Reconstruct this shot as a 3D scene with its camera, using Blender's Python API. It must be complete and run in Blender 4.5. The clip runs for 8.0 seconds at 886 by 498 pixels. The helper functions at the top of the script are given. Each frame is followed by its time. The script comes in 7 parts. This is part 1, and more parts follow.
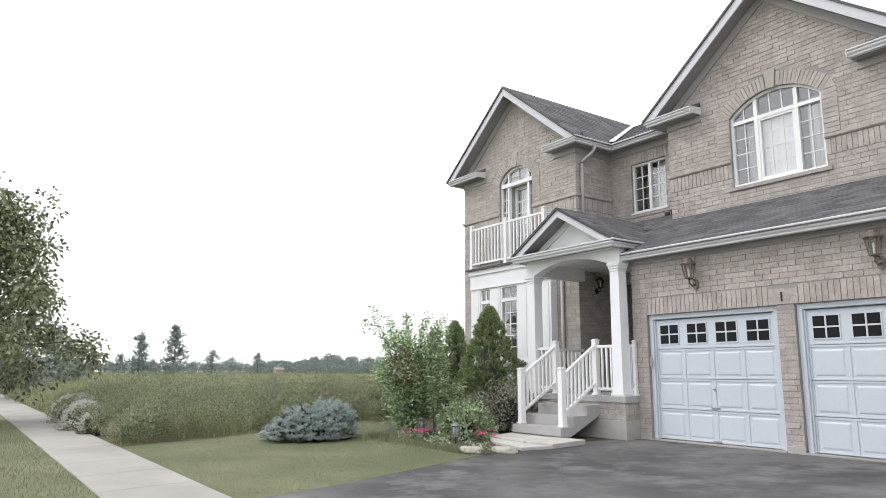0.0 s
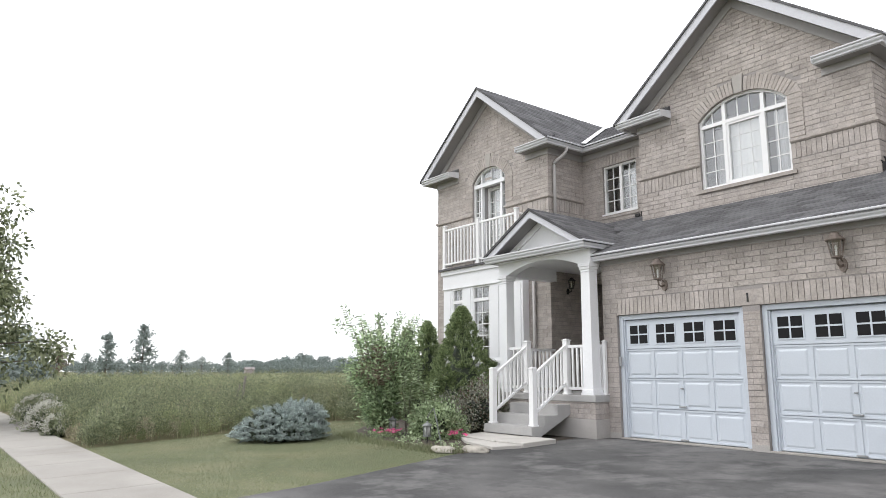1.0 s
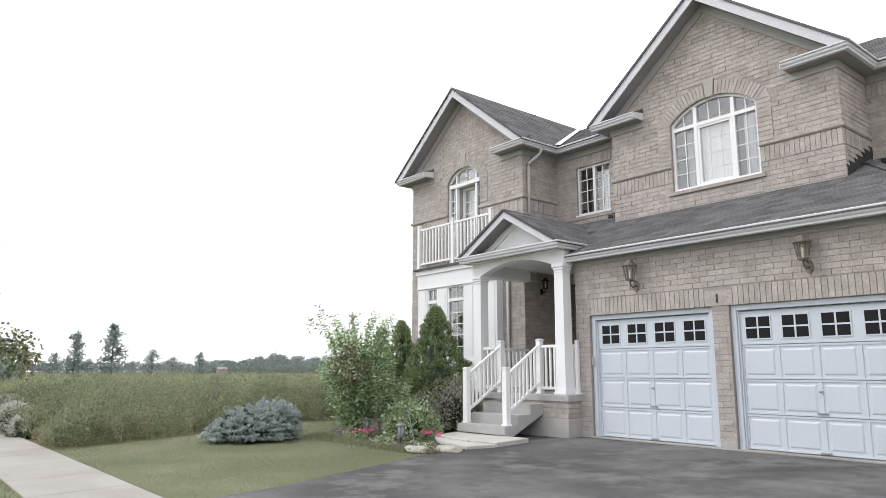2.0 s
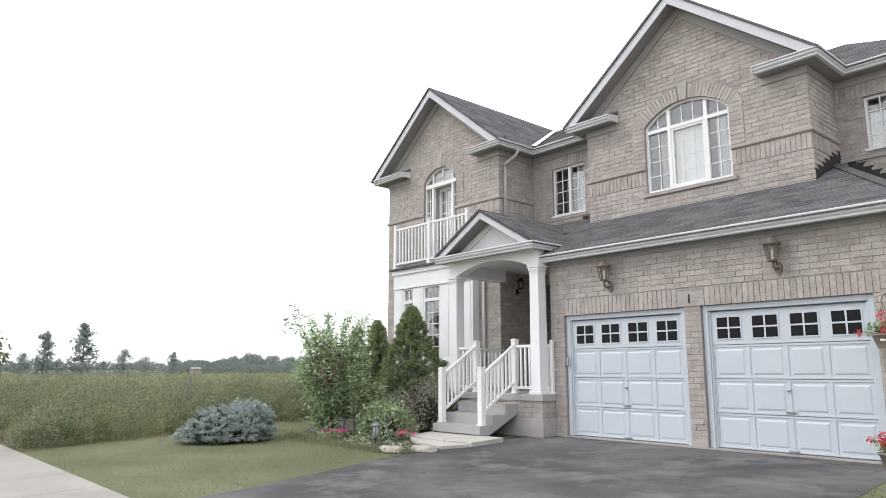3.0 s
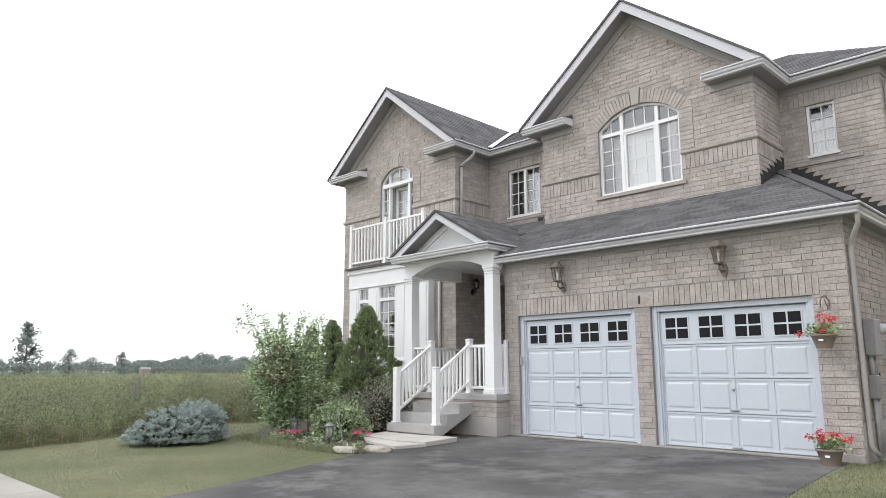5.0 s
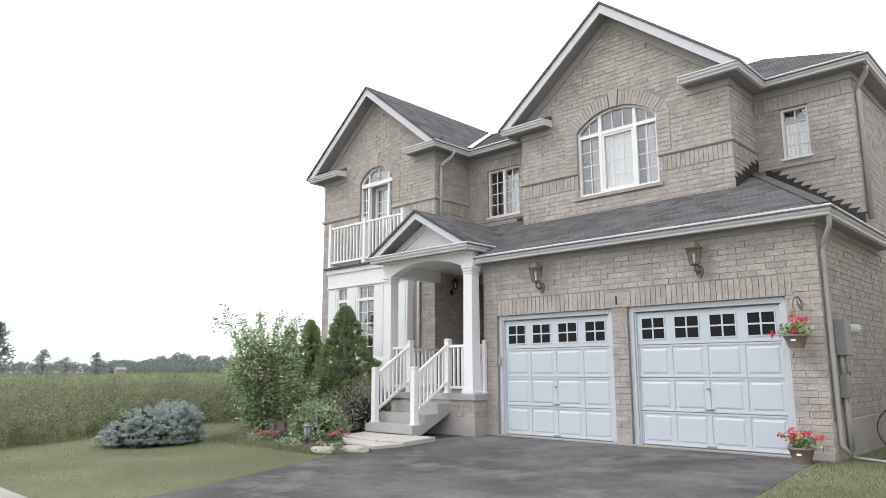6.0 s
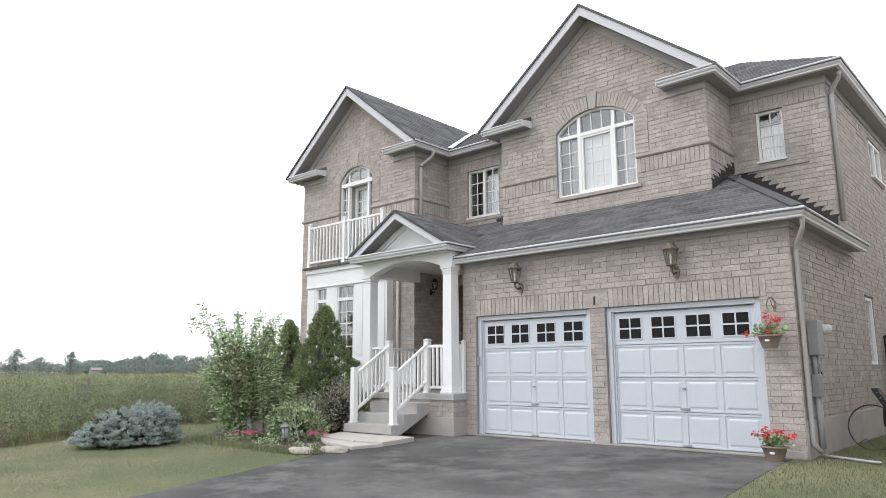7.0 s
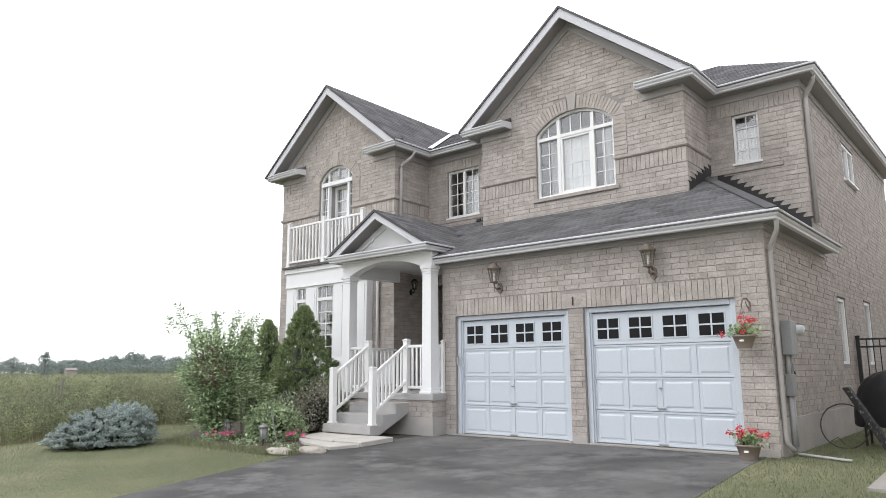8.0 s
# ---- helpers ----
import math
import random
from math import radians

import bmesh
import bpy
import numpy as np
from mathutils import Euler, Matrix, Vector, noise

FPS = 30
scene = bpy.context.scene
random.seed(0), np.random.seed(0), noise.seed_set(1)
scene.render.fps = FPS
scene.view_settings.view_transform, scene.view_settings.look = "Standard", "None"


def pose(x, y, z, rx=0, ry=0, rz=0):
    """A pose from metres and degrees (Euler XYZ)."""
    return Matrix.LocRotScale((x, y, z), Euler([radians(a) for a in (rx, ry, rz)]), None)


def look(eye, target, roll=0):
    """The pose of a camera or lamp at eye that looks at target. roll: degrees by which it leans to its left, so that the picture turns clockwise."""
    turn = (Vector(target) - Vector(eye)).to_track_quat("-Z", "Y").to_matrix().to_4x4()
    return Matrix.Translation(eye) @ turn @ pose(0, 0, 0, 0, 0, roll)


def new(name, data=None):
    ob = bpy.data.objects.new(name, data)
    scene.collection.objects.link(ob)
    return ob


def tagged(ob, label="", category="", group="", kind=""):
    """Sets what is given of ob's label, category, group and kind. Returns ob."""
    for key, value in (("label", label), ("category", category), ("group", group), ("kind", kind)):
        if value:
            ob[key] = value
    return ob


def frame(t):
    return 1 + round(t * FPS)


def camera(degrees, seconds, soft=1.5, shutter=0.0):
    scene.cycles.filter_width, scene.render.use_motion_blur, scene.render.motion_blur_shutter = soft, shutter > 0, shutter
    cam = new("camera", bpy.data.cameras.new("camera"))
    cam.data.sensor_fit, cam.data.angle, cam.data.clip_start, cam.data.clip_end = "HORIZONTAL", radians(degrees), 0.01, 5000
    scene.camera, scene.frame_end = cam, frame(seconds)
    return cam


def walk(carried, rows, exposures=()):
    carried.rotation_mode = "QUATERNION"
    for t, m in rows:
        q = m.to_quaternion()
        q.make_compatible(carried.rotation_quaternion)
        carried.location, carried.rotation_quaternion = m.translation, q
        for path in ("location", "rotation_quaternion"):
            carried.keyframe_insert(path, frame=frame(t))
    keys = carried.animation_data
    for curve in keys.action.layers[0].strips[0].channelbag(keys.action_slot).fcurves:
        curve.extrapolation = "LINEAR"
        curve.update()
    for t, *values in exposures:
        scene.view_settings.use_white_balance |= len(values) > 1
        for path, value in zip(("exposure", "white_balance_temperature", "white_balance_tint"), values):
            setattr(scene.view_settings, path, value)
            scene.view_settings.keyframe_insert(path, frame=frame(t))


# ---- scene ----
LENS = 64.94
cam = camera(LENS, 8.0, soft=0.58)


def camera_pose(t):
    """A slow turn to the right on a path of some decimetres."""
    u = (t - 4) / 4
    yaw = YAW[0] + YAW[1] * u + YAW[2] * u * u + YAW[3] * u ** 3
    eye = [c + v * u for c, v in zip(EYE, DRIFT)]
    return pose(*eye, 90 + PITCH[0] + PITCH[1] * u, 0, yaw) @ pose(0, 0, 0, 0, 0, ROLL[0] + ROLL[1] * u)


EYE, DRIFT = (8.321, -10.275, 1.169), (0.0872, -0.0008, 0.0117)
YAW, PITCH, ROLL = (46.9745, -7.1233, 0.6947, -0.2478), (9.9799, -0.0751), (-0.0378, -0.2649)
walk(cam, [(i * 0.25, camera_pose(i * 0.25)) for i in range(33)])

# ---- light: a bright overcast sky ----
SKY = bpy.data.worlds.new("sky")
scene.world = SKY
SKY.use_nodes = True
nt = SKY.node_tree
bg = nt.nodes["Background"]
sky = nt.nodes.new("ShaderNodeTexSky")
sky.sky_type, sky.sun_disc = "NISHITA", False
sky.sun_elevation, sky.sun_rotation = radians(46), radians(224)
cloud = nt.nodes.new("ShaderNodeMixRGB")
cloud.inputs[0].default_value = 0.9
cloud.inputs[2].default_value = (12.6, 12.7, 13.15, 1)
nt.links.new(sky.outputs[0], cloud.inputs[1])
nt.links.new(cloud.outputs[0], bg.inputs[0])
bg.inputs[1].default_value = 0.1
sun = new("sun", bpy.data.lights.new("sun", "SUN"))
sun.data.energy, sun.data.angle, sun.data.color = 0.95, radians(22), (1.0, 0.99, 0.97)
sun.matrix_world = look((-20, -21, 30), (0, 0, 0))
scene.view_settings.exposure = 0.34


# ---- materials ----
def material(name, colour, rough=0.8, vary=0.15, scale=6.0, fine=60.0, bump=0.15, metal=0.0, spread=0.0, dirt=0.0, tint=None):
    """Base colour broken up by a coarse and a fine noise, with relief; spread: change from piece to piece."""
    m = bpy.data.materials.new(name)
    m.use_nodes = True
    t = m.node_tree
    n, link = t.nodes, t.links.new
    b = n["Principled BSDF"]
    b.inputs["Roughness"].default_value, b.inputs["Metallic"].default_value = rough, metal
    co = n.new("ShaderNodeNewGeometry")
    big, small = n.new("ShaderNodeTexNoise"), n.new("ShaderNodeTexNoise")
    for node, s in ((big, scale), (small, fine)):
        node.inputs["Scale"].default_value, node.inputs["Detail"].default_value = s, 4
        link(co.outputs["Position"], node.inputs["Vector"])
    add = n.new("ShaderNodeMath")
    add.operation = "ADD"
    link(big.outputs[0], add.inputs[0])
    link(small.outputs[0], add.inputs[1])
    ramp = n.new("ShaderNodeMapRange")
    ramp.inputs[1].default_value, ramp.inputs[2].default_value = 0.65, 1.35
    ramp.inputs[3].default_value, ramp.inputs[4].default_value = 1 - vary, 1 + vary
    link(add.outputs[0], ramp.inputs[0])
    value = ramp.outputs[0]
    if spread:
        info = n.new("ShaderNodeObjectInfo")
        both = n.new("ShaderNodeMath")
        both.operation = "ADD"
        link(info.outputs["Random"], both.inputs[0])
        link(co.outputs["Random Per Island"], both.inputs[1])
        frac = n.new("ShaderNodeMath")
        frac.operation = "FRACT"
        link(both.outputs[0], frac.inputs[0])
        r2 = n.new("ShaderNodeMapRange")
        r2.inputs[3].default_value, r2.inputs[4].default_value = 1 - spread, 1 + spread
        link(frac.outputs[0], r2.inputs[0])
        mul = n.new("ShaderNodeMath")
        mul.operation = "MULTIPLY"
        link(value, mul.inputs[0])
        link(r2.outputs[0], mul.inputs[1])
        value = mul.outputs[0]
    base = n.new("ShaderNodeMixRGB")
    base.inputs[1].default_value = (*colour, 1)
    base.inputs[2].default_value = (*(tint or colour), 1)
    if tint:
        pick = n.new("ShaderNodeMapRange")
        pick.inputs[1].default_value, pick.inputs[2].default_value = 0.42, 0.6
        link(big.outputs[0], pick.inputs[0])
        link(pick.outputs[0], base.inputs[0])
        if spread:
            link(frac.outputs[0], base.inputs[0])
    hsv = n.new("ShaderNodeHueSaturation")
    link(base.outputs[0], hsv.inputs["Color"])
    link(value, hsv.inputs["Value"])
    out = hsv.outputs[0]
    if dirt:
        spots = n.new("ShaderNodeTexNoise")
        spots.inputs["Scale"].default_value, spots.inputs["Detail"].default_value = scale * 0.35, 8
        link(co.outputs["Position"], spots.inputs["Vector"])
        r3 = n.new("ShaderNodeMapRange")
        r3.inputs[1].default_value, r3.inputs[2].default_value, r3.inputs[4].default_value = 0.5, 0.72, dirt
        link(spots.outputs[0], r3.inputs[0])
        mix = n.new("ShaderNodeMixRGB")
        mix.inputs[2].default_value = (colour[0] * 0.5, colour[1] * 0.48, colour[2] * 0.44, 1)
        link(r3.outputs[0], mix.inputs[0])
        link(out, mix.inputs[1])
        out = mix.outputs[0]
    link(out, b.inputs["Base Color"])
    if bump:
        bp = n.new("ShaderNodeBump")
        bp.inputs["Strength"].default_value, bp.inputs["Distance"].default_value = bump, 0.01
        link(small.outputs[0], bp.inputs["Height"])
        link(bp.outputs[0], b.inputs["Normal"])
    return m


def leafy(name, colour, tint, spread=0.42, scale=1.5, glow=0.32):
    """A leaf: dull sheen on top, and daylight passing through the blade."""
    m = material(name, colour, 0.5, 0.2, scale, 9, 0, spread=spread, tint=tint)
    t = m.node_tree
    b = t.nodes["Principled BSDF"]
    mix, thin = t.nodes.new("ShaderNodeMixShader"), t.nodes.new("ShaderNodeBsdfTranslucent")
    mix.inputs[0].default_value = glow
    t.links.new(b.inputs["Base Color"].links[0].from_socket, thin.inputs[0])
    t.links.new(b.outputs[0], mix.inputs[1])
    t.links.new(thin.outputs[0], mix.inputs[2])
    t.links.new(mix.outputs[0], t.nodes["Material Output"].inputs[0])
    return m


def glass(name, tint=(0.94, 0.95, 0.95)):
    """Thin clear glazing: see-through, with a sheen that grows towards grazing."""
    m = bpy.data.materials.new(name)
    m.use_nodes = True
    t = m.node_tree
    t.nodes.remove(t.nodes["Principled BSDF"])
    mix, clear, shine, lw, pw, sc = (t.nodes.new("ShaderNode" + k) for k in ("MixShader", "BsdfTransparent", "BsdfGlossy", "LayerWeight", "Math", "Math"))
    clear.inputs[0].default_value = (*tint, 1)
    shine.inputs["Roughness"].default_value = 0.02
    lw.inputs[0].default_value = 0.5
    pw.operation, sc.operation = "POWER", "MULTIPLY_ADD"
    pw.inputs[1].default_value = 3.0
    sc.inputs[1].default_value, sc.inputs[2].default_value = 0.7, 0.16
    t.links.new(lw.outputs["Facing"], pw.inputs[0])
    t.links.new(pw.outputs[0], sc.inputs[0])
    t.links.new(sc.outputs[0], mix.inputs[0])
    t.links.new(clear.outputs[0], mix.inputs[1])
    t.links.new(shine.outputs[0], mix.inputs[2])
    t.links.new(mix.outputs[0], t.nodes["Material Output"].inputs[0])
    return m


BRICK = material("brick", (0.480, 0.433, 0.398), 0.9, 0.24, 5, 34, 0.8, spread=0.19, tint=(0.385, 0.350, 0.328), dirt=0.2)
MORTAR = material("mortar", (0.315, 0.293, 0.281), 0.95, 0.16, 4, 60, 0.4)
STONE = material("cast_stone", (0.42, 0.395, 0.37), 0.85, 0.1, 4, 70, 0.2)
CONCRETE = material("concrete", (0.43, 0.408, 0.388), 0.9, 0.14, 3, 60, 0.3, dirt=0.35)
GREYSTEP = material("step_concrete", (0.41, 0.403, 0.397), 0.85, 0.12, 3, 70, 0.25, dirt=0.3)
TRIM = material("trim_paint", (0.60, 0.605, 0.645), 0.5, 0.05, 2, 30, 0.04)
# darker copy of the trim paint, with the eaves' shade in its colour
FRIEZE_SHADED = material("shaded_frieze_paint", (0.40, 0.388, 0.385), 0.55, 0.06, 2, 30, 0.04)
# taupe metal, its colour lowered to hold the shade under the roof
SOFFIT_SHADED = material("shaded_soffit_metal", (0.31, 0.298, 0.298), 0.55, 0.05, 2, 30, 0.04)
GUTTER = material("gutter_paint", (0.70, 0.705, 0.735), 0.4, 0.05, 2, 30, 0.03)
WHITE = material("white_paint", (0.85, 0.85, 0.85), 0.45, 0.04, 2.5, 40, 0.03)
BAYWHITE = material("bay_panel_paint", (0.83, 0.835, 0.85), 0.5, 0.05, 2, 40, 0.03)
DOORBLUE = material("garage_door_paint", (0.57, 0.615, 0.67), 0.45, 0.04, 1.5, 40, 0.03)
SHINGLE = material("shingle", (0.108, 0.107, 0.112), 0.95, 0.28, 2, 60, 0.7, spread=0.30)
FLASH = material("valley_metal", (0.78, 0.79, 0.8), 0.4, 0.06, 3, 30, 0.05)
BLACK = material("black_metal", (0.02, 0.02, 0.021), 0.45, 0.2, 6, 60, 0.1)
STEPFLASH = material("step_flashing", (0.035, 0.034, 0.034), 0.7, 0.2, 6, 60, 0.2)
BRONZE = material("lamp_bronze", (0.20, 0.165, 0.142), 0.55, 0.25, 14, 90, 0.2, metal=0.4)
ASPHALT = material("asphalt", (0.064, 0.063, 0.063), 0.85, 0.28, 0.55, 70, 0.7, tint=(0.112, 0.109, 0.107))


def weathered(m, colour, scale, low, high, amount):
    """Dusty scuffs with ragged edges laid over a material."""
    t = m.node_tree
    b = t.nodes["Principled BSDF"]
    under = b.inputs["Base Color"].links[0].from_socket
    nz, r, mix, co = (t.nodes.new("ShaderNode" + k) for k in ("TexNoise", "MapRange", "MixRGB", "NewGeometry"))
    nz.inputs["Scale"].default_value, nz.inputs["Detail"].default_value, nz.inputs["Roughness"].default_value = scale, 9, 0.68
    r.inputs[1].default_value, r.inputs[2].default_value, r.inputs[4].default_value = low, high, amount
    mix.inputs[2].default_value = (*colour, 1)
    t.links.new(co.outputs["Position"], nz.inputs["Vector"])
    t.links.new(nz.outputs[0], r.inputs[0])
    t.links.new(r.outputs[0], mix.inputs[0])
    t.links.new(under, mix.inputs[1])
    t.links.new(mix.outputs[0], b.inputs["Base Color"])
    for thin in [k for k in t.nodes if k.bl_idname == "ShaderNodeBsdfTranslucent"]:
        t.links.new(mix.outputs[0], thin.inputs[0])
    return m


weathered(ASPHALT, (0.205, 0.199, 0.195), 0.8, 0.50, 0.62, 0.65)
weathered(ASPHALT, (0.035, 0.035, 0.036), 2.3, 0.54, 0.66, 0.5)
PATHSTONE = material("path_slab_concrete", (0.50, 0.478, 0.445), 0.9, 0.16, 2.0, 60, 0.3, dirt=0.4)
WALKSTONE = material("pavement_concrete", (0.365, 0.345, 0.317), 0.9, 0.14, 1.2, 60, 0.3, dirt=0.45)
SOIL = material("soil", (0.075, 0.062, 0.048), 0.95, 0.3, 3, 40, 0.6)
LAWN = material("lawn", (0.135, 0.150, 0.078), 0.9, 0.22, 0.5, 30, 0.3, tint=(0.182, 0.182, 0.104))
CURTAIN = material("sheer_curtain", (0.88, 0.88, 0.88), 0.85, 0.05, 5, 60, 0.05)
DARKROOM = material("room_paint", (0.30, 0.29, 0.28), 0.9, 0.06, 2, 30, 0.05)
GREYBOX = material("meter_box", (0.33, 0.34, 0.345), 0.5, 0.08, 4, 40, 0.05, metal=0.2)
GLASS = glass("window_glass")


# ---- mesh helpers ----
def part(name, bm, mat, parent=None, label="", smooth=False, kind=""):
    """One mesh object from a bmesh, under a thing or a part."""
    me = bpy.data.meshes.new(name)
    if smooth:
        for f in bm.faces:
            f.smooth = True
    bm.to_mesh(me)
    bm.free()
    if mat:
        me.materials.append(mat)
    ob = new(name, me)
    if parent:
        ob.parent = parent
    return tagged(ob, label, kind=kind)


def quick(name, verts, faces, mat, parent=None, kind="", label=""):
    me = bpy.data.meshes.new(name)
    me.from_pydata(verts, [], faces)
    me.materials.append(mat)
    ob = new(name, me)
    if parent:
        ob.parent = parent
    return tagged(ob, label, kind=kind)


def empty(name, at=(0, 0, 0), label="", category="", group="", kind=""):
    ob = new(name)
    ob.location = at
    ob.empty_display_size = 0.1
    return tagged(ob, label, category, group, kind)


def P(plane, u, d, z):
    """A place on a wall: u along it, d out of it."""
    return (u, plane[1] - d, z) if plane[0] == "y" else (plane[1] + d, u, z)


def box(bm, plane, u0, u1, d0, d1, z0, z1, bevel=0.0):
    v = [bm.verts.new(P(plane, u, d, z)) for u, d, z in ((u0, d0, z0), (u1, d0, z0), (u1, d1, z0), (u0, d1, z0), (u0, d0, z1), (u1, d0, z1), (u1, d1, z1), (u0, d1, z1))]
    fs = [bm.faces.new([v[i] for i in q]) for q in ((3, 2, 1, 0), (4, 5, 6, 7), (0, 1, 5, 4), (1, 2, 6, 5), (2, 3, 7, 6), (3, 0, 4, 7))]
    bmesh.ops.recalc_face_normals(bm, faces=fs)
    if bevel:
        bmesh.ops.bevel(bm, geom=list({e for f in fs for e in f.edges}), offset=bevel, segments=1, affect="EDGES", profile=0.5)
    return bm


G0 = ("y", 0.0)  # plain axes: u = x, d = -y


def cuboid(bm, x0, x1, y0, y1, z0, z1, bevel=0.0):
    return box(bm, G0, x0, x1, -y1, -y0, z0, z1, bevel)


def prism(bm, pts, off):
    """A flat polygon pushed along off."""
    off = Vector(off)
    a = [bm.verts.new(p) for p in pts]
    b = [bm.verts.new(Vector(p) + off) for p in pts]
    fs = [bm.faces.new(a), bm.faces.new(b[::-1])]
    n = len(a)
    fs += [bm.faces.new((a[i], a[(i + 1) % n], b[(i + 1) % n], b[i])) for i in range(n)]
    bmesh.ops.recalc_face_normals(bm, faces=fs)
    return bm


def holed(bm, plane, outline, holes, d0, d1):
    """A wall of real thickness from an outline with openings through it."""
    edges = []
    for loop in (outline, *holes):
        vs = [bm.verts.new(P(plane, u, d1, z)) for u, z in loop]
        edges += [bm.edges.new((vs[i], vs[(i + 1) % len(vs)])) for i in range(len(vs))]
    res = bmesh.ops.triangle_fill(bm, use_beauty=True, edges=edges)
    fs = [g for g in res["geom"] if isinstance(g, bmesh.types.BMFace)]
    ext = bmesh.ops.extrude_face_region(bm, geom=fs)
    shift = Vector(P(plane, 0, d0, 0)) - Vector(P(plane, 0, d1, 0))
    bmesh.ops.translate(bm, vec=shift, verts=[g for g in ext["geom"] if isinstance(g, bmesh.types.BMVert)])
    bmesh.ops.recalc_face_normals(bm, faces=bm.faces)
    return bm


def sweep(bm, path, profile, closed_ends=True):
    """A profile (out, z) along a level path with mitred corners; out is to the right of the way."""
    rings = []
    n = len(path)
    for i, (x, y) in enumerate(path):
        ns = []
        for a, b in ((i - 1, i), (i, i + 1)):
            if a >= 0 and b < n:
                d = Vector((path[b][0] - path[a][0], path[b][1] - path[a][1])).normalized()
                ns.append(Vector((d.y, -d.x)))
        m = ns[0] if len(ns) == 1 else (ns[0] + ns[1]) / (1 + ns[0].dot(ns[1]))
        rings.append([bm.verts.new((x + m.x * o, y + m.y * o, z)) for o, z in profile])
    k = len(profile)
    fs = []
    for r, s in zip(rings, rings[1:]):
        fs += [bm.faces.new((r[j], r[(j + 1) % k], s[(j + 1) % k], s[j])) for j in range(k)]
    fs += [bm.faces.new(rings[0]), bm.faces.new(rings[-1][::-1])]
    bmesh.ops.recalc_face_normals(bm, faces=fs)
    return bm


def tube(bm, pts, radius, sides=8, taper=1.0):
    """A round bar along points."""
    rings = []
    n = len(pts)
    for i, p in enumerate(pts):
        a, b = Vector(pts[max(i - 1, 0)]), Vector(pts[min(i + 1, n - 1)])
        d = (b - a).normalized()
        side = d.cross(Vector((0.3, 0.2, 0.93)) if abs(d.z) < 0.9 else Vector((1, 0.1, 0))).normalized()
        up = d.cross(side)
        r = radius * (1 + (taper - 1) * i / max(n - 1, 1))
        rings.append([bm.verts.new(Vector(p) + (side * math.cos(2 * math.pi * k / sides) + up * math.sin(2 * math.pi * k / sides)) * r) for k in range(sides)])
    for r, s in zip(rings, rings[1:]):
        for k in range(sides):
            bm.faces.new((r[k], r[(k + 1) % sides], s[(k + 1) % sides], s[k]))
    bm.faces.new(rings[0][::-1])
    bm.faces.new(rings[-1])
    return bm


def lathe(bm, at, profile, sides=16, squash=1.0):
    """A turned body: (radius, z) round an upright axis."""
    rings = [[bm.verts.new((at[0] + r * math.cos(2 * math.pi * k / sides), at[1] + r * squash * math.sin(2 * math.pi * k / sides), at[2] + z)) for k in range(sides)] for r, z in profile]
    for r, s in zip(rings, rings[1:]):
        for k in range(sides):
            bm.faces.new((r[k], r[(k + 1) % sides], s[(k + 1) % sides], s[k]))
    bm.faces.new(rings[0][::-1])
    bm.faces.new(rings[-1])
    return bm


def clip(poly, region):
    """A polygon cut to a convex region given counter-clockwise."""
    out = poly
    for i, a in enumerate(region):
        b = region[(i + 1) % len(region)]
        cur, out = out, []
        side = [(b[0] - a[0]) * (p[1] - a[1]) - (b[1] - a[1]) * (p[0] - a[0]) for p in cur]
        for j, p in enumerate(cur):
            q, s, r = cur[(j + 1) % len(cur)], side[j], side[(j + 1) % len(cur)]
            if s >= 0:
                out.append(p)
            if (s >= 0) != (r >= 0):
                k = s / (s - r)
                out.append((p[0] + (q[0] - p[0]) * k, p[1] + (q[1] - p[1]) * k))
        if len(out) < 3:
            return []
    return out


def minus(rects, hole):
    """Rectangles (u0, u1, v0, v1) less one rectangular opening."""
    out = []
    a0, a1, b0, b1 = hole
    for u0, u1, v0, v1 in rects:
        if u1 <= a0 or u0 >= a1 or v1 <= b0 or v0 >= b1:
            out.append((u0, u1, v0, v1))
            continue
        if u0 < a0:
            out.append((u0, a0, v0, v1))
        if u1 > a1:
            out.append((a1, u1, v0, v1))
        lo, hi = max(u0, a0), min(u1, a1)
        if v0 < b0:
            out.append((lo, hi, v0, b0))
        if v1 > b1:
            out.append((lo, hi, b1, v1))
    return out


class Pieces:
    """Many small slabs gathered into one mesh."""

    def __init__(self):
        self.v, self.f = [], []

    def slab(self, poly, place, top, low):
        """poly in wall coordinates; place(u, v, height) gives the world."""
        n, k = len(poly), len(self.v)
        self.v += [place(u, v, top) for u, v in poly] + [place(u, v, low) for u, v in poly]
        self.f.append(tuple(range(k, k + n)))
        self.f += [(k + i, k + n + i, k + n + (i + 1) % n, k + (i + 1) % n) for i in range(n)]

    def emit(self, name, mat, parent, kind="stuff", label=""):
        return quick(name, self.v, self.f, mat, parent, kind, label)


COURSE, LENGTH, JOINT, PERPEND = 0.089, 0.267, 0.010, 0.007
rng = random.Random(7)


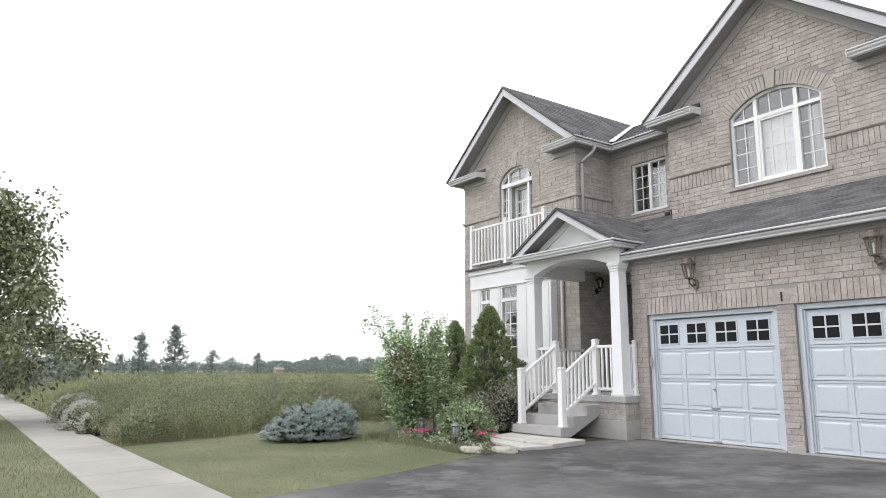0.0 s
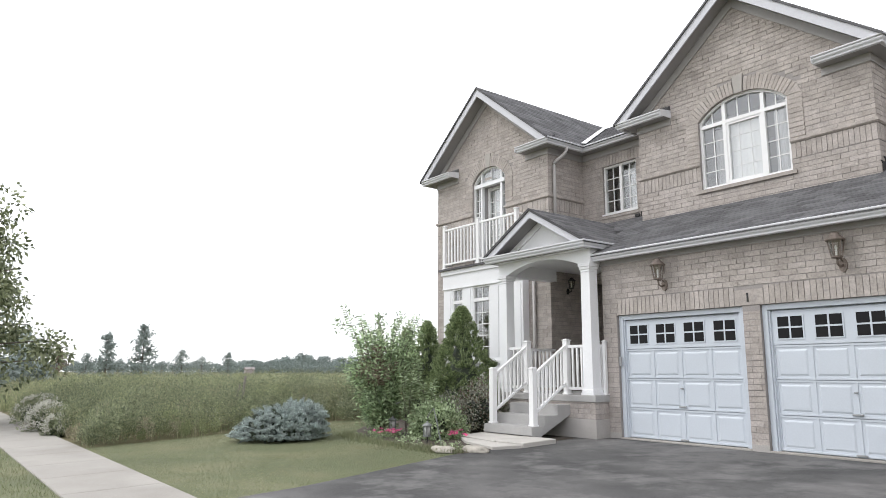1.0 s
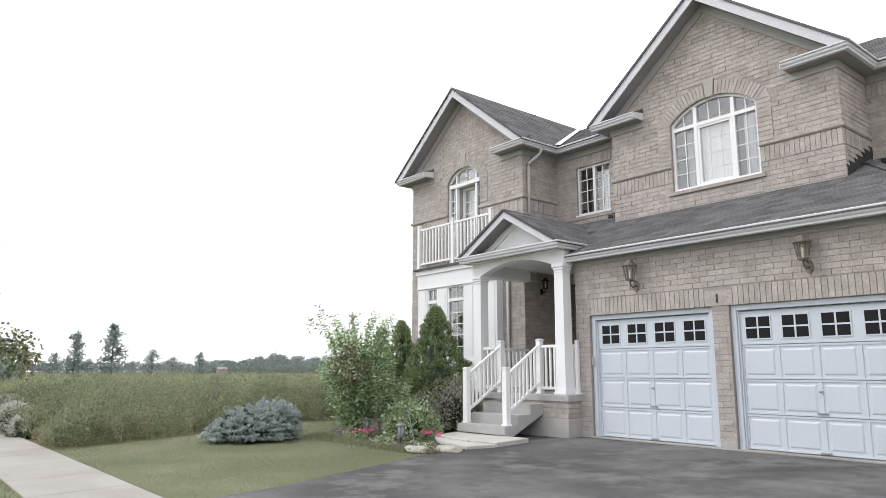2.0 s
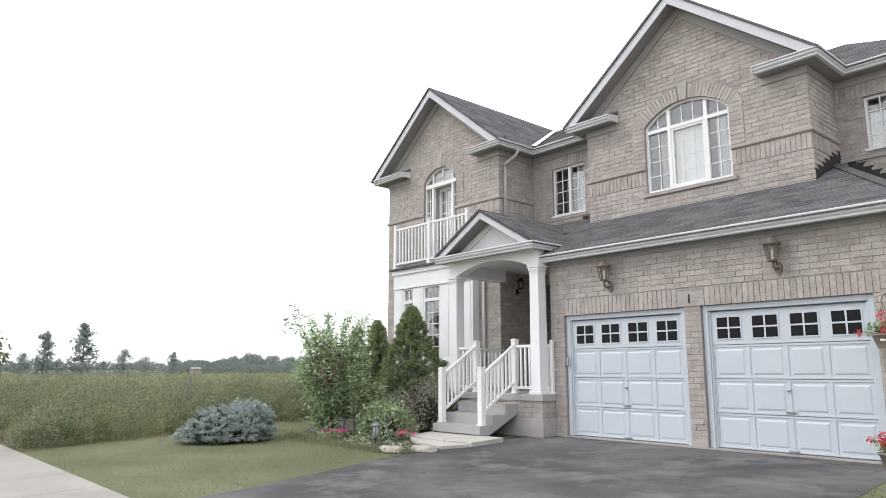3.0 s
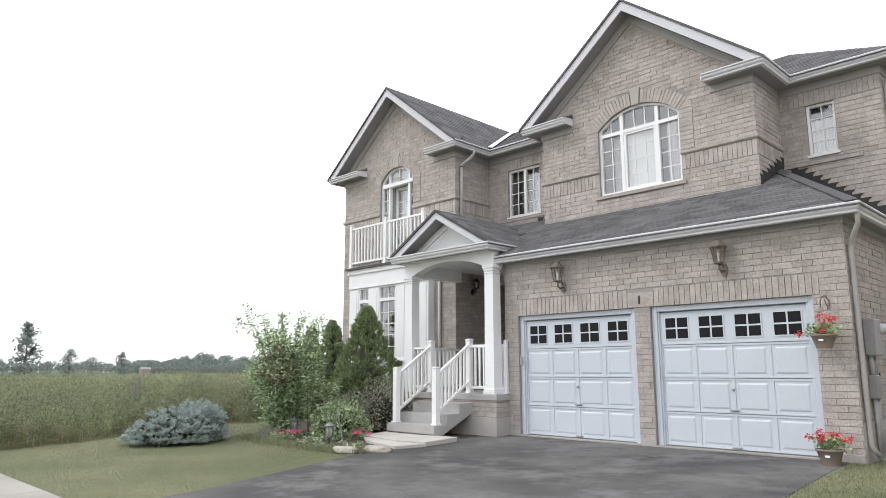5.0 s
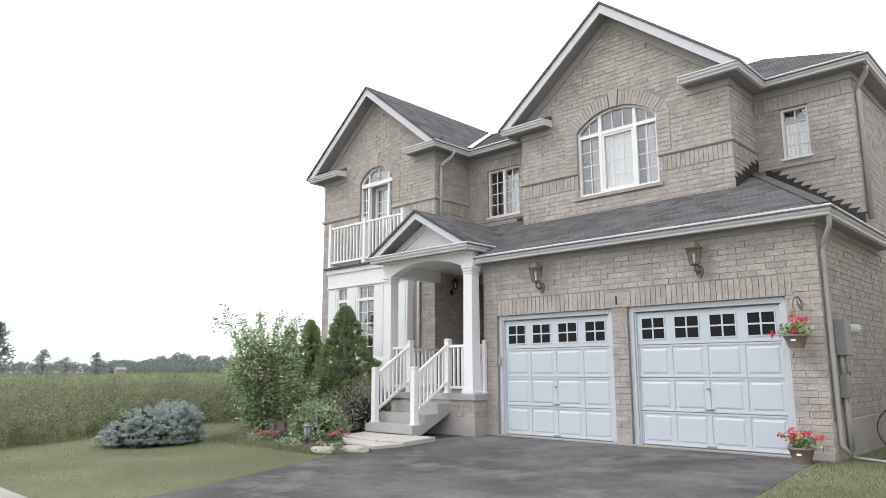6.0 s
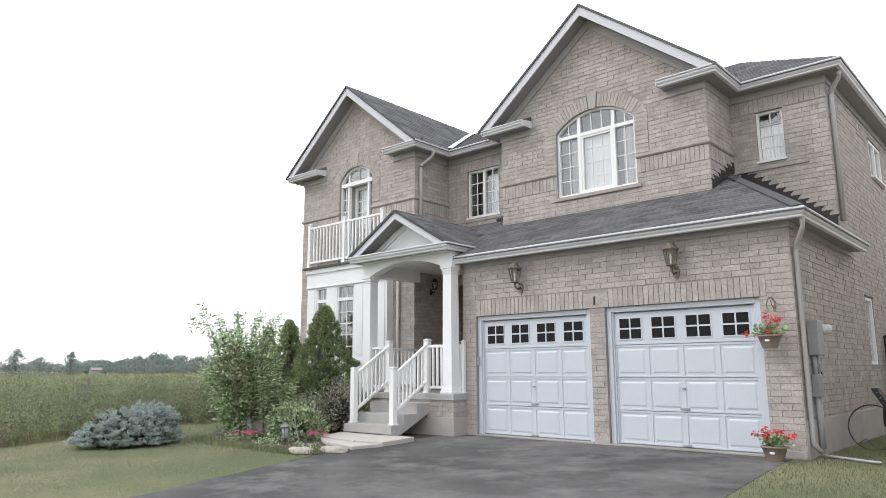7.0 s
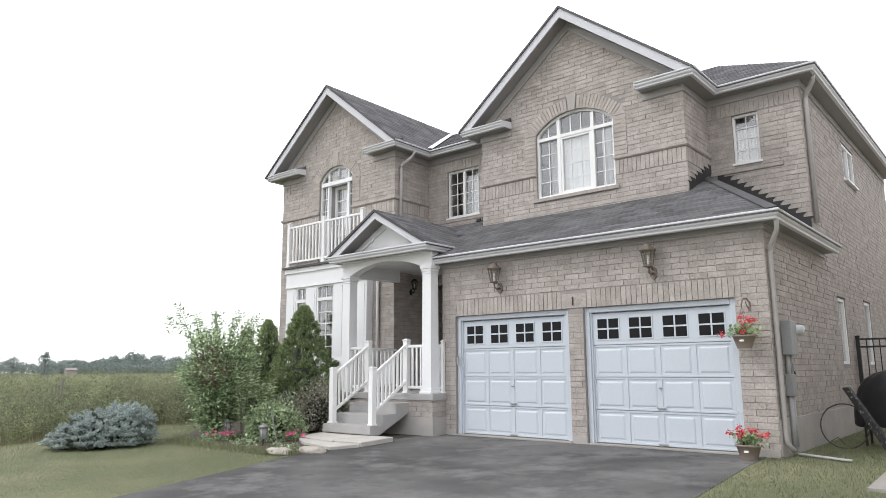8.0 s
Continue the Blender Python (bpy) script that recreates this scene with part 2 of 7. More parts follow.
def lay_bricks(region, plane, openings=(), skip=None, z0=0.0, keep=None):
    """Running bond over a convex region of a wall; soldier zones and openings are left out."""
    got = Pieces()
    us, vs = [p[0] for p in region], [p[1] for p in region]
    singles = []
    for r in range(int((min(vs) - z0) / COURSE) - 1, int((max(vs) - z0) / COURSE) + 1):
        v0, v1 = z0 + r * COURSE, z0 + (r + 1) * COURSE - JOINT
        start = math.floor(min(us) / LENGTH) * LENGTH - (r % 2) * LENGTH / 2
        for c in range(int((max(us) - start) / LENGTH) + 2):
            u0 = start + c * LENGTH
            rects = [(u0, u0 + LENGTH - PERPEND, v0, v1)]
            for hole in openings:
                rects = minus(rects, hole)
            for a, b, e, g in rects:
                if b - a < 0.02 or g - e < 0.012:
                    continue
                if skip and skip((a + b) / 2, (e + g) / 2):
                    continue
                poly = clip([(a, e), (b, e), (b, g), (a, g)], region)
                if len(poly) < 3:
                    continue
                whole = len(poly) == 4 and b - a > LENGTH - JOINT - 1e-4 and g - e > COURSE - JOINT - 1e-4 and abs(poly[0][0] - a) + abs(poly[2][0] - b) < 1e-6
                if keep and whole and keep(a, e):
                    singles.append((a, e))
                    continue
                poly = [(u + rng.uniform(-0.002, 0.002), v + rng.uniform(-0.0025, 0.0025)) for u, v in poly]
                got.slab(poly, lambda u, v, h: P(plane, u, h, v), 0.003 + 0.008 * rng.random(), -0.002)
    return got, singles


def soldiers(got, plane, u0, u1, z0, z1, height=0.008):
    """A course of bricks on end."""
    n = max(1, round((u1 - u0) / COURSE))
    w = (u1 - u0) / n
    for i in range(n):
        a = u0 + i * w + JOINT / 2
        got.slab([(a, z0), (a + w - JOINT, z0), (a + w - JOINT, z1 - 0.006), (a, z1 - 0.006)], lambda u, v, h: P(plane, u, h, v), height + 0.004 * rng.random(), -0.002)


def arch_points(u0, u1, z, rise, n=16):
    """The curve of a segmental arch from u0 to u1 over springing height z."""
    h = (u1 - u0) / 2
    r = (h * h + rise * rise) / (2 * rise)
    a = math.asin(min(1, h / r))
    return [((u0 + u1) / 2 + r * math.sin(-a + 2 * a * i / n), z + rise - r + r * math.cos(-a + 2 * a * i / n)) for i in range(n + 1)]


def arch_ring(got, plane, u0, u1, z, rise, depth):
    """Bricks on end round an arch."""
    h = (u1 - u0) / 2
    r = (h * h + rise * rise) / (2 * rise)
    a = math.asin(min(1, h / r))
    cu, cz = (u0 + u1) / 2, z + rise - r
    n = round(2 * a * (r + depth / 2) / (COURSE * 0.84))
    for i in range(n):
        t0, t1 = -a + 2 * a * i / n, -a + 2 * a * (i + 1) / n - 0.007 / r
        if abs(t0 + t1) < 0.16 / r:
            continue
        q = [(cu + k * math.sin(t), cz + k * math.cos(t)) for k, t in ((r, t0), (r, t1), (r + depth, t1), (r + depth, t0))]
        got.slab(q, lambda u, v, hh: P(plane, u, hh, v), 0.016 + 0.006 * rng.random(), -0.002)
    # short upright legs of headers below the springing
    for s in (-1, 1):
        e = cu + s * h
        end = (cu + s * (r + depth) * math.sin(a), cz + (r + depth) * math.cos(a))
        got.slab([(e, z + 0.004), (e + s * depth, z + 0.004), end][::s], lambda u, v, hh: P(plane, u, hh, v), 0.017, -0.002)
        v = z - COURSE
        while v > 5.28:
            k = rng.uniform(-0.004, 0.004)
            got.slab([(min(e, e + s * depth) + k, v), (max(e, e + s * depth) + k, v), (max(e, e + s * depth) + k, v + COURSE - JOINT), (min(e, e + s * depth) + k, v + COURSE - JOINT)], lambda u, v, hh: P(plane, u, hh, v), 0.014 + 0.006 * rng.random(), -0.002)
            v -= COURSE
    return cu, cz, r


def shingles(got, corners, up, lift=0.007, row=0.145, tab=0.3):
    """Tabs over a convex roof plane. corners: plan points (x, y) counter-clockwise; up: plan -> z, and the plan way uphill."""
    zf, way = up
    way = Vector(way).normalized()
    along = Vector((way.y, -way.x))
    loc = [(Vector(c).dot(along), Vector(c).dot(way)) for c in corners]
    if sum((loc[i][0] * loc[(i + 1) % len(loc)][1] - loc[(i + 1) % len(loc)][0] * loc[i][1]) for i in range(len(loc))) < 0:
        loc = loc[::-1]
    u0, u1, v0, v1 = min(p[0] for p in loc), max(p[0] for p in loc), min(p[1] for p in loc), max(p[1] for p in loc)
    r = 0
    v = v0
    while v < v1:
        u = u0 - tab * rng.random()
        while u < u1:
            w = tab * (0.7 + 0.6 * rng.random())
            poly = clip([(u, v), (u + w - 0.006, v), (u + w - 0.006, v + row * 1.1), (u, v + row * 1.1)], loc)
            if len(poly) >= 3:
                k = 0.004 * rng.random()

                def place(a, b, h, v=v, k=k):
                    q = along * a + way * b
                    return (q.x, q.y, zf(q.x, q.y) + (lift + k) * (1 - 0.8 * (b - v) / row) * h)
                got.slab(poly, place, 1.0, -0.5)
            u += w
        v += row
        r += 1

# ---- the ground ----
def land(x, y):
    """Height of the ground: it falls gently from the house to the street."""
    return 0.03 * min(y, 0.0) if y > -30 else -0.9


def sheet(bm, poly, lift, step=0.0):
    vs = [bm.verts.new((x, y, land(x, y) + lift)) for x, y in poly]
    return bm.faces.new(vs)


bm = bmesh.new()
rows_y = [-1500, -300, -60, -30, -12, -9, -6, -3, 0, 20, 60, 300, 1500]
cols_x = [-1800, -400, -100, -40, -15, -7, 0, 6, 15, 60, 400, 1500]
grid = [[bm.verts.new((x, y, land(x, y) - 0.03)) for x in cols_x] for y in rows_y]
for j in range(len(rows_y) - 1):
    for i in range(len(cols_x) - 1):
        bm.faces.new((grid[j][i], grid[j][i + 1], grid[j + 1][i + 1], grid[j + 1][i]))
ground = tagged(part("ground", bm, material("meadow_ground", (0.13, 0.125, 0.06), 0.95, 0.25, 0.3, 8, 0.4, tint=(0.17, 0.15, 0.08))), "open meadow ground reaching to the horizon", "ground", kind="structure")


def strip(name, corners, lift, mat, label, cat, thick=0.0):
    """A surface laid over the ground, bent where the ground bends."""
    bm = bmesh.new()
    ys = sorted({c[1] for c in corners} | {0.0})
    (x0, x1), lo, hi = (min(c[0] for c in corners), max(c[0] for c in corners)), min(ys), max(ys)
    cuts = [lo] + ([0.0] if lo < 0 < hi else []) + [hi]
    for a, b in zip(cuts, cuts[1:]):
        prism(bm, [(x0, a, land(0, a) + lift), (x1, a, land(0, a) + lift), (x1, b, land(0, b) + lift), (x0, b, land(0, b) + lift)], (0, 0, -0.12 - thick))
    return tagged(part(name, bm, mat), label, cat, kind="structure")


bm = bmesh.new()
prism(bm, [(x, y, land(x, y) + 0.006) for x, y in ((0.55, -14.0), (5.75, -14.0), (5.60, -3.0), (5.44, -0.8), (5.42, 0.0), (-0.27, 0.0), (-0.27, -0.36), (-1.0, -0.36), (-1.0, -1.6), (-0.66, -2.7), (-0.52, -3.5), (0.02, -5.25), (0.35, -6.4), (0.47, -7.2))], (0, 0, -0.12))
driveway = tagged(part("driveway", bm, ASPHALT), "worn grey asphalt driveway before the garage", "driveway", kind="structure")
LAWN_EDGE = [(-6.1, -7.65), (-6.35, -5.9), (-6.7, -4.7), (-7.2, -3.0), (-7.5, -1.7), (-7.5, 0.0), (-7.5, 1.0)]
bm = bmesh.new()
right = [(0.55, y) for _, y in LAWN_EDGE]
lv = [bm.verts.new((x, y, land(x, y) + 0.0)) for x, y in LAWN_EDGE]
rv = [bm.verts.new((x, y, land(x, y) + 0.0)) for x, y in right]
for i in range(len(lv) - 1):
    bm.faces.new((lv[i], rv[i], rv[i + 1], lv[i + 1]))
lawn = tagged(part("lawn", bm, LAWN), "mown summer lawn, slightly dry, before the house", "lawn", kind="structure")
bm = bmesh.new()
sheet(bm, [(5.38, -14), (12, -14), (12, 0), (5.38, 0)], 0.0)
sheet(bm, [(5.6, 0), (12, 0), (12, 12), (5.6, 12)], 0.0)
lawn_side = tagged(part("lawn_side", bm, LAWN), "mown grass strip beside the brick side wall", "lawn", kind="structure")
bm = bmesh.new()
sheet(bm, [(-60, -11.5), (0.5, -11.5), (0.5, -8.70), (-60, -8.70)], 0.0)
verge = tagged(part("verge", bm, LAWN), "mown grass verge beside the pavement", "lawn", kind="structure")
road = strip("road", [(-300, -22.0), (300, -11.6)], -0.12, ASPHALT, "asphalt street running past the house", "road")

# pavement slabs with open joints
pavement = empty("pavement", (0, 0, 0), "pale concrete pavement of cast slabs", "pavement", kind="structure")
slab_me = None
x = 0.44
while x > -60:
    if slab_me is None:
        bm = bmesh.new()
        prism(bm, [(-1.49, -8.72, land(0, -8.72) + 0.022), (0, -8.72, land(0, -8.72) + 0.022), (0, -7.57, land(0, -7.57) + 0.022), (-1.49, -7.57, land(0, -7.57) + 0.022)], (0, 0, -0.1))
        bmesh.ops.bevel(bm, geom=[e for e in bm.edges if abs(e.verts[0].co.z - e.verts[1].co.z) < 0.05], offset=0.008, segments=1, affect="EDGES")
        ob = part("slab", bm, WALKSTONE, pavement)
        slab_me = ob.data
    else:
        ob = new("slab", slab_me)
        ob.parent = pavement
    ob.location.x = x
    x -= 1.5

# ---- the house ----
XL, XG, XR = -7.10, -2.815, 5.61          # left wall, right edge of the left gable, right wall
DL, DR = -0.70, 3.93                      # the upper bay over the garage
YL, YM, YD, YI, YBACK = 1.205, 2.41, 1.847, 3.05, 12.0
ZF, ZE, OV = 6.24, 6.50, 0.366            # frieze, eaves, overhang
ML, MD = (XL + XG) / 2, (DL + DR) / 2
house = empty("house", (0, 0, 0), "two-storey beige brick house with grey shingle gables and a double garage", "house")

PF, PD, PLG, PM, PI = ("y", 0.0), ("y", YD), ("y", YL), ("y", YM), ("y", YI)
PS, PG, PB = ("x", XR), ("x", DR), ("x", XG)


def wall(plane, outline, holes=(), thick=0.22, name="wall", back=-0.0):
    bm = bmesh.new()
    holed(bm, plane, outline, holes, -thick, 0.0)
    return part(name, bm, MORTAR, house)


def rect(u0, u1, z0, z1):
    return [(u0, z0), (u1, z0), (u1, z1), (u0, z1)]


SPR_D, RISE_D, WD = 6.09, 0.37, (0.735, 2.53)
SPR_L, RISE_L, WL = 6.07, 0.35, (-5.57, -4.29)
gable_d = [(DL, 3.9), (DR, 3.9), (DR, ZE), (MD, ZE + 2.12), (DL, ZE)]
gable_l = [(XL, 0.0), (XG, 0.0), (XG, ZE), (ML, ZE + 2.02), (XL, ZE)]
hole_d = [(WD[0], 4.70), (WD[1], 4.70)] + arch_points(WD[0], WD[1], SPR_D, RISE_D)[::-1]
hole_l = [(WL[0], 3.95), (WL[1], 3.95)] + arch_points(WL[0], WL[1], SPR_L, RISE_L)[::-1]
BAY = (-6.62, -3.62)
wall_garage = wall(PF, [(-0.32, 0.0), (0.0, 0.0), (0.0, 2.19), (2.44, 2.19), (2.44, 0.0), (2.72, 0.0), (2.72, 2.19), (5.16, 2.19), (5.16, 0.0), (XR, 0.0), (XR, 3.3), (-0.32, 3.3)])
wall_bay = wall(PD, gable_d, [hole_d])
wall_gable = wall(PLG, gable_l, [hole_l, rect(BAY[0] + 0.1, BAY[1] - 0.1, 0.9, 3.5)])
wall_mid = wall(PM, rect(XG, DL, 3.2, ZE), [rect(-2.19, -1.23, 4.81, 5.97)])
wall_far = wall(PI, rect(DR, XR, 3.0, ZE), [rect(4.39, 4.87, 5.01, 5.97)])
SIDE = [(4.45, 5.10, 1.26, 2.50), (7.10, 7.75, 1.26, 2.60), (6.40, 7.60, 5.20, 6.03)]
wall_side = wall(PS, [(0.22, 0.0), (YBACK, 0.0), (YBACK, ZE), (YI + 0.22, ZE), (YI + 0.22, 3.3), (0.22, 3.3)], [rect(*s) for s in SIDE])
wall_cheek = wall(PG, rect(YD + 0.22, YI, 3.9, ZE))
wall_entry = wall(PB, rect(YL + 0.22, 4.2, 0.0, ZE))
for nm, (a, b, c, d, e, f) in {"wall_back": (XL, XR, YBACK - 0.2, YBACK, 0, ZE), "wall_left": (XL, XL + 0.22, YL + 0.22, YBACK, 0, ZE), "wall_porch_back": (XG, -0.3, 4.0, 4.2, 0, 3.4), "wall_garage_left": (-0.32, -0.1, 0.22, 4.2, 0, 3.4), "wall_bay_left": (DL, DL + 0.2, YD + 0.22, YM + 0.3, 3.9, ZE)}.items():
    bm = bmesh.new()
    cuboid(bm, a, b, c, d, e, f)
    part("wall", bm, BRICK, house)
for nm, (a, b, c, d, e, f) in {"lower": (XL + 0.2, XR - 0.2, 1.4, YBACK - 0.2, 0.3, 0.5), "upper": (XL + 0.2, XR - 0.2, 2.5, YBACK - 0.2, 3.35, 3.6), "attic": (XL + 0.2, XR - 0.2, 3.2, YBACK - 0.2, 6.52, 6.6)}.items():
    bm = bmesh.new()
    cuboid(bm, a, b, c, d, e, f)
    part("floor_slab", bm, DARKROOM, house)
for a, b, c, d, e, f in ((XL + 0.22, XG - 0.22, 5.0, 5.1, 0.5, 6.5), (DL, DR, 5.0, 5.1, 3.6, 6.5), (DR, DR + 0.1, 3.3, 5.1, 3.6, 6.5), (XG - 0.3, DL, 5.0, 5.1, 3.6, 6.5), (0.1, XR - 0.3, 5.8, 5.9, 0.5, 3.3), (DR, XR - 0.3, 6.0, 6.1, 3.6, 6.5)):
    bm = bmesh.new()
    cuboid(bm, a, b, c, d, e, f)
    part("inner_wall", bm, DARKROOM, house)

# ---- brickwork, window surrounds ----
def inside_arch(u, z, w, spr, rise, ring=0.27):
    h = (w[1] - w[0]) / 2
    r = (h * h + rise * rise) / (2 * rise)
    cu, cz = (w[0] + w[1]) / 2, spr + rise - r
    a = math.asin(min(1, h / r))
    du, dz = u - cu, z - cz
    dist = math.hypot(du, dz)
    if dz > 0 and abs(math.atan2(du, dz)) < a + 0.02 and dist < r + ring + 0.02 and dist > r * 0.6:
        return True
    return False


BAND = [(-50, 50, 4.905, 5.262)]
brickwork = []

# garage front, with the bricks of its right-hand stretch singly
doors = [(-0.004, 2.444, -1, 2.19), (2.716, 5.164, -1, 2.19)]
lintel = [(0.03, 5.26, 2.19, 2.49), (2.32, 2.80, 2.10, 2.49)]
got, singles = lay_bricks([(-0.32, 0.02), (XR + 0.0062, 0.02), (XR + 0.0062, 3.28), (-0.32, 3.28)], PF, doors + lintel, z0=0.015, keep=lambda u, z: u > 1.55 or z < 2.2)
soldiers(got, PF, 0.03, 2.32, 2.195, 2.49)
soldiers(got, PF, 2.80, 5.26, 2.195, 2.49)
got.emit("brickwork", BRICK, wall_garage)
brick_me = None
for a, e in singles[-300:]:
    if brick_me is None:
        one = Pieces()
        one.slab([(0, 0.001), (LENGTH - PERPEND - 0.001, 0), (LENGTH - PERPEND, COURSE - JOINT + 0.001), (0.002, COURSE - JOINT)], lambda u, v, h: (u, -h, v), 0.007, -0.002)
        ob = one.emit("brick", BRICK, wall_garage, kind="")
        brick_me = ob.data
    else:
        ob = new("brick", brick_me)
        ob.parent = wall_garage
    ob.location = (a + rng.uniform(-0.001, 0.001), 0.003 - 0.007 * rng.random(), e + rng.uniform(-0.0015, 0.0015))
rest = Pieces()
for a, e in singles[:-300]:
    j = lambda: rng.uniform(-0.002, 0.002)
    rest.slab([(a + j(), e + j()), (a + LENGTH - PERPEND + j(), e + j()), (a + LENGTH - PERPEND + j(), e + COURSE - JOINT + j()), (a + j(), e + COURSE - JOINT + j())], lambda u, v, h: P(PF, u, h, v), 0.003 + 0.008 * rng.random(), -0.002)
rest.emit("brickwork", BRICK, wall_garage)

# upper bay
got, _ = lay_bricks([(u + 0.0062 if u == DR else u, z) for u, z in gable_d], PD, BAND + [(WD[0], WD[1], 4.60, SPR_D)], lambda u, z: inside_arch(u, z, WD, SPR_D, RISE_D))
soldiers(got, PD, DL, WD[0] - 0.0, 4.905, 5.185)
soldiers(got, PD, WD[1], DR, 4.905, 5.185)
arch_ring(got, PD, WD[0], WD[1], SPR_D, RISE_D, 0.27)
got.emit("brickwork", BRICK, wall_bay)
# left gable
got, _ = lay_bricks([(u + 0.0062 if u == XG else u, z) for u, z in gable_l], PLG, BAND + [(WL[0], WL[1], 3.8, SPR_L), (BAY[0], BAY[1], 0.0, 3.9)], lambda u, z: inside_arch(u, z, WL, SPR_L, RISE_L))
soldiers(got, PLG, XL, WL[0], 4.905, 5.185)
soldiers(got, PLG, WL[1], XG, 4.905, 5.185)
arch_ring(got, PLG, WL[0], WL[1], SPR_L, RISE_L, 0.27)
got.emit("brickwork", BRICK, wall_gable)
# the rest
got, _ = lay_bricks(rect(XG, DL, 3.2, ZF + 0.1), PM, [(-2.19, -1.23, 4.72, 5.97), (-2.4, -1.0, 5.97, 6.22), (-50, 50, 4.70, 4.77)])
soldiers(got, PM, -2.4, -1.0, 5.975, 6.22)
got.emit("brickwork", BRICK, wall_mid)
got, _ = lay_bricks(rect(DR, XR + 0.0062, 3.3, ZF + 0.1), PI, [(4.39, 4.87, 4.93, 5.97), (-50, 50, 5.975, 6.24), (3.9, 5.25, 4.83, 4.93)])
soldiers(got, PI, DR + 0.01, XR, 5.98, 6.24)
got.emit("brickwork", BRICK, wall_far)
got, _ = lay_bricks(rect(YD, YI, 4.2, ZF + 0.1), PG, BAND)
soldiers(got, PG, YD, YI, 4.905, 5.185)
got.emit("brickwork", BRICK, wall_cheek)
got, _ = lay_bricks(rect(YL, 4.0, 0.3, ZF + 0.1), PB, BAND)
soldiers(got, PB, YL, YM, 4.905, 5.185)
got.emit("brickwork", BRICK, wall_entry)
got, _ = lay_bricks([(0.0, 0.5), (YBACK, 0.5), (YBACK, 3.2), (0.0, 3.2)], PS, [(a, b, c - 0.08, d) for a, b, c, d in SIDE])
for p2 in lay_bricks([(YI, 3.2), (YBACK, 3.2), (YBACK, ZF + 0.1), (YI, ZF + 0.1)], PS, [(a, b, c - 0.08, d) for a, b, c, d in SIDE])[:1]:
    k = len(got.v)
    got.v += p2.v
    got.f += [tuple(i + k for i in f) for f in p2.f]
got.emit("brickwork", BRICK, wall_side)

# proud ledges over the soldier bands, keystones, number stone
for path in ([(WD[1], YD), (DR, YD), (DR, YI)], [(DL, YM), (DL, YD), (WD[0], YD)], [(XL, 3.0), (XL, YL), (WL[0], YL)], [(WL[1], YL), (XG, YL), (XG, YM)]):
    bm = bmesh.new()
    sweep(bm, path, [(-0.01, 5.19), (0.022, 5.19), (0.045, 5.215), (0.045, 5.262), (0.03, 5.27), (-0.01, 5.275)])
    part("ledge", bm, BRICK, house)
for path, z in (([(XG, YM), (DL, YM)], 4.70), ([(DR, YI), (5.25, YI)], 4.84)):
    bm = bmesh.new()
    sweep(bm, path, [(-0.01, z), (0.035, z), (0.045, z + 0.06), (-0.01, z + 0.08)])
    part("ledge", bm, BRICK, house)
for plane, w, spr, rise in ((PD, WD, SPR_D, RISE_D), (PLG, WL, SPR_L, RISE_L)):
    c, top = (w[0] + w[1]) / 2, spr + rise
    bm = bmesh.new()
    prism(bm, [P(plane, c + du, 0.0, top + dz) for du, dz in ((-0.075, -0.02), (0.075, -0.02), (0.115, 0.34), (-0.115, 0.34))], Vector(P(plane, 0, 0.035, 0)) - Vector(P(plane, 0, 0, 0)))
    bmesh.ops.bevel(bm, geom=list(bm.edges), offset=0.008, segments=1, affect="EDGES")
    part("keystone", bm, STONE, house, "pale cast keystone")
bm = bmesh.new()
box(bm, PF, 2.325, 2.795, -0.01, 0.012, 2.195, 2.44, 0.004)
plate = part("number_stone", bm, BRICK, house, "pale stone block with a dark numeral mark")
bm = bmesh.new()
box(bm, PF, 2.53, 2.555, 0.012, 0.022, 2.245, 2.385)
part("numeral_bar", bm, BLACK, plate)
for u0, u1 in ((2.44, 2.72), (5.16, XR), (-0.32, 0.0)):
    bm2 = bmesh.new()
    box(bm2, PF, u0 + 0.003, u1 - 0.003, -0.01, 0.014, -0.1, 0.105, 0.004)
    part("plinth", bm2, CONCRETE, house)
bm = bmesh.new()
box(bm, PS, 0.016, YBACK, -0.02, 0.02, -0.1, 0.50, 0.006)
part("foundation", bm, CONCRETE, house, "parged concrete foundation, stained near the ground")

# ---- eaves, gutters, gables ----
def gutter_profile(g, ze):
    """A moulded eaves gutter: rolled lip, deep cove, bellied face and a narrow foot."""
    outer = [(0.0, -0.13), (0.052, -0.13), (0.062, -0.122), (0.066, -0.098), (0.074, -0.090), (0.092, -0.074), (0.100, -0.058), (0.100, -0.046), (0.090, -0.040), (0.090, -0.030), (0.116, -0.026), (0.122, -0.016), (0.122, 0.0), (0.114, 0.006)]
    inner = [(0.100, 0.004), (0.098, -0.02), (0.012, -0.02), (0.012, 0.01), (0.0, 0.01)]
    return [(g + o, ze + z) for o, z in outer + inner]


def eaves(path, zf, ze, out, name_frieze=True):
    bm = bmesh.new()
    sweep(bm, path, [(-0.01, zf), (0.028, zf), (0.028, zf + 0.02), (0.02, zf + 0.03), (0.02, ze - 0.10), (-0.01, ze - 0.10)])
    part("frieze", bm, FRIEZE_SHADED, house)
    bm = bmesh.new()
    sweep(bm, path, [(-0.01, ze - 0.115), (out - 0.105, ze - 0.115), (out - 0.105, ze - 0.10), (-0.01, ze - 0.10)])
    part("soffit", bm, SOFFIT_SHADED, house)
    bm = bmesh.new()
    g = out - 0.11
    sweep(bm, path, gutter_profile(g, ze))
    part("gutter", bm, GUTTER, house, "off-white metal gutter")


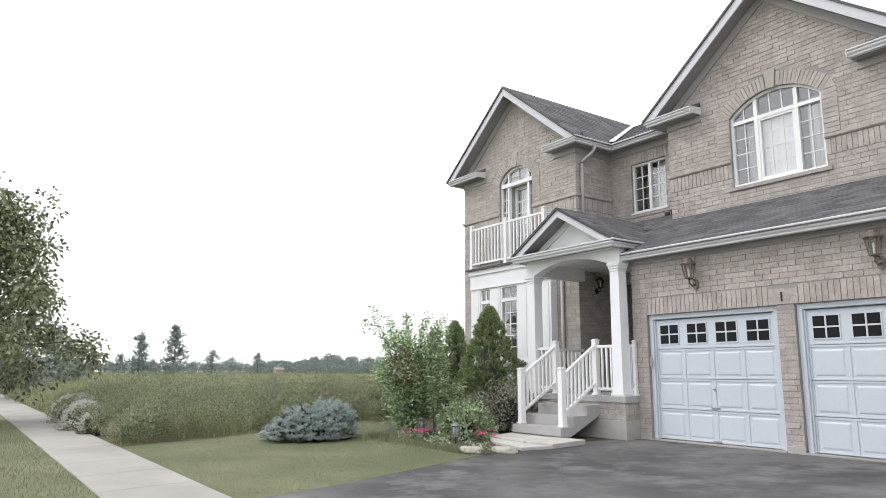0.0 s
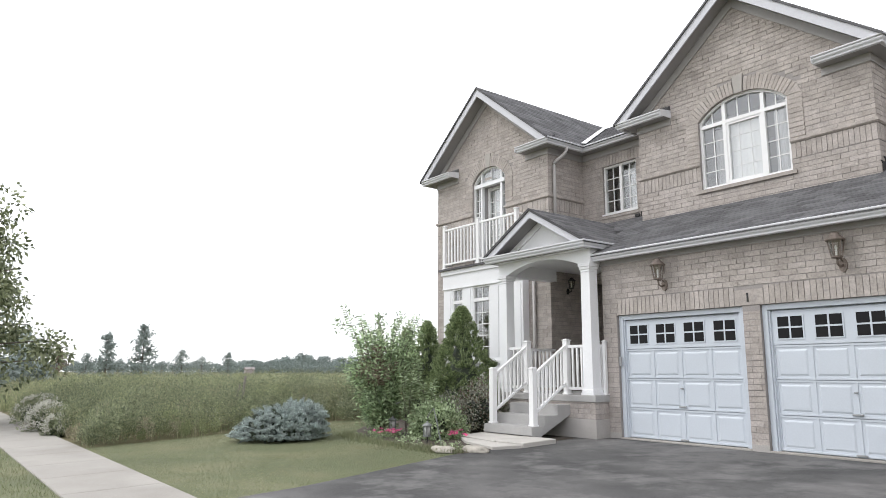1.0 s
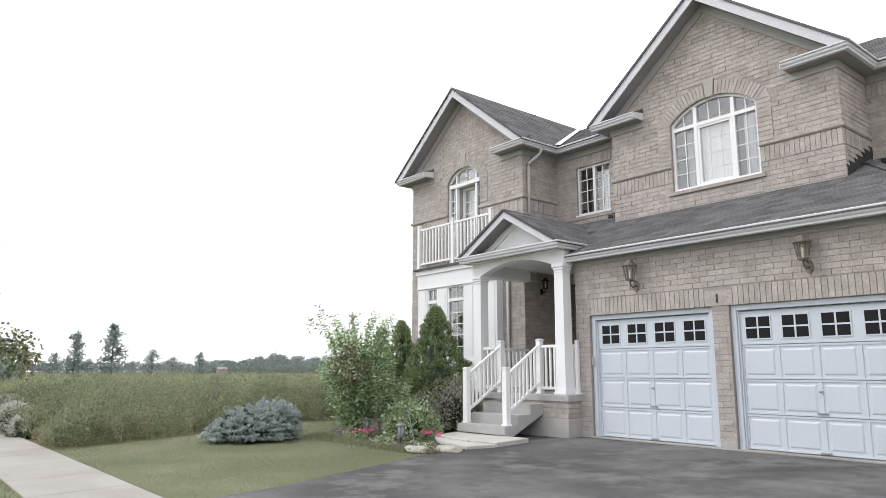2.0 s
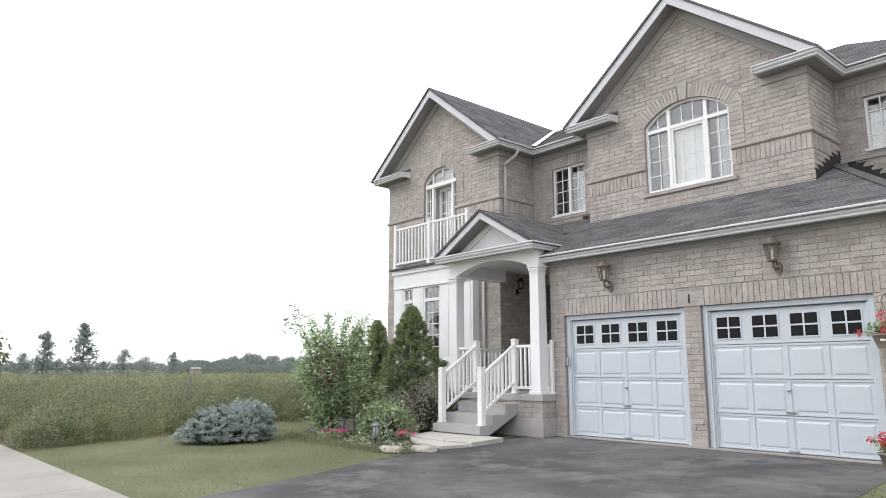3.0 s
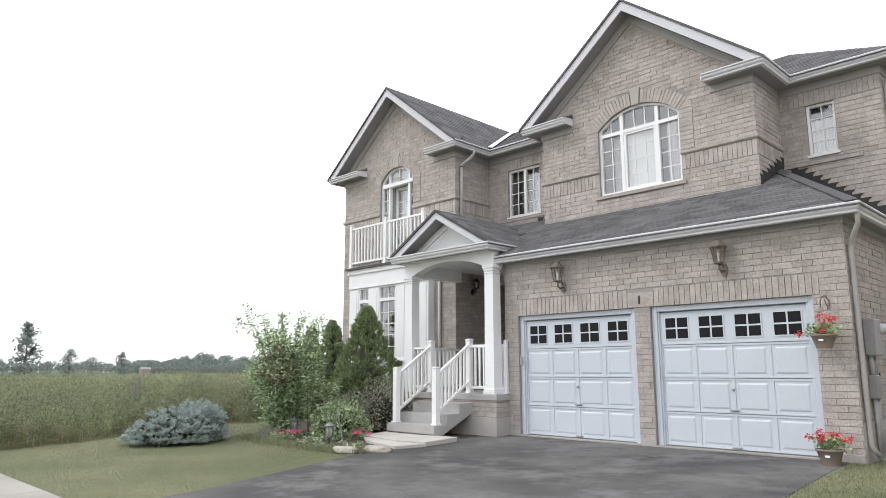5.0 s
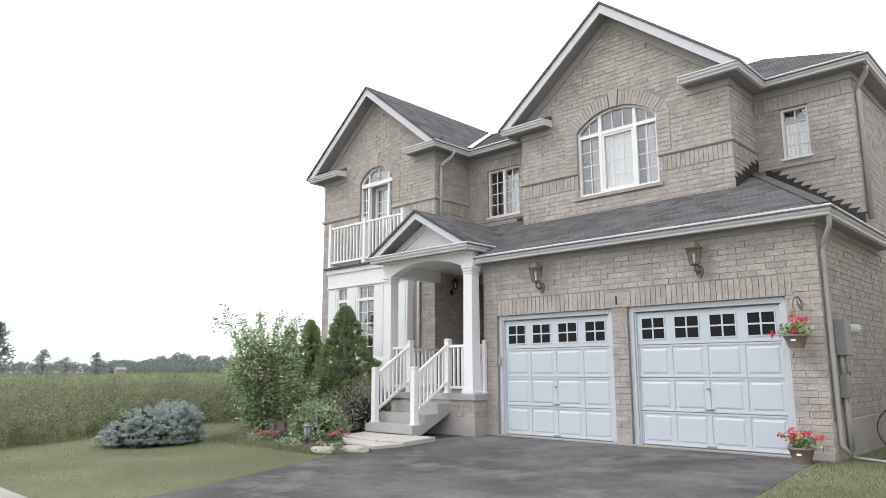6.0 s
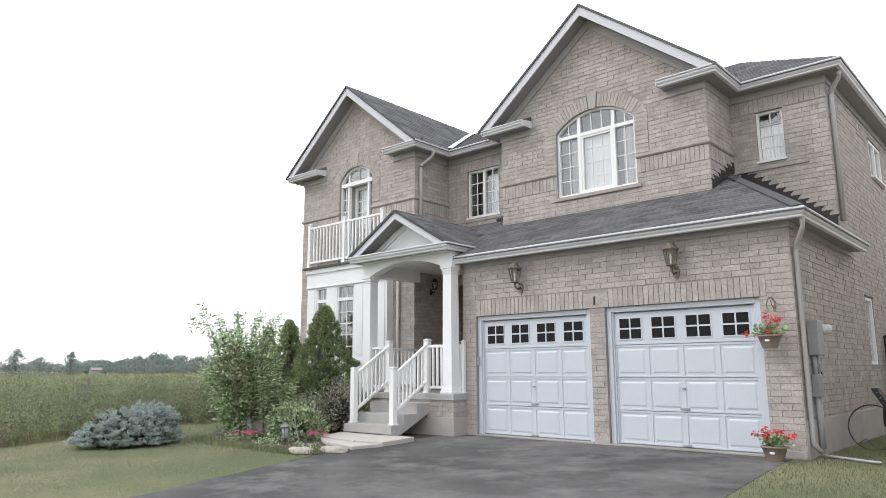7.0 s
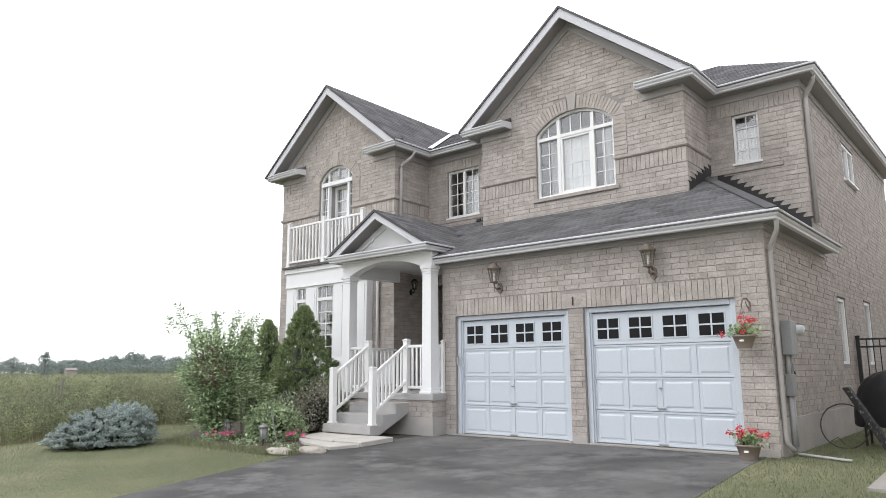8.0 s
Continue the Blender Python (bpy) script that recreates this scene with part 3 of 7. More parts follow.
eaves([(3.16, YD), (DR, YD), (DR, YI), (XR, YI), (XR, YBACK)], ZF, ZE, OV)
eaves([(-3.55, YL), (XG, YL), (XG, YM), (DL, YM), (DL, YD), (0.12, YD)], ZF, ZE, OV)
eaves([(XL, YBACK), (XL, YL), (-6.16, YL)], ZF, ZE, OV)
eaves([(-0.45, 0.0), (XR, 0.0), (XR, 3.66)], 3.14, 3.335, 0.306)


def slope_slab(bm, corners, zf, thick=0.05):
    """A roof plane of even thickness over plan corners."""
    a = [bm.verts.new((x, y, zf(x, y))) for x, y in corners]
    b = [bm.verts.new((x, y, zf(x, y) - thick)) for x, y in corners]
    n = len(a)
    fs = [bm.faces.new(a), bm.faces.new(b[::-1])] + [bm.faces.new((a[i], b[i], b[(i + 1) % n], a[(i + 1) % n])) for i in range(n)]
    bmesh.ops.recalc_face_normals(bm, faces=fs)


def roof_plane(corners, zf, way, tabs=True):
    bm = bmesh.new()
    slope_slab(bm, corners, zf)
    ob = part("roof", bm, SHINGLE, house)
    if tabs:
        got = Pieces()
        shingles(got, corners, (zf, way))
        got.emit("shingles", SHINGLE, ob)
    return ob


def gable_roof(xl, xr, ze, za, yfront, ywall, yback, board=0.20, returns=((0, 0), (0, 0)), tabs=(True, True), frieze=True, soff=True, paint=TRIM):
    """Two slopes with rake boards and boxed soffits."""
    xm = (xl + xr) / 2
    k = (za - ze) / (xm - xl)
    left, right = (lambda x, y: ze + k * (x - xl)), (lambda x, y: ze + k * (xr - x))
    roof_plane([(xl, yfront - 0.03), (xm, yfront - 0.03), (xm, yback), (xl, yback)], left, (1, 0), tabs[0])
    roof_plane([(xm, yfront - 0.03), (xr, yfront - 0.03), (xr, yback), (xm, yback)], right, (-1, 0), tabs[1])
    for sgn, x0 in ((1, xl), (-1, xr)):
        z = lambda x: ze + k * abs(x - x0) - 0.052
        bm = bmesh.new()
        prism(bm, [(x0 + sgn * 0.056 / k, yfront, ze + 0.004), (xm, yfront, z(xm)), (xm, yfront, z(xm) - board), (x0 + sgn * (board + 0.056) / k, yfront, ze + 0.004)], (0, 0.03, 0))
        part("rake_board", bm, paint, house)
        if soff:
            bm = bmesh.new()
            e = 0.33
            prism(bm, [(x0 + sgn * e, yfront + 0.03, z(x0 + sgn * e) - board + 0.03), (xm, yfront + 0.03, z(xm) - board + 0.03), (xm, yfront + 0.03, z(xm) - board + 0.045), (x0 + sgn * e, yfront + 0.03, z(x0 + sgn * e) - board + 0.045)], (0, ywall - yfront - 0.03, 0))
            part("rake_soffit", bm, SOFFIT_SHADED, house)
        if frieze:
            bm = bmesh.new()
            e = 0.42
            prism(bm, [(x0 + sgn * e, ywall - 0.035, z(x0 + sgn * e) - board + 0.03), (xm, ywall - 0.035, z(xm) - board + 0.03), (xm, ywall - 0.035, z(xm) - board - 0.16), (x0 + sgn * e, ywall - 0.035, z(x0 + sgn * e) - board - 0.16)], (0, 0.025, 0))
            part("rake_frieze", bm, FRIEZE_SHADED, house)


gable_roof(XL - OV, XG + OV, ZE, 8.52, YL - OV, YL, 6.0, tabs=(False, True))
gable_roof(DL - OV, DR + OV, ZE, 8.62, YD - OV, YD, 7.0, tabs=(False, False))
# small shingled tops on the boxed eave returns
for x0, x1, y in ((3.16, DR + OV - 0.1, YD), (DL - OV + 0.1, 0.12, YD), (-3.55, XG + OV - 0.1, YL), (XL - OV + 0.1, -6.16, YL)):
    bm = bmesh.new()
    prism(bm, [(x0, y - OV + 0.11, ZE - 0.02), (x0, y, ZE - 0.02), (x0, y, ZE + 0.16)], (x1 - x0, 0, 0))
    part("return_top", bm, SHINGLE, house)
    e = x1 if x1 in (0.12, -6.16) else x0
    bm = bmesh.new()
    prism(bm, [(e - 0.006, y - OV + 0.002, ZE - 0.12), (e - 0.006, y, ZE - 0.12), (e - 0.006, y, ZE + 0.05), (e - 0.006, y - OV + 0.002, ZE)], (0.012, 0, 0))
    part("return_end", bm, GUTTER, house)

S = 0.60
SM = 0.51
roof_plane([(-5.2, YM - OV), (DL + 0.1, YM - OV), (DL + 0.1, 5.9), (-5.2, 5.9)], lambda x, y: ZE + SM * (y - YM + OV), (0, 1))
E0, E1, F0, F1 = XL - OV, XR + OV, YI - OV, YBACK + OV
roof_plane([(DR, F0), (E1, F0), (E1 - 2.4, F0 + 2.4), (DR - 1.5, F0 + 2.4), (DR - 1.5, F0)], lambda x, y: ZE + S * (y - F0), (0, 1))
roof_plane([(E1, F0), (E1, F1), (E1 - 2.4, F1 - 2.4), (E1 - 2.4, F0 + 2.4)], lambda x, y: ZE + S * (E1 - x), (-1, 0), False)
roof_plane([(E1, F1), (E0, F1), (E0 + 2.4, F1 - 2.4), (E1 - 2.4, F1 - 2.4)], lambda x, y: ZE + S * (F1 - y), (0, -1), False)
roof_plane([(E0, F1), (E0, F0), (E0 + 2.4, F0 + 2.4), (E0 + 2.4, F1 - 2.4)], lambda x, y: ZE + S * (x - E0), (1, 0), False)
roof_plane([(E0 + 2.4, F0 + 2.4), (E1 - 2.4, F0 + 2.4), (E1 - 2.4, F1 - 2.4), (E0 + 2.4, F1 - 2.4)], lambda x, y: ZE + S * 2.4, (0, 1), False)
# open metal valley beside the left gable
bm = bmesh.new()
kk = 2.02 / 2.5085
p0, p1 = Vector((XG + OV, YM - OV, ZE + 0.02)), Vector((XG + OV - 3.9 * SM / kk, YM - OV + 3.9, ZE + 3.9 * SM + 0.02))
prism(bm, [p0 + Vector((0.10, 0.0, 0.012)), p1 + Vector((0.10, 0.0, 0.012)), p1 + Vector((-0.06, 0.0, 0.06)), p0 + Vector((-0.06, 0.0, 0.06))], (0, 0, 0.012))
part("valley_flashing", bm, FLASH, house, "bright metal valley flashing")

# garage roof
kg, ks = 0.465, 0.75
roof_plane([(-0.75, -0.306), (3.95, -0.306), (3.95, 1.86), (-0.75, 1.86)], lambda x, y: 3.335 + kg * (y + 0.306), (0, 1))
roof_plane([(3.95, -0.306), (5.915, -0.306), (3.95, 2.863)], lambda x, y: 3.335 + kg * (y + 0.306), (0, 1))
roof_plane([(5.915, -0.306), (5.915, 3.04), (3.95, 3.04), (3.95, 2.863)], lambda x, y: 3.335 + ks * (5.915 - x), (-1, 0))
roof_plane([(5.915, 3.04), (5.915, 3.66), (5.62, 3.66), (5.62, 3.04)], lambda x, y: 3.335 + ks * (5.915 - x), (-1, 0))
roof_plane([(-2.9, 1.3), (-0.65, 1.3), (-0.65, 2.45), (-2.9, 2.45)], lambda x, y: 3.335 + kg * (y + 0.306), (0, 1))
# hip cap
bm = bmesh.new()
q0, q1 = Vector((5.90, -0.28, 3.335 + 0.035)), Vector((5.915 - 1.965, 2.863, 3.335 + kg * 3.169 + 0.022))
hv = [[bm.verts.new(q + Vector(o)) for o in ((-0.13, -0.06, -0.022), (0, 0, 0.0), (0.10, 0.09, -0.062))] for q in (q0, q0.lerp(q1, 0.5), q1)]
for r, t in zip(hv, hv[1:]):
    bm.faces.new((r[0], r[1], t[1], t[0]))
    bm.faces.new((r[1], r[2], t[2], t[1]))
part("hip_cap", bm, SHINGLE, house)

# stepped flashing where the garage roof meets the brick walls
def stepped(plane, u0, u1, zroof, first):
    """Dark metal steps let into the bed joints above a roof slope."""
    n = round((u1 - u0) / 0.119)
    for i in range(n):
        a, b = u0 + i * 0.119, u0 + (i + 1) * 0.119
        z = max(zroof(a), zroof(b))
        t = math.ceil((z + 0.10) / COURSE) * COURSE - JOINT / 2
        lo = a if zroof(a) > zroof(b) else b
        bm = bmesh.new()
        q = [(a, zroof(a) - 0.04), (b, zroof(b) - 0.04), (b, t - (0.05 if lo == a else 0.0)), (b + (0.06 if lo == a else -0.0), t - (0.0 if lo == a else 0.0)), (a - (0.0 if lo == a else 0.06), t), (a, t - (0.0 if lo == a else 0.05))]
        prism(bm, [P(plane, u, 0.0115 + 0.0006 * (i % 2), z) for u, z in q], Vector(P(plane, 0, 0.006, 0)) - Vector(P(plane, 0, 0, 0)))
        part("step_flashing", bm, STEPFLASH, house)


for u, z, w, hh in ((-1.30, 4.60, 0.13, 0.07), (-1.14, 4.60, 0.10, 0.11), (-1.02, 4.60, 0.12, 0.06), (-0.88, 4.60, 0.15, 0.09)):
    bm = bmesh.new()
    box(bm, PM, u, u + w, 0.0, 0.035, z, z + hh, 0.008)
    part("step_flashing", bm, STEPFLASH, house)
stepped(PI, 4.06, 5.60, lambda u: 3.335 + ks * (5.915 - u) + 0.02, True)
stepped(PG, YD + 0.01, YI - 0.02, lambda u: 3.335 + kg * (u + 0.306) + 0.02, False)
bm = bmesh.new()
box(bm, PI, 3.95, 4.75, 0.0135, 0.02, 4.86, 4.885)
part("step_flashing", bm, STEPFLASH, house)


# ---- windows ----
def bars(name, plane, rects, mat, parent, label=""):
    if name in ("glazing_bar", "mullion"):
        for u0, u1, z0, z1, d0, d1 in rects:
            part(name, box(bmesh.new(), plane, u0, u1, d0, d1, z0, z1), mat, parent)
        return None
    bm = bmesh.new()
    for u0, u1, z0, z1, d0, d1 in rects:
        box(bm, plane, u0, u1, d0, d1, z0, z1)
    return part(name, bm, mat, parent, label)


def pane(plane, outline, d, parent, mat=None):
    bm = bmesh.new()
    prism(bm, [P(plane, u, d, z) for u, z in outline], Vector(P(plane, 0, 0.006, 0)) - Vector(P(plane, 0, 0, 0)))
    ob = part("pane", bm, mat or GLASS, parent)
    ob.visible_shadow = False
    return ob


def lites(plane, frame_ob, u0, u1, z0, z1, cols, rows, d=-0.10, bar=0.018, mat=None):
    """One glazed sash with its glazing bars."""
    pane(plane, rect(u0, u1, z0, z1), d, frame_ob)
    rs = [(u0 + (u1 - u0) * i / cols - bar / 2, u0 + (u1 - u0) * i / cols + bar / 2, z0, z1, d + 0.004, d + 0.02) for i in range(1, cols)]
    for j in range(1, rows):
        z = z0 + (z1 - z0) * j / rows
        for i in range(cols):
            a, b = u0 + (u1 - u0) * i / cols, u0 + (u1 - u0) * (i + 1) / cols
            rs.append((a + (bar / 2 if i else 0), b - (bar / 2 if i < cols - 1 else 0), z - bar / 2, z + bar / 2, d + 0.004, d + 0.02))
    if rs:
        bars("glazing_bar", plane, rs, mat or WHITE, frame_ob)


def frame_rects(u0, u1, z0, z1, w=0.05, d0=-0.13, d1=-0.05):
    return [(u0, u0 + w, z0, z1, d0, d1), (u1 - w, u1, z0, z1, d0, d1), (u0 + w, u1 - w, z0, z0 + w, d0, d1), (u0 + w, u1 - w, z1 - w, z1, d0, d1)]


def arched_frame(plane, w, spr, rise, z0, bar=0.055, d0=-0.13, d1=-0.05, mat=WHITE, label=""):
    """Outer frame of a window with a curved head."""
    outer, inner = arch_points(w[0], w[1], spr, rise, 20), arch_points(w[0] + bar, w[1] - bar, spr, rise - bar * 0.9, 20)
    bm = bmesh.new()
    off = Vector(P(plane, 0, d1, 0)) - Vector(P(plane, 0, d0, 0))
    for i in range(20):
        prism(bm, [P(plane, *q) for q in ((outer[i][0], d0, outer[i][1]), (outer[i + 1][0], d0, outer[i + 1][1]), (inner[i + 1][0], d0, inner[i + 1][1]), (inner[i][0], d0, inner[i][1]))], off)
    box(bm, plane, w[0], w[0] + bar, d0, d1, z0, spr)
    box(bm, plane, w[1] - bar, w[1], d0, d1, z0, spr)
    box(bm, plane, w[0] + bar, w[1] - bar, d0, d1, z0, z0 + bar)
    return part("window", bm, mat, house, label), inner


def sheer(plane, u0, u1, z0, z1, d, label, folds=9.0, deep=1.0):
    """A hanging curtain with soft folds."""
    vs, fs = [], []
    n = max(8, int((u1 - u0) / 0.012))
    for i in range(n + 1):
        u = u0 + (u1 - u0) * i / n
        w = deep * 0.022 * math.sin(u * folds * 6.28) + deep * 0.01 * math.sin(u * folds * 15 + 1)
        vs += [P(plane, u, d + w, z0), P(plane, u, d + w * 0.7, z1)]
    fs = [(2 * i, 2 * i + 2, 2 * i + 3, 2 * i + 1) for i in range(n)]
    ob = quick("curtain", vs, fs, CURTAIN)
    return tagged(ob, label, "curtain")


# big arched window over the garage
win, inner = arched_frame(PD, WD, SPR_D, RISE_D, 4.70, label="white arched three-part window")
MULL = ((1.225, 1.295), (2.005, 2.075))
top = lambda u: min((abs(q[0] - u), q[1]) for q in inner)[1]
bars("mullion", PD, [(a, b, 4.755, top((a + b) / 2), -0.13, -0.045) for a, b in MULL] + [(WD[0] + 0.055, MULL[0][0], 5.945, 6.015, -0.13, -0.045), (MULL[0][1], MULL[1][0], 5.945, 6.015, -0.13, -0.045), (MULL[1][1], WD[1] - 0.055, 5.945, 6.015, -0.13, -0.045)], WHITE, win)
lites(PD, win, WD[0] + 0.055, MULL[0][0], 4.755, 5.945, 2, 4)
lites(PD, win, MULL[0][1], MULL[1][0], 4.755, 5.945, 3, 4, bar=0.006)
lites(PD, win, MULL[1][1], WD[1] - 0.055, 4.755, 5.945, 2, 4)
pane(PD, [(WD[0] + 0.05, 6.0), (WD[1] - 0.05, 6.0)] + inner[::-1], -0.10, win)
bars("glazing_bar", PD, [(u - 0.01, u + 0.01, 6.015, top(u), -0.096, -0.08) for u in (1.0, 1.53, 1.77, 2.28)], WHITE, win)
bars("center_sash", PD, frame_rects(MULL[0][1], MULL[1][0], 4.755, 5.945, 0.045, -0.12, -0.06), WHITE, win)
bars("sill", PD, [(WD[0] - 0.08, WD[1] + 0.08, 4.63, 4.695, -0.1, 0.045)], BRICK, win)
sheer(PD, MULL[0][1] + 0.03, MULL[1][0] - 0.03, 4.72, 5.97, -0.15, "white sheer blind filling the middle of the arched upper window", 4, 0.35)
sheer(PD, WD[0] + 0.06, MULL[0][0], 4.6, 6.02, -0.5, "pale sheer curtain at the side of the arched upper window", 5)
sheer(PD, MULL[1][1], WD[1] - 0.06, 4.6, 6.02, -0.4, "pale sheer curtain at the side of the arched upper window", 5)

# balcony door with side lights in the left gable
win, inner = arched_frame(PLG, WL, SPR_L, RISE_L, 3.95, label="white arched frame round a glazed balcony door")
TOPL = lambda u: min((abs(q[0] - u), q[1]) for q in inner)[1]
bars("mullion", PLG, [(-5.30, -5.24, 4.0, 5.93, -0.13, -0.045), (-4.54, -4.47, 4.0, 5.93, -0.13, -0.045), (WL[0] + 0.055, WL[1] - 0.055, 5.93, 6.03, -0.13, -0.02), (-5.29, -5.245, 6.03, TOPL(-5.27), -0.13, -0.05), (-4.91, -4.885, 6.03, TOPL(-4.9), -0.12, -0.06), (-4.53, -4.48, 6.03, TOPL(-4.5), -0.13, -0.05)], BAYWHITE, win)
# reveal coloured darker than the white frame to put its shade in
bars("reveal", PLG, [(-5.30, -5.24, 3.95, 6.0, -0.33, -0.13), (-4.54, -4.48, 3.95, 6.0, -0.33, -0.13), (-5.24, -4.54, 5.93, 6.0, -0.33, -0.13)], SOFFIT_SHADED, win, "painted reveal of the balcony door, coloured darker for shade")
lites(PLG, win, WL[0] + 0.055, -5.30, 4.0, 5.93, 2, 6)
lites(PLG, win, -4.47, WL[1] - 0.055, 4.0, 5.93, 1, 6)
pane(PLG, [(WL[0] + 0.05, 6.02), (WL[1] - 0.05, 6.02)] + inner[::-1], -0.10, win)
leaf = bars("balcony_door", PLG, frame_rects(-5.24, -4.54, 3.95, 5.93, 0.075, -0.31, -0.25), WHITE, house, "white glazed balcony door set back in its reveal")
lites(PLG, leaf, -5.165, -4.615, 4.03, 5.85, 3, 6, -0.29, 0.022)
sheer(PLG, -5.17, -4.6, 4.05, 5.86, -0.33, "white sheer curtain behind the balcony door", 14)
sheer(PLG, WL[0] + 0.06, WL[1] - 0.06, 6.02, 6.36, -0.25, "pale sheer behind the arched head of the balcony door", 6, 0.4)

# small upper windows
def plain_window(plane, u0, u1, z0, z1, cols, rows, split=False, sill=True, w=0.045, out=0.0):
    ob = bars("window", plane, frame_rects(u0, u1, z0, z1, w, out - 0.13, out - 0.05), WHITE, house)
    if split:
        m = (u0 + u1) / 2
        bars("mullion", plane, [(m - 0.035, m + 0.035, z0 + w, z1 - w, out - 0.13, out - 0.05)], WHITE, ob)
        lites(plane, ob, u0 + w, m - 0.035, z0 + w, z1 - w, cols, rows, out - 0.10)
        lites(plane, ob, m + 0.035, u1 - w, z0 + w, z1 - w, cols, rows, out - 0.10)
    else:
        lites(plane, ob, u0 + w, u1 - w, z0 + w, z1 - w, cols, rows, out - 0.10)
    if sill:
        bars("sill", plane, [(u0 - 0.03, u1 + 0.03, z0 - 0.035, z0, -0.12, 0.03 + out)], WHITE, ob)
    return ob


plain_window(PM, -2.19, -1.23, 4.81, 5.97, 2, 4, True)
sheer(PM, -1.68, -1.26, 4.8, 5.95, -0.3, "pale sheer curtain in the middle upper window", 8)
plain_window(PI, 4.39, 4.87, 5.01, 5.97, 2, 4)
sheer(PI, 4.42, 4.85, 4.95, 5.70, -0.15, "white half curtain in the small upper window", 8)
for s in SIDE:
    plain_window(PS, s[0], s[1], s[2], s[3], 1, 1, s[2] > 5, s[2] > 5, 0.06, 0.05 if s[2] > 5 else 0.04)
    bm = bmesh.new()
    box(bm, PS, s[0] - 0.05, s[1] + 0.05, -0.05, 0.012, s[3], s[3] + 0.03)
    part("lintel", bm, STEPFLASH, house)
    sheer(PS, s[0] + 0.05, s[1] - 0.05, s[2], s[3], -0.10, "pale curtain behind a side window", 7)

# ---- white bay with its balcony ----
YB = YL - 0.20
PBAY = ("y", YB)
B0, B1 = -6.57, -3.52
WINS = ((-6.19, -5.76), (-5.36, -4.70), (-4.30, -3.87))
bay = bars("bay", PBAY, [(B0, B1, 0.95, 1.45, -0.2, 0.0)], BAYWHITE, house, "white panelled bay under the balcony")
posts_u = [B0] + [v for w in WINS for v in w] + [B1]
for a, b in ((B0, -6.19), (-5.76, -5.36), (-4.70, -4.30), (-3.87, B1)):
    bars("panel", PBAY, [(a, b, 1.45, 3.32, -0.2, 0.0), (a + 0.07, b - 0.07, 1.55, 3.25, 0.0, 0.012)], BAYWHITE, bay)
bars("bay_fascia", PBAY, [(B0 - 0.01, B1 + 0.01, 3.32, 3.70, -0.2, 0.02), (B0 - 0.04, B1 + 0.04, 3.70, 3.82, -0.2, 0.06), (B0 - 0.02, B1 + 0.02, 3.32, 3.35, 0.02, 0.035)], BAYWHITE, bay)
bars("balcony_deck", PBAY, [(B0 - 0.09, B1 + 0.09, 3.82, 3.87, -0.2, 0.12)], SHINGLE, bay, "dark balcony deck edge")
bars("bay_sill", PBAY, [(B0 - 0.04, B1 + 0.04, 1.38, 1.45, -0.0, 0.05)], BAYWHITE, bay)
bars("bay_base", PBAY, [(B0, B1, -0.1, 0.95, -0.2, -0.01)], BRICK, bay)
for a, b in WINS:
    wide = b - a > 0.5
    ob = bars("window", PBAY, frame_rects(a, b, 1.45, 3.32, 0.045, -0.1, -0.02) + [(a + 0.045, b - 0.045, 2.92, 3.0, -0.1, -0.005)], WHITE, house)
    lites(PBAY, ob, a + 0.045, b - 0.045, 1.5, 2.92, 2, 5, -0.07)
    lites(PBAY, ob, a + 0.045, b - 0.045, 3.0, 3.27, 2, 1, -0.07)
sheer(PBAY, -6.1, -5.78, 1.4, 3.3, -0.5, "pale drapes inside the bay window", 6)
sheer(PBAY, -5.32, -5.12, 1.4, 3.3, -0.5, "pale drapes inside the bay window", 6)
sheer(PBAY, -4.92, -4.72, 1.4, 3.3, -0.5, "pale drapes inside the bay window", 6)


def newel(bm, x, y, z0, z1, w=0.10, skirt=True):
    """A square post with a cap and a foot."""
    h = w / 2
    cuboid(bm, x - h, x + h, y - h, y + h, z0, z1 - 0.03)
    cuboid(bm, x - h - 0.012, x + h + 0.012, y - h - 0.012, y + h + 0.012, z1 - 0.03, z1 - 0.008, 0.005)
    cuboid(bm, x - h * 0.8, x + h * 0.8, y - h * 0.8, y + h * 0.8, z1 - 0.008, z1 + 0.006, 0.004)
    if skirt:
        cuboid(bm, x - h - 0.018, x + h + 0.018, y - h - 0.018, y + h + 0.018, z0, z0 + 0.03, 0.006)


def railing(parent, a, b, za0, za1, zb0, zb1, n, posts=(), rail=0.055):
    """A run of balusters between two rails from a to b; za, zb: rail heights at both ends."""
    d = Vector((b[0] - a[0], b[1] - a[1]))
    side = Vector((-d.y, d.x)).normalized() * rail / 2
    for lo, hi in ((za0, zb0), (za1, zb1)):
        bm = bmesh.new()
        prism(bm, [(a[0] - side.x, a[1] - side.y, lo), (b[0] - side.x, b[1] - side.y, hi), (b[0] - side.x, b[1] - side.y, hi + 0.055), (a[0] - side.x, a[1] - side.y, lo + 0.055)], (2 * side.x, 2 * side.y, 0))
        bmesh.ops.bevel(bm, geom=list(bm.edges), offset=0.006, segments=1, affect="EDGES")
        part("rail", bm, WHITE, parent)
    for i in range(1, n + 1):
        t = i / (n + 1)
        x, y = a[0] + d.x * t, a[1] + d.y * t
        bm = bmesh.new()
        cuboid(bm, x - 0.017, x + 0.017, y - 0.017, y + 0.017, za0 + (zb0 - za0) * t + 0.05, za1 + (zb1 - za1) * t + 0.01)
        part("baluster", bm, WHITE, parent)


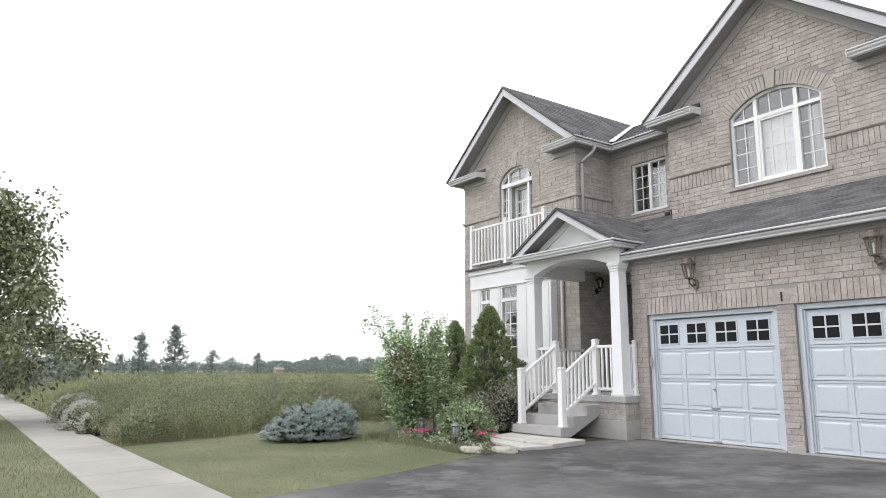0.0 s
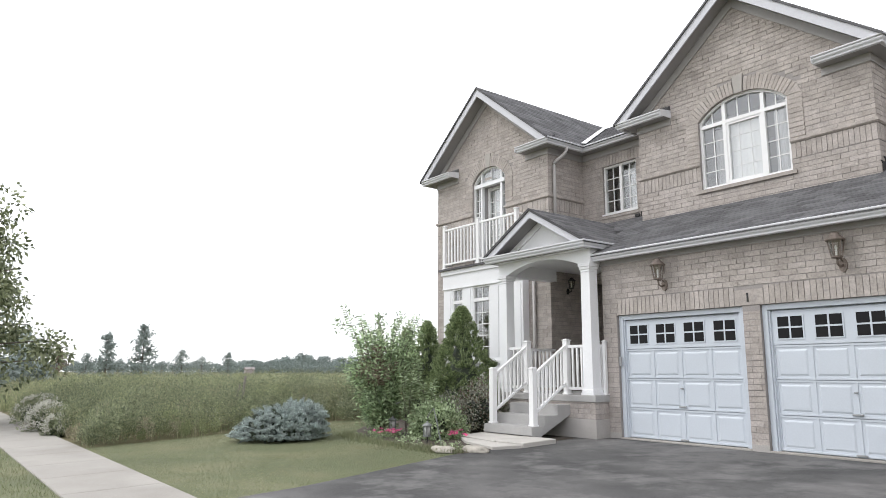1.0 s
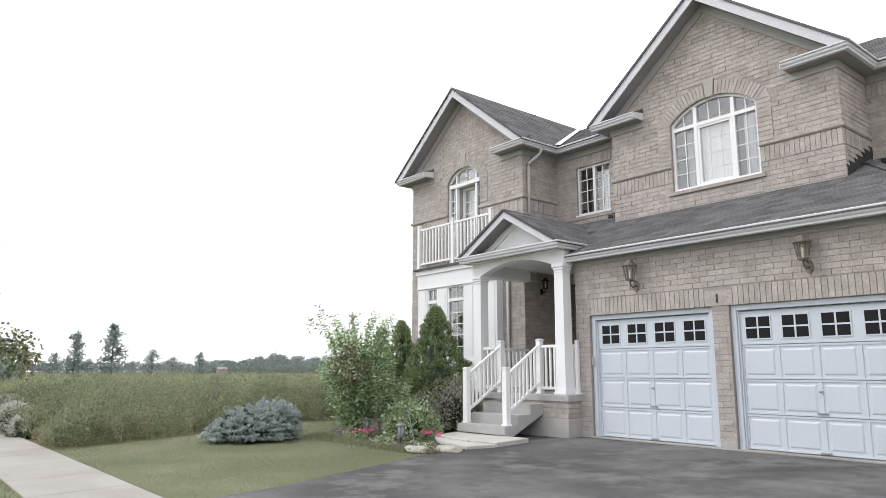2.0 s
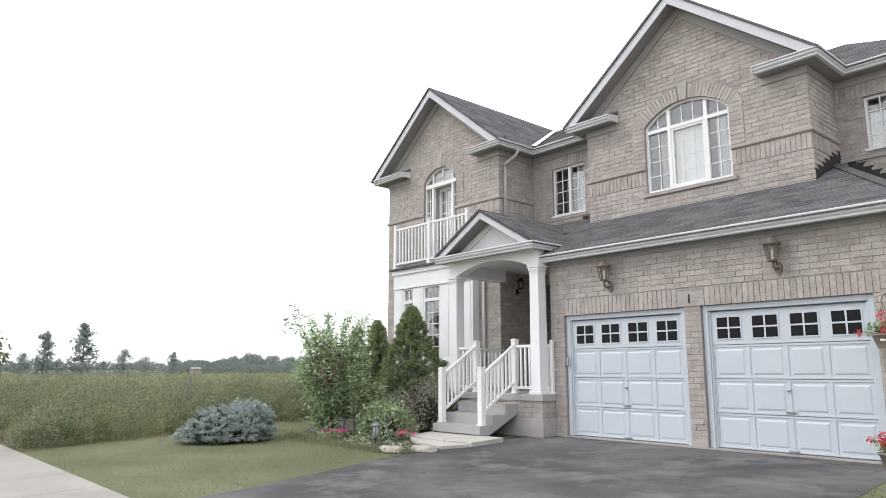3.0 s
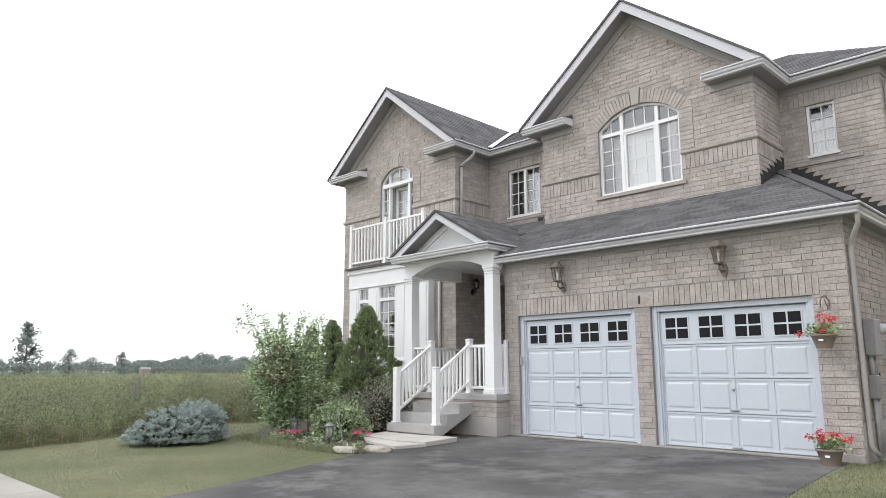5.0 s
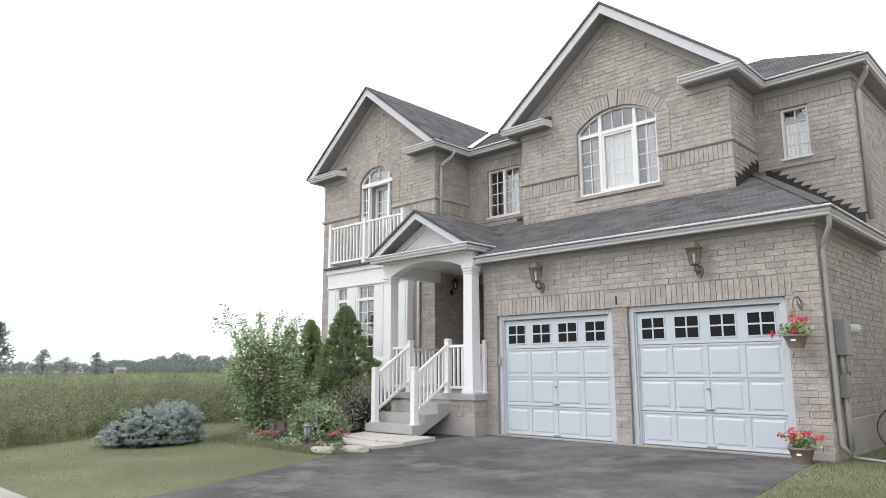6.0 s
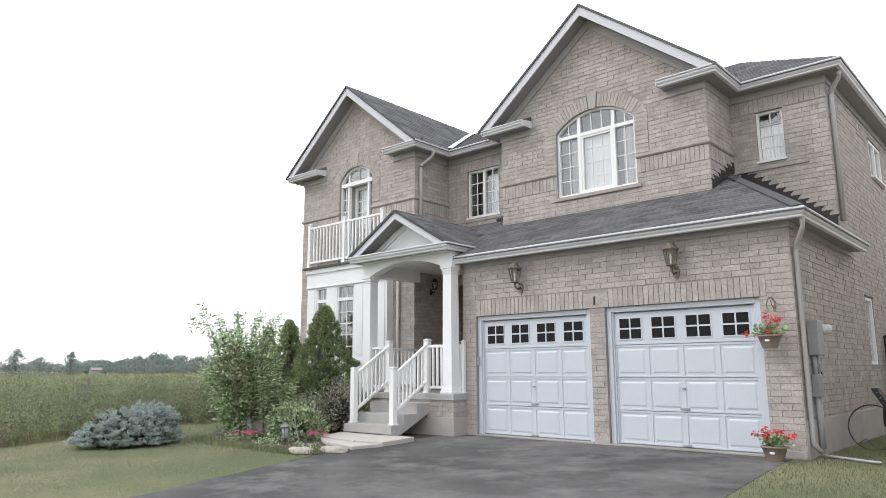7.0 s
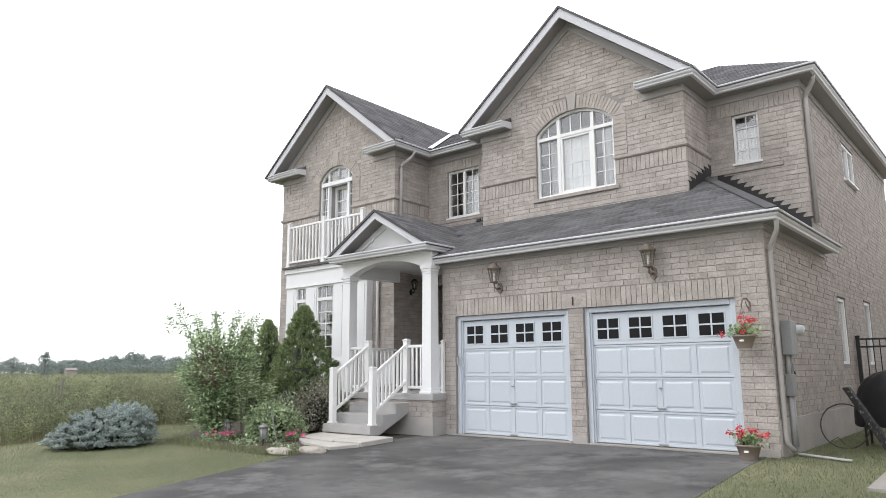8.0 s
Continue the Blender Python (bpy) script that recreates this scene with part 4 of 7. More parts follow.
def post(parent, x, y, z0, z1, w=0.10):
    bm = bmesh.new()
    newel(bm, x, y, z0, z1, w)
    part("post", bm, WHITE, parent)


balcony = empty("balcony_railing", (-5.05, YB - 0.02, 3.87), "white painted balcony railing with square posts", "railing")
YR = YB - 0.04
RU = (-6.47, -5.06, -3.65)
for u in RU:
    post(balcony, u, YR, 3.87, 5.06, 0.09)
for a, b in zip(RU, RU[1:]):
    railing(balcony, (a + 0.045, YR), (b - 0.045, YR), 3.97, 4.90, 3.97, 4.90, 9, rail=0.05)
for u in (RU[0], RU[2]):
    railing(balcony, (u, YR + 0.05), (u, YL), 3.97, 4.90, 3.97, 4.90, 1, rail=0.05)
for ob in balcony.children:
    ob.matrix_parent_inverse = Matrix.Translation(balcony.location).inverted()

# ---- garage doors ----
def garage_door(u0):
    u1 = u0 + 2.44
    bm = bmesh.new()
    box(bm, PF, u0 + 0.09, u1 - 0.09, -0.18, -0.15, 0.03, 2.10)
    door = part("garage_door", bm, DOORBLUE, house, "pale blue-white sectional garage door with small windows")
    fr = bmesh.new()
    box(fr, PF, u0, u0 + 0.085, -0.17, -0.05, 0.0, 2.19, 0.006)
    box(fr, PF, u1 - 0.085, u1, -0.17, -0.05, 0.0, 2.19, 0.006)
    box(fr, PF, u0 + 0.085, u1 - 0.085, -0.17, -0.05, 2.105, 2.19, 0.006)
    box(fr, PF, u0 + 0.085, u0 + 0.11, -0.12, -0.075, 0.03, 2.10, 0.004)
    box(fr, PF, u1 - 0.11, u1 - 0.085, -0.12, -0.06, 0.03, 2.10, 0.004)
    part("door_frame", fr, DOORBLUE, door)
    a, b = u0 + 0.11, u1 - 0.11
    w = (b - a) / 4
    h = (2.09 - 0.04) / 4
    for j in range(4):
        z = 0.04 + j * h
        bm = bmesh.new()
        if j < 3:
            # recessed ground with proud rails and stiles
            box(bm, PF, a, b, -0.15, -0.115, z + 0.003, z + h - 0.007)
            box(bm, PF, a, b, -0.1152, -0.104, z + 0.004, z + 0.026)
            box(bm, PF, a, b, -0.1152, -0.104, z + h - 0.034, z + h - 0.008)
            for i in range(5):
                e = a + i * w
                box(bm, PF, max(a, e - 0.024), min(b, e + 0.024), -0.1152, -0.1045, z + 0.026, z + h - 0.034)
        else:
            box(bm, PF, a, b, -0.15, -0.105, z + 0.004, z + h - 0.008)
        sec = part("section", bm, DOORBLUE, door)
        for i in range(4):
            c0, c1 = a + i * w + 0.028, a + (i + 1) * w - 0.028
            if j < 3:
                c0, c1 = c0 + 0.035, c1 - 0.035
                bm = bmesh.new()
                # recessed border and raised field
                z0, z1 = z + 0.062, z + h - 0.072
                o = [(c0, z0), (c1, z0), (c1, z1), (c0, z1)]
                rings = []
                for k, d in ((0.0, -0.1145), (0.006, -0.111), (0.022, -0.1045), (0.030, -0.1035), (0.06, -0.103)):
                    rings.append([bm.verts.new(P(PF, u, d, zz)) for u, zz in ((c0 + k, z0 + k), (c1 - k, z0 + k), (c1 - k, z1 - k), (c0 + k, z1 - k))])
                for r, s in zip(rings, rings[1:]):
                    for q in range(4):
                        bm.faces.new((r[q], r[(q + 1) % 4], s[(q + 1) % 4], s[q]))
                bm.faces.new(rings[-1])
                bmesh.ops.recalc_face_normals(bm, faces=bm.faces)
                part("panel", bm, DOORBLUE, sec)
            else:
                e0, e1, z0, z1 = c0 + 0.064, c1 - 0.064, z + 0.095, z + h - 0.095
                m, mz = (e0 + e1) / 2, (z0 + z1) / 2
                bars("window_frame", PF, [(e0 - 0.018, e1 + 0.018, z1, z1 + 0.018, -0.105, -0.094), (e0 - 0.018, e1 + 0.018, z0 - 0.018, z0, -0.105, -0.094), (e0 - 0.018, e0, z0, z1, -0.105, -0.094), (e1, e1 + 0.018, z0, z1, -0.105, -0.094), (m - 0.012, m + 0.012, z0, z1, -0.1, -0.09), (e0, m - 0.012, mz - 0.012, mz + 0.012, -0.1, -0.09), (m + 0.012, e1, mz - 0.012, mz + 0.012, -0.1, -0.09)], DOORBLUE, sec)
                for q0, q1, r0, r1 in ((e0, m - 0.012, z0, mz - 0.012), (m + 0.012, e1, z0, mz - 0.012), (e0, m - 0.012, mz + 0.012, z1), (m + 0.012, e1, mz + 0.012, z1)):
                    pane(PF, rect(q0, q1, r0, r1), -0.1045, sec, PANE_DARK)
    for z, ww in ((0.90, 0.025), (0.60, 0.07), (0.065, 0.07)):
        bm = bmesh.new()
        m = (a + b) / 2
        box(bm, PF, m - ww, m + ww, -0.106, -0.075, z - 0.012, z + 0.012, 0.005)
        part("handle", bm, GREYBOX, door, "small metal handle")
    bm = bmesh.new()
    box(bm, PF, u0, u1, -0.2, 0.02, -0.1, 0.03, 0.006)
    part("threshold", bm, WALKSTONE, door, "pale concrete sill strip")
    return door


PANE_DARK = material("garage_glass", (0.012, 0.012, 0.013), 0.12, 0.1, 2, 20, 0)
PANE_DARK.node_tree.nodes["Principled BSDF"].inputs["Specular IOR Level"].default_value = 0.12
garage_door(0.0)
d2 = garage_door(2.72)
bm = bmesh.new()
box(bm, PF, 0.02, 0.07, -0.01, 0.015, 1.28, 1.44, 0.006)
part("keypad", bm, GREYBOX, house, "small grey door keypad")

# ---- porch ----
bm = bmesh.new()
cuboid(bm, -2.98, -0.235, -0.395, 4.0, 0.63, 0.755, 0.012)
slab = part("porch_slab", bm, GREYSTEP, house, "grey concrete porch slab")
bm = bmesh.new()
cuboid(bm, -2.95, -0.27, -0.36, 4.0, -0.1, 0.63)
base = part("porch_base", bm, MORTAR, house)
got, _ = lay_bricks(rect(-2.95, -0.27, 0.33, 0.63), ("y", -0.36), z0=0.34)
g2, _ = lay_bricks(rect(-0.36, 0.0, 0.33, 0.63), ("x", -0.27), z0=0.34)
k = len(got.v)
got.v += g2.v
got.f += [tuple(i + k for i in f) for f in g2.f]
got.emit("brickwork", BRICK, base)
bm = bmesh.new()
cuboid(bm, -2.97, -0.245, -0.385, 0.0, -0.1, 0.33, 0.006)
part("porch_foundation", bm, CONCRETE, house, "parged concrete porch foundation")
bm = bmesh.new()
SX0, SX1 = -2.16, -0.87
prof = [(-1.38, 0.05), (-1.38, 0.205), (-1.05, 0.205), (-1.05, 0.39), (-0.71, 0.39), (-0.71, 0.575), (-0.36, 0.575), (-0.36, 0.40), (-1.15, 0.03)]
prism(bm, [(SX0, y, z) for y, z in prof], (SX1 - SX0, 0, 0))
bmesh.ops.bevel(bm, geom=[e for e in bm.edges if abs(e.verts[0].co.x - e.verts[1].co.x) > 1], offset=0.012, segments=2, affect="EDGES")
steps = tagged(part("steps", bm, GREYSTEP), "grey precast concrete porch steps, three treads", "steps")


def column(x, y):
    """A square tapered column with base and capital, on the porch slab."""
    bm = bmesh.new()
    for z0, z1, w in ((0.755, 0.80, 0.30), (0.80, 0.84, 0.275), (0.84, 0.86, 0.25), (3.02, 3.05, 0.235), (3.07, 3.12, 0.25), (3.12, 3.18, 0.285)):
        cuboid(bm, x - w / 2, x + w / 2, y - w / 2, y + w / 2, z0, z1, 0.006)
    w0, w1 = 0.115, 0.105
    lo = [bm.verts.new((x + sx * w0, y + sy * w0, 0.86)) for sx, sy in ((-1, -1), (1, -1), (1, 1), (-1, 1))]
    hi = [bm.verts.new((x + sx * w1, y + sy * w1, 3.07)) for sx, sy in ((-1, -1), (1, -1), (1, 1), (-1, 1))]
    for i in range(4):
        bm.faces.new((lo[i], lo[(i + 1) % 4], hi[(i + 1) % 4], hi[i]))
    return part("column", bm, BAYWHITE, house, "white square porch column")


CX0, CX1, CY = -2.73, -0.445, -0.225
column(CX0, CY)
column(CX1, CY)
bm = bmesh.new()
ap = arch_points(CX0 + 0.14, CX1 - 0.14, 3.185, 0.2, 18)
ring = [(CX0 - 0.13, 3.18), (CX0 + 0.14, 3.18)] + ap[1:-1] + [(CX1 - 0.14, 3.18), (CX1 + 0.13, 3.18), (CX1 + 0.13, 3.46), (CX0 - 0.13, 3.46)]
holed(bm, ("y", CY - 0.105), ring, [], -0.21, 0.0)
part("porch_beam", bm, BAYWHITE, house, "white arched porch beam")
for cx in (CX0, CX1):
    bm = bmesh.new()
    cuboid(bm, cx - 0.105, cx + 0.105, CY + 0.105, YL if cx < -2 else 0.0, 3.18, 3.46)
    part("porch_beam", bm, BAYWHITE, house)
bm = bmesh.new()
cuboid(bm, -2.84, -0.364, -0.45, 3.9, 3.445, 3.46)
part("porch_ceiling", bm, BAYWHITE, house)
PPATH = [(-2.84, 1.9), (-2.84, -0.45), (-0.364, -0.45), (-0.364, 0.25)]
bm = bmesh.new()
sweep(bm, PPATH, [(-0.14, 3.455), (0.1, 3.455), (0.1, 3.47), (-0.14, 3.47)])
part("soffit", bm, SOFFIT_SHADED, house)
bm = bmesh.new()
g, ze = 0.09, 3.577
sweep(bm, PPATH, gutter_profile(g, ze))
part("gutter", bm, GUTTER, house, "off-white metal gutter")
PEDY = -0.27
gable_roof(-3.04, -0.164, 3.577, 4.42, -0.62, PEDY, 2.4, board=0.14, frieze=False)
bm = bmesh.new()
prism(bm, [(-2.78, PEDY, 3.58), (-0.42, PEDY, 3.58), (-1.602, PEDY, 4.25)], (0, 0.05, 0))
part("pediment", bm, BAYWHITE, house, "white panelled porch pediment")
for s in (-1, 1):
    bm = bmesh.new()
    prism(bm, [(-1.602 + s * 1.0, PEDY - 0.002, 3.585), (-1.602, PEDY - 0.002, 4.17), (-1.602, PEDY - 0.002, 4.08), (-1.602 + s * 0.85, PEDY - 0.002, 3.585)], (0, -0.03, 0))
    part("pediment_trim", bm, BAYWHITE, house)
bm = bmesh.new()
prism(bm, [(-2.95, -0.56, 3.555), (-2.95, PEDY, 3.555), (-2.95, PEDY, 3.66)], (2.7, 0, 0))
part("pediment_ledge", bm, SHINGLE, house)

porch_rail = empty("porch_railing", (-1.5, -0.28, 0.755), "white painted stair and porch railing with square balusters", "railing")
FR, FL, UR, UL = (-1.0, -1.2), (-2.09, -1.2), (-1.02, -0.27), (-2.09, -0.27)
for q, z0, z1 in ((FR, 0.205, 1.25), (FL, 0.205, 1.25), (UR, 0.755, 1.79), (UL, 0.755, 1.79)):
    post(porch_rail, q[0], q[1], z0, z1, 0.105)
for a, b in ((FR, UR), (FL, UL)):
    railing(porch_rail, (a[0], a[1] + 0.05), (b[0], b[1] - 0.05), 0.42, 1.10, 0.93, 1.63, 7)
railing(porch_rail, (UR[0] + 0.05, UR[1]), (CX1 - 0.11, CY - 0.02), 0.84, 1.62, 0.84, 1.62, 3)
railing(porch_rail, (CX0 + 0.11, CY - 0.02), (UL[0] - 0.05, UL[1]), 0.84, 1.62, 0.84, 1.62, 3)
railing(porch_rail, (CX0, CY + 0.11), (CX0, YL), 0.84, 1.62, 0.84, 1.62, 10)
railing(porch_rail, (CX1 + 0.06, CY + 0.11), (-0.30, -0.03), 0.84, 1.62, 0.84, 1.62, 1)
post(porch_rail, -0.275, -0.055, 0.755, 1.75, 0.06)
for ob in porch_rail.children:
    ob.matrix_parent_inverse = Matrix.Translation(porch_rail.location).inverted()


# ---- downspouts ----
def downspout(pts, r=0.038):
    bm = bmesh.new()
    full = []
    for i, p in enumerate(pts):
        p = Vector(p)
        if 0 < i < len(pts) - 1:
            a, b = (Vector(pts[i - 1]) - p), (Vector(pts[i + 1]) - p)
            full += [p + a.normalized() * min(0.06, a.length / 3), p + (a.normalized() + b.normalized()) * 0.012, p + b.normalized() * min(0.06, b.length / 3)]
        else:
            full.append(p)
    tube(bm, full, r, 8)
    return part("downspout", bm, SPOUT, house, "beige metal downspout", True)


SPOUT = material("downspout_paint", (0.48, 0.46, 0.45), 0.5, 0.06, 3, 30, 0.03)
downspout([(5.84, -0.16, 3.25), (5.84, -0.14, 3.08), (5.66, 0.10, 2.86), (5.66, 0.10, 0.20), (5.72, 0.22, 0.09)], 0.034)
downspout([(5.86, 3.0, 6.42), (5.86, 3.02, 6.28), (5.665, 3.2, 6.08), (5.665, 3.2, 3.72)], 0.042)
downspout([(-2.52, 1.55, 6.42), (-2.52, 1.52, 6.25), (-2.765, 1.36, 6.03), (-2.765, 1.36, 4.3)], 0.042)
downspout([(-3.30, YL - 0.05, 3.30), (-3.30, YL - 0.05, 0.3)], 0.042)


# ---- wall lanterns ----
def wall_lantern(plane, u, z, scale=1.0, mat=None, label="", cat="wall lamp"):
    """A coach lantern: rose, arm, tapered glazed cage, roof."""
    thing = empty("wall_lantern", P(plane, u, 0.0, z), label, cat, "wall lanterns")
    inv = Matrix.Translation(thing.location).inverted()
    metal = mat or BRONZE
    at = lambda du, d, dz: P(plane, u + du * scale, d * scale, z + dz * scale)
    bm = bmesh.new()
    prism(bm, [at(0.055 * math.cos(t), 0.0, -0.17 + 0.095 * math.sin(t)) for t in [i * math.pi / 8 for i in range(16)]], Vector(at(0, 0.025, 0)) - Vector(at(0, 0, 0)))
    obs = [part("rose", bm, metal, thing)]
    bm = bmesh.new()
    tube(bm, [at(0, 0.02, -0.17), at(0, 0.10, -0.20), at(0, 0.17, -0.17), at(0, 0.18, -0.10)], 0.016 * scale, 8)
    tube(bm, [at(0, 0.03, -0.12), at(0, 0.09, -0.08), at(0, 0.14, -0.11)], 0.009 * scale, 6)
    obs.append(part("arm", bm, metal, thing, smooth=True))
    c = at(0, 0.18, 0)
    ring = lambda r, dz: [Vector((c[0] + r * scale * math.cos(math.pi / 6 + k * math.pi / 3), c[1] + r * scale * math.sin(math.pi / 6 + k * math.pi / 3), z + dz * scale)) for k in range(6)]
    bm = bmesh.new()
    for a, b in zip(ring(0.062, -0.08), ring(0.10, 0.14)):
        tube(bm, [a, b], 0.009 * scale, 5)
    lathe(bm, (c[0], c[1], z - 0.10 * scale), [(0.03 * scale, 0), (0.075 * scale, 0.012 * scale), (0.075 * scale, 0.03 * scale), (0.05 * scale, 0.035 * scale)], 6)
    obs.append(part("cage", bm, metal, thing))
    bm = bmesh.new()
    lathe(bm, (c[0], c[1], z + 0.135 * scale), [(0.12 * scale, 0), (0.125 * scale, 0.015 * scale), (0.06 * scale, 0.075 * scale), (0.055 * scale, 0.10 * scale), (0.03 * scale, 0.11 * scale), (0.008 * scale, 0.118 * scale)], 12)
    obs.append(part("roof", bm, metal, thing))
    bm = bmesh.new()
    lo, hi = [bm.verts.new(v) for v in ring(0.058, -0.075)], [bm.verts.new(v) for v in ring(0.096, 0.138)]
    for k in range(6):
        bm.faces.new((lo[k], lo[(k + 1) % 6], hi[(k + 1) % 6], hi[k]))
    g = part("glazing", bm, GLASS, thing)
    g.visible_shadow = False
    obs.append(g)
    bm = bmesh.new()
    lathe(bm, (c[0], c[1], z - 0.06 * scale), [(0.014 * scale, 0), (0.014 * scale, 0.09 * scale), (0.02 * scale, 0.1 * scale), (0.008 * scale, 0.14 * scale)], 8)
    obs.append(part("candle", bm, WHITE, thing))
    for ob in obs:
        ob.matrix_parent_inverse = inv
    return thing


wall_lantern(PF, 1.06, 2.83, 1.06, label="weathered bronze coach lantern on the brick over the garage")
wall_lantern(PF, 3.98, 2.83, 1.06, label="weathered bronze coach lantern on the brick over the garage")
wall_lantern(PB, 1.76, 3.14, 0.75, BLACK, "dark coach lantern on the brick inside the porch")

# ---- electric meter, boxes, conduits on the side wall ----
CONDUIT = material("conduit_plastic", (0.42, 0.42, 0.43), 0.5, 0.1, 6, 40, 0.05)
meter = empty("electric_meter", (XR, 0.6, 1.4), "grey electric meter box with round glass meter and conduits", "meter")
obs = []
bm = bmesh.new()
box(bm, PS, 0.42, 0.72, 0.009, 0.15, 1.37, 1.86, 0.01)
obs.append(part("box", bm, GREYBOX, meter))
bm = bmesh.new()
ring = []
for r, d in ((0.085, 0.01), (0.085, 0.12), (0.07, 0.14), (0.07, 0.2), (0.05, 0.225)):
    ring.append([bm.verts.new(P(PS, 0.85 + r * math.cos(k * math.pi / 8), d, 1.74 + r * math.sin(k * math.pi / 8))) for k in range(16)])
for r, s in zip(ring, ring[1:]):
    for k in range(16):
        bm.faces.new((r[k], r[(k + 1) % 16], s[(k + 1) % 16], s[k]))
bm.faces.new(ring[-1])
obs.append(part("meter_glass", bm, material("meter_dome", (0.6, 0.62, 0.63), 0.15, 0.1, 8, 40, 0.02), meter, smooth=True))
bm = bmesh.new()
box(bm, PS, 0.44, 0.62, 0.009, 0.11, 0.80, 1.11, 0.008)
obs.append(part("lower_box", bm, GREYBOX, meter))
for u, z0, z1, r, mt in ((0.50, 1.1, 1.38, 0.03, CONDUIT), (0.60, 1.1, 1.38, 0.03, GREYBOX), (0.49, 0.05, 0.8, 0.028, CONDUIT), (0.60, 0.1, 0.8, 0.03, CONDUIT)):
    bm = bmesh.new()
    tube(bm, [P(PS, u, 0.055, z0), P(PS, u, 0.055, z1)], r, 8)
    obs.append(part("conduit", bm, mt, meter, smooth=True))
bm = bmesh.new()
tube(bm, [P(PS, 0.72, 0.03, 1.2), P(PS, 0.78, 0.06, 1.22), P(PS, 0.8, 0.06, 1.1), P(PS, 0.72, 0.05, 1.05), P(PS, 0.68, 0.05, 1.12)], 0.01, 6)
obs.append(part("tap_pipe", bm, BLACK, meter, smooth=True))
bm = bmesh.new()
box(bm, PS, 0.66, 0.76, 0.009, 0.08, 1.14, 1.26, 0.006)
obs.append(part("junction_box", bm, GREYBOX, meter))
for ob in obs:
    ob.matrix_parent_inverse = Matrix.Translation(meter.location).inverted()


# ---- planting ----
nr = np.random.default_rng(5)


def unit(v):
    return v / np.maximum(np.linalg.norm(v, axis=1, keepdims=True), 1e-9)


def leaf_mesh(name, base, way, length, width, mat, parent=None, kind="", droop=0.0, fold=True):
    """Many leaves as kite-shaped blades with a bend: base points, directions, lengths, widths."""
    n = len(base)
    way = unit(way)
    side = unit(np.cross(way, nr.normal(size=(n, 3))))
    up = np.cross(side, way)
    L, W = np.broadcast_to(length, n)[:, None], np.broadcast_to(width, n)[:, None]
    mid = base + way * L * 0.45 + up * L * 0.06
    tip = base + way * L + np.array([0, 0, -1.0]) * droop * L
    v = np.stack([base, mid + side * W / 2, tip, mid - side * W / 2], 1).reshape(-1, 3)
    me = bpy.data.meshes.new(name)
    me.vertices.add(4 * n)
    me.vertices.foreach_set("co", v.ravel())
    tri = (np.array([[0, 1, 2], [0, 2, 3]])[None] + 4 * np.arange(n)[:, None, None]).ravel()
    me.loops.add(len(tri))
    me.loops.foreach_set("vertex_index", tri.astype(np.int32))
    me.polygons.add(2 * n)
    me.polygons.foreach_set("loop_start", (3 * np.arange(2 * n)).astype(np.int32))
    me.update(calc_edges=True)
    me.materials.append(mat)
    ob = new(name, me)
    if parent:
        ob.parent = parent
        ob.matrix_parent_inverse = Matrix.Translation(parent.location).inverted()
    return tagged(ob, kind=kind)


def blades(name, at, height, width, lean, mat, kind="stuff"):
    """Grass: bent three-cornered blades standing at points."""
    n = len(at)
    a = nr.uniform(0, 2 * np.pi, n)
    side = np.stack([np.cos(a), np.sin(a), np.zeros(n)], 1) * (np.broadcast_to(width, n) / 2)[:, None]
    b = nr.uniform(0, 2 * np.pi, n)
    out = np.stack([np.cos(b), np.sin(b), np.zeros(n)], 1) * (nr.uniform(0.2, 1, n) * lean * height)[:, None]
    h = np.zeros((n, 3))
    h[:, 2] = height
    v = np.stack([at - side, at + side, at + h * 0.55 + out * 0.3 + side * 0.8, at + h * 0.55 + out * 0.3 - side * 0.8, at + h + out], 1).reshape(-1, 3)
    me = bpy.data.meshes.new(name)
    me.vertices.add(5 * n)
    me.vertices.foreach_set("co", v.ravel())
    tri = (np.array([[0, 1, 2], [0, 2, 3], [3, 2, 4]])[None] + 5 * np.arange(n)[:, None, None]).ravel()
    me.loops.add(len(tri))
    me.loops.foreach_set("vertex_index", tri.astype(np.int32))
    me.polygons.add(3 * n)
    me.polygons.foreach_set("loop_start", (3 * np.arange(3 * n)).astype(np.int32))
    me.update(calc_edges=True)
    me.materials.append(mat)
    return tagged(new(name, me), kind=kind)


LEAF = leafy("leaf_green", (0.275, 0.395, 0.192), (0.389, 0.509, 0.290))
LEAF_DARK = leafy("thuja_green", (0.205, 0.272, 0.130), (0.345, 0.41, 0.215), 0.5)
LEAF_SHOOT = leafy("garden_tree_leaf", (0.250, 0.345, 0.180), (0.440, 0.545, 0.330), 0.5)
# near-black leaf colour that paints the shade deep inside shrubs and cedars
INNER_SHADE = leafy("shaded_inner_leaf", (0.045, 0.060, 0.042), (0.065, 0.080, 0.055))
LEAF_LIGHT = leafy("bush_green", (0.287, 0.379, 0.190), (0.460, 0.539, 0.356))
LEAF_BROWN = leafy("bronze_leaf", (0.345, 0.335, 0.29), (0.43, 0.44, 0.36))
LEAF_RED = leafy("reddish_leaf", (0.25, 0.165, 0.135), (0.21, 0.19, 0.13))
LEAF_TREE = leafy("street_tree_leaf", (0.150, 0.185, 0.098), (0.300, 0.325, 0.200), 0.5)
BLUE = leafy("spruce_blue", (0.350, 0.418, 0.402), (0.530, 0.590, 0.568))
BARK = material("bark", (0.13, 0.11, 0.095), 0.95, 0.3, 8, 60, 0.6)
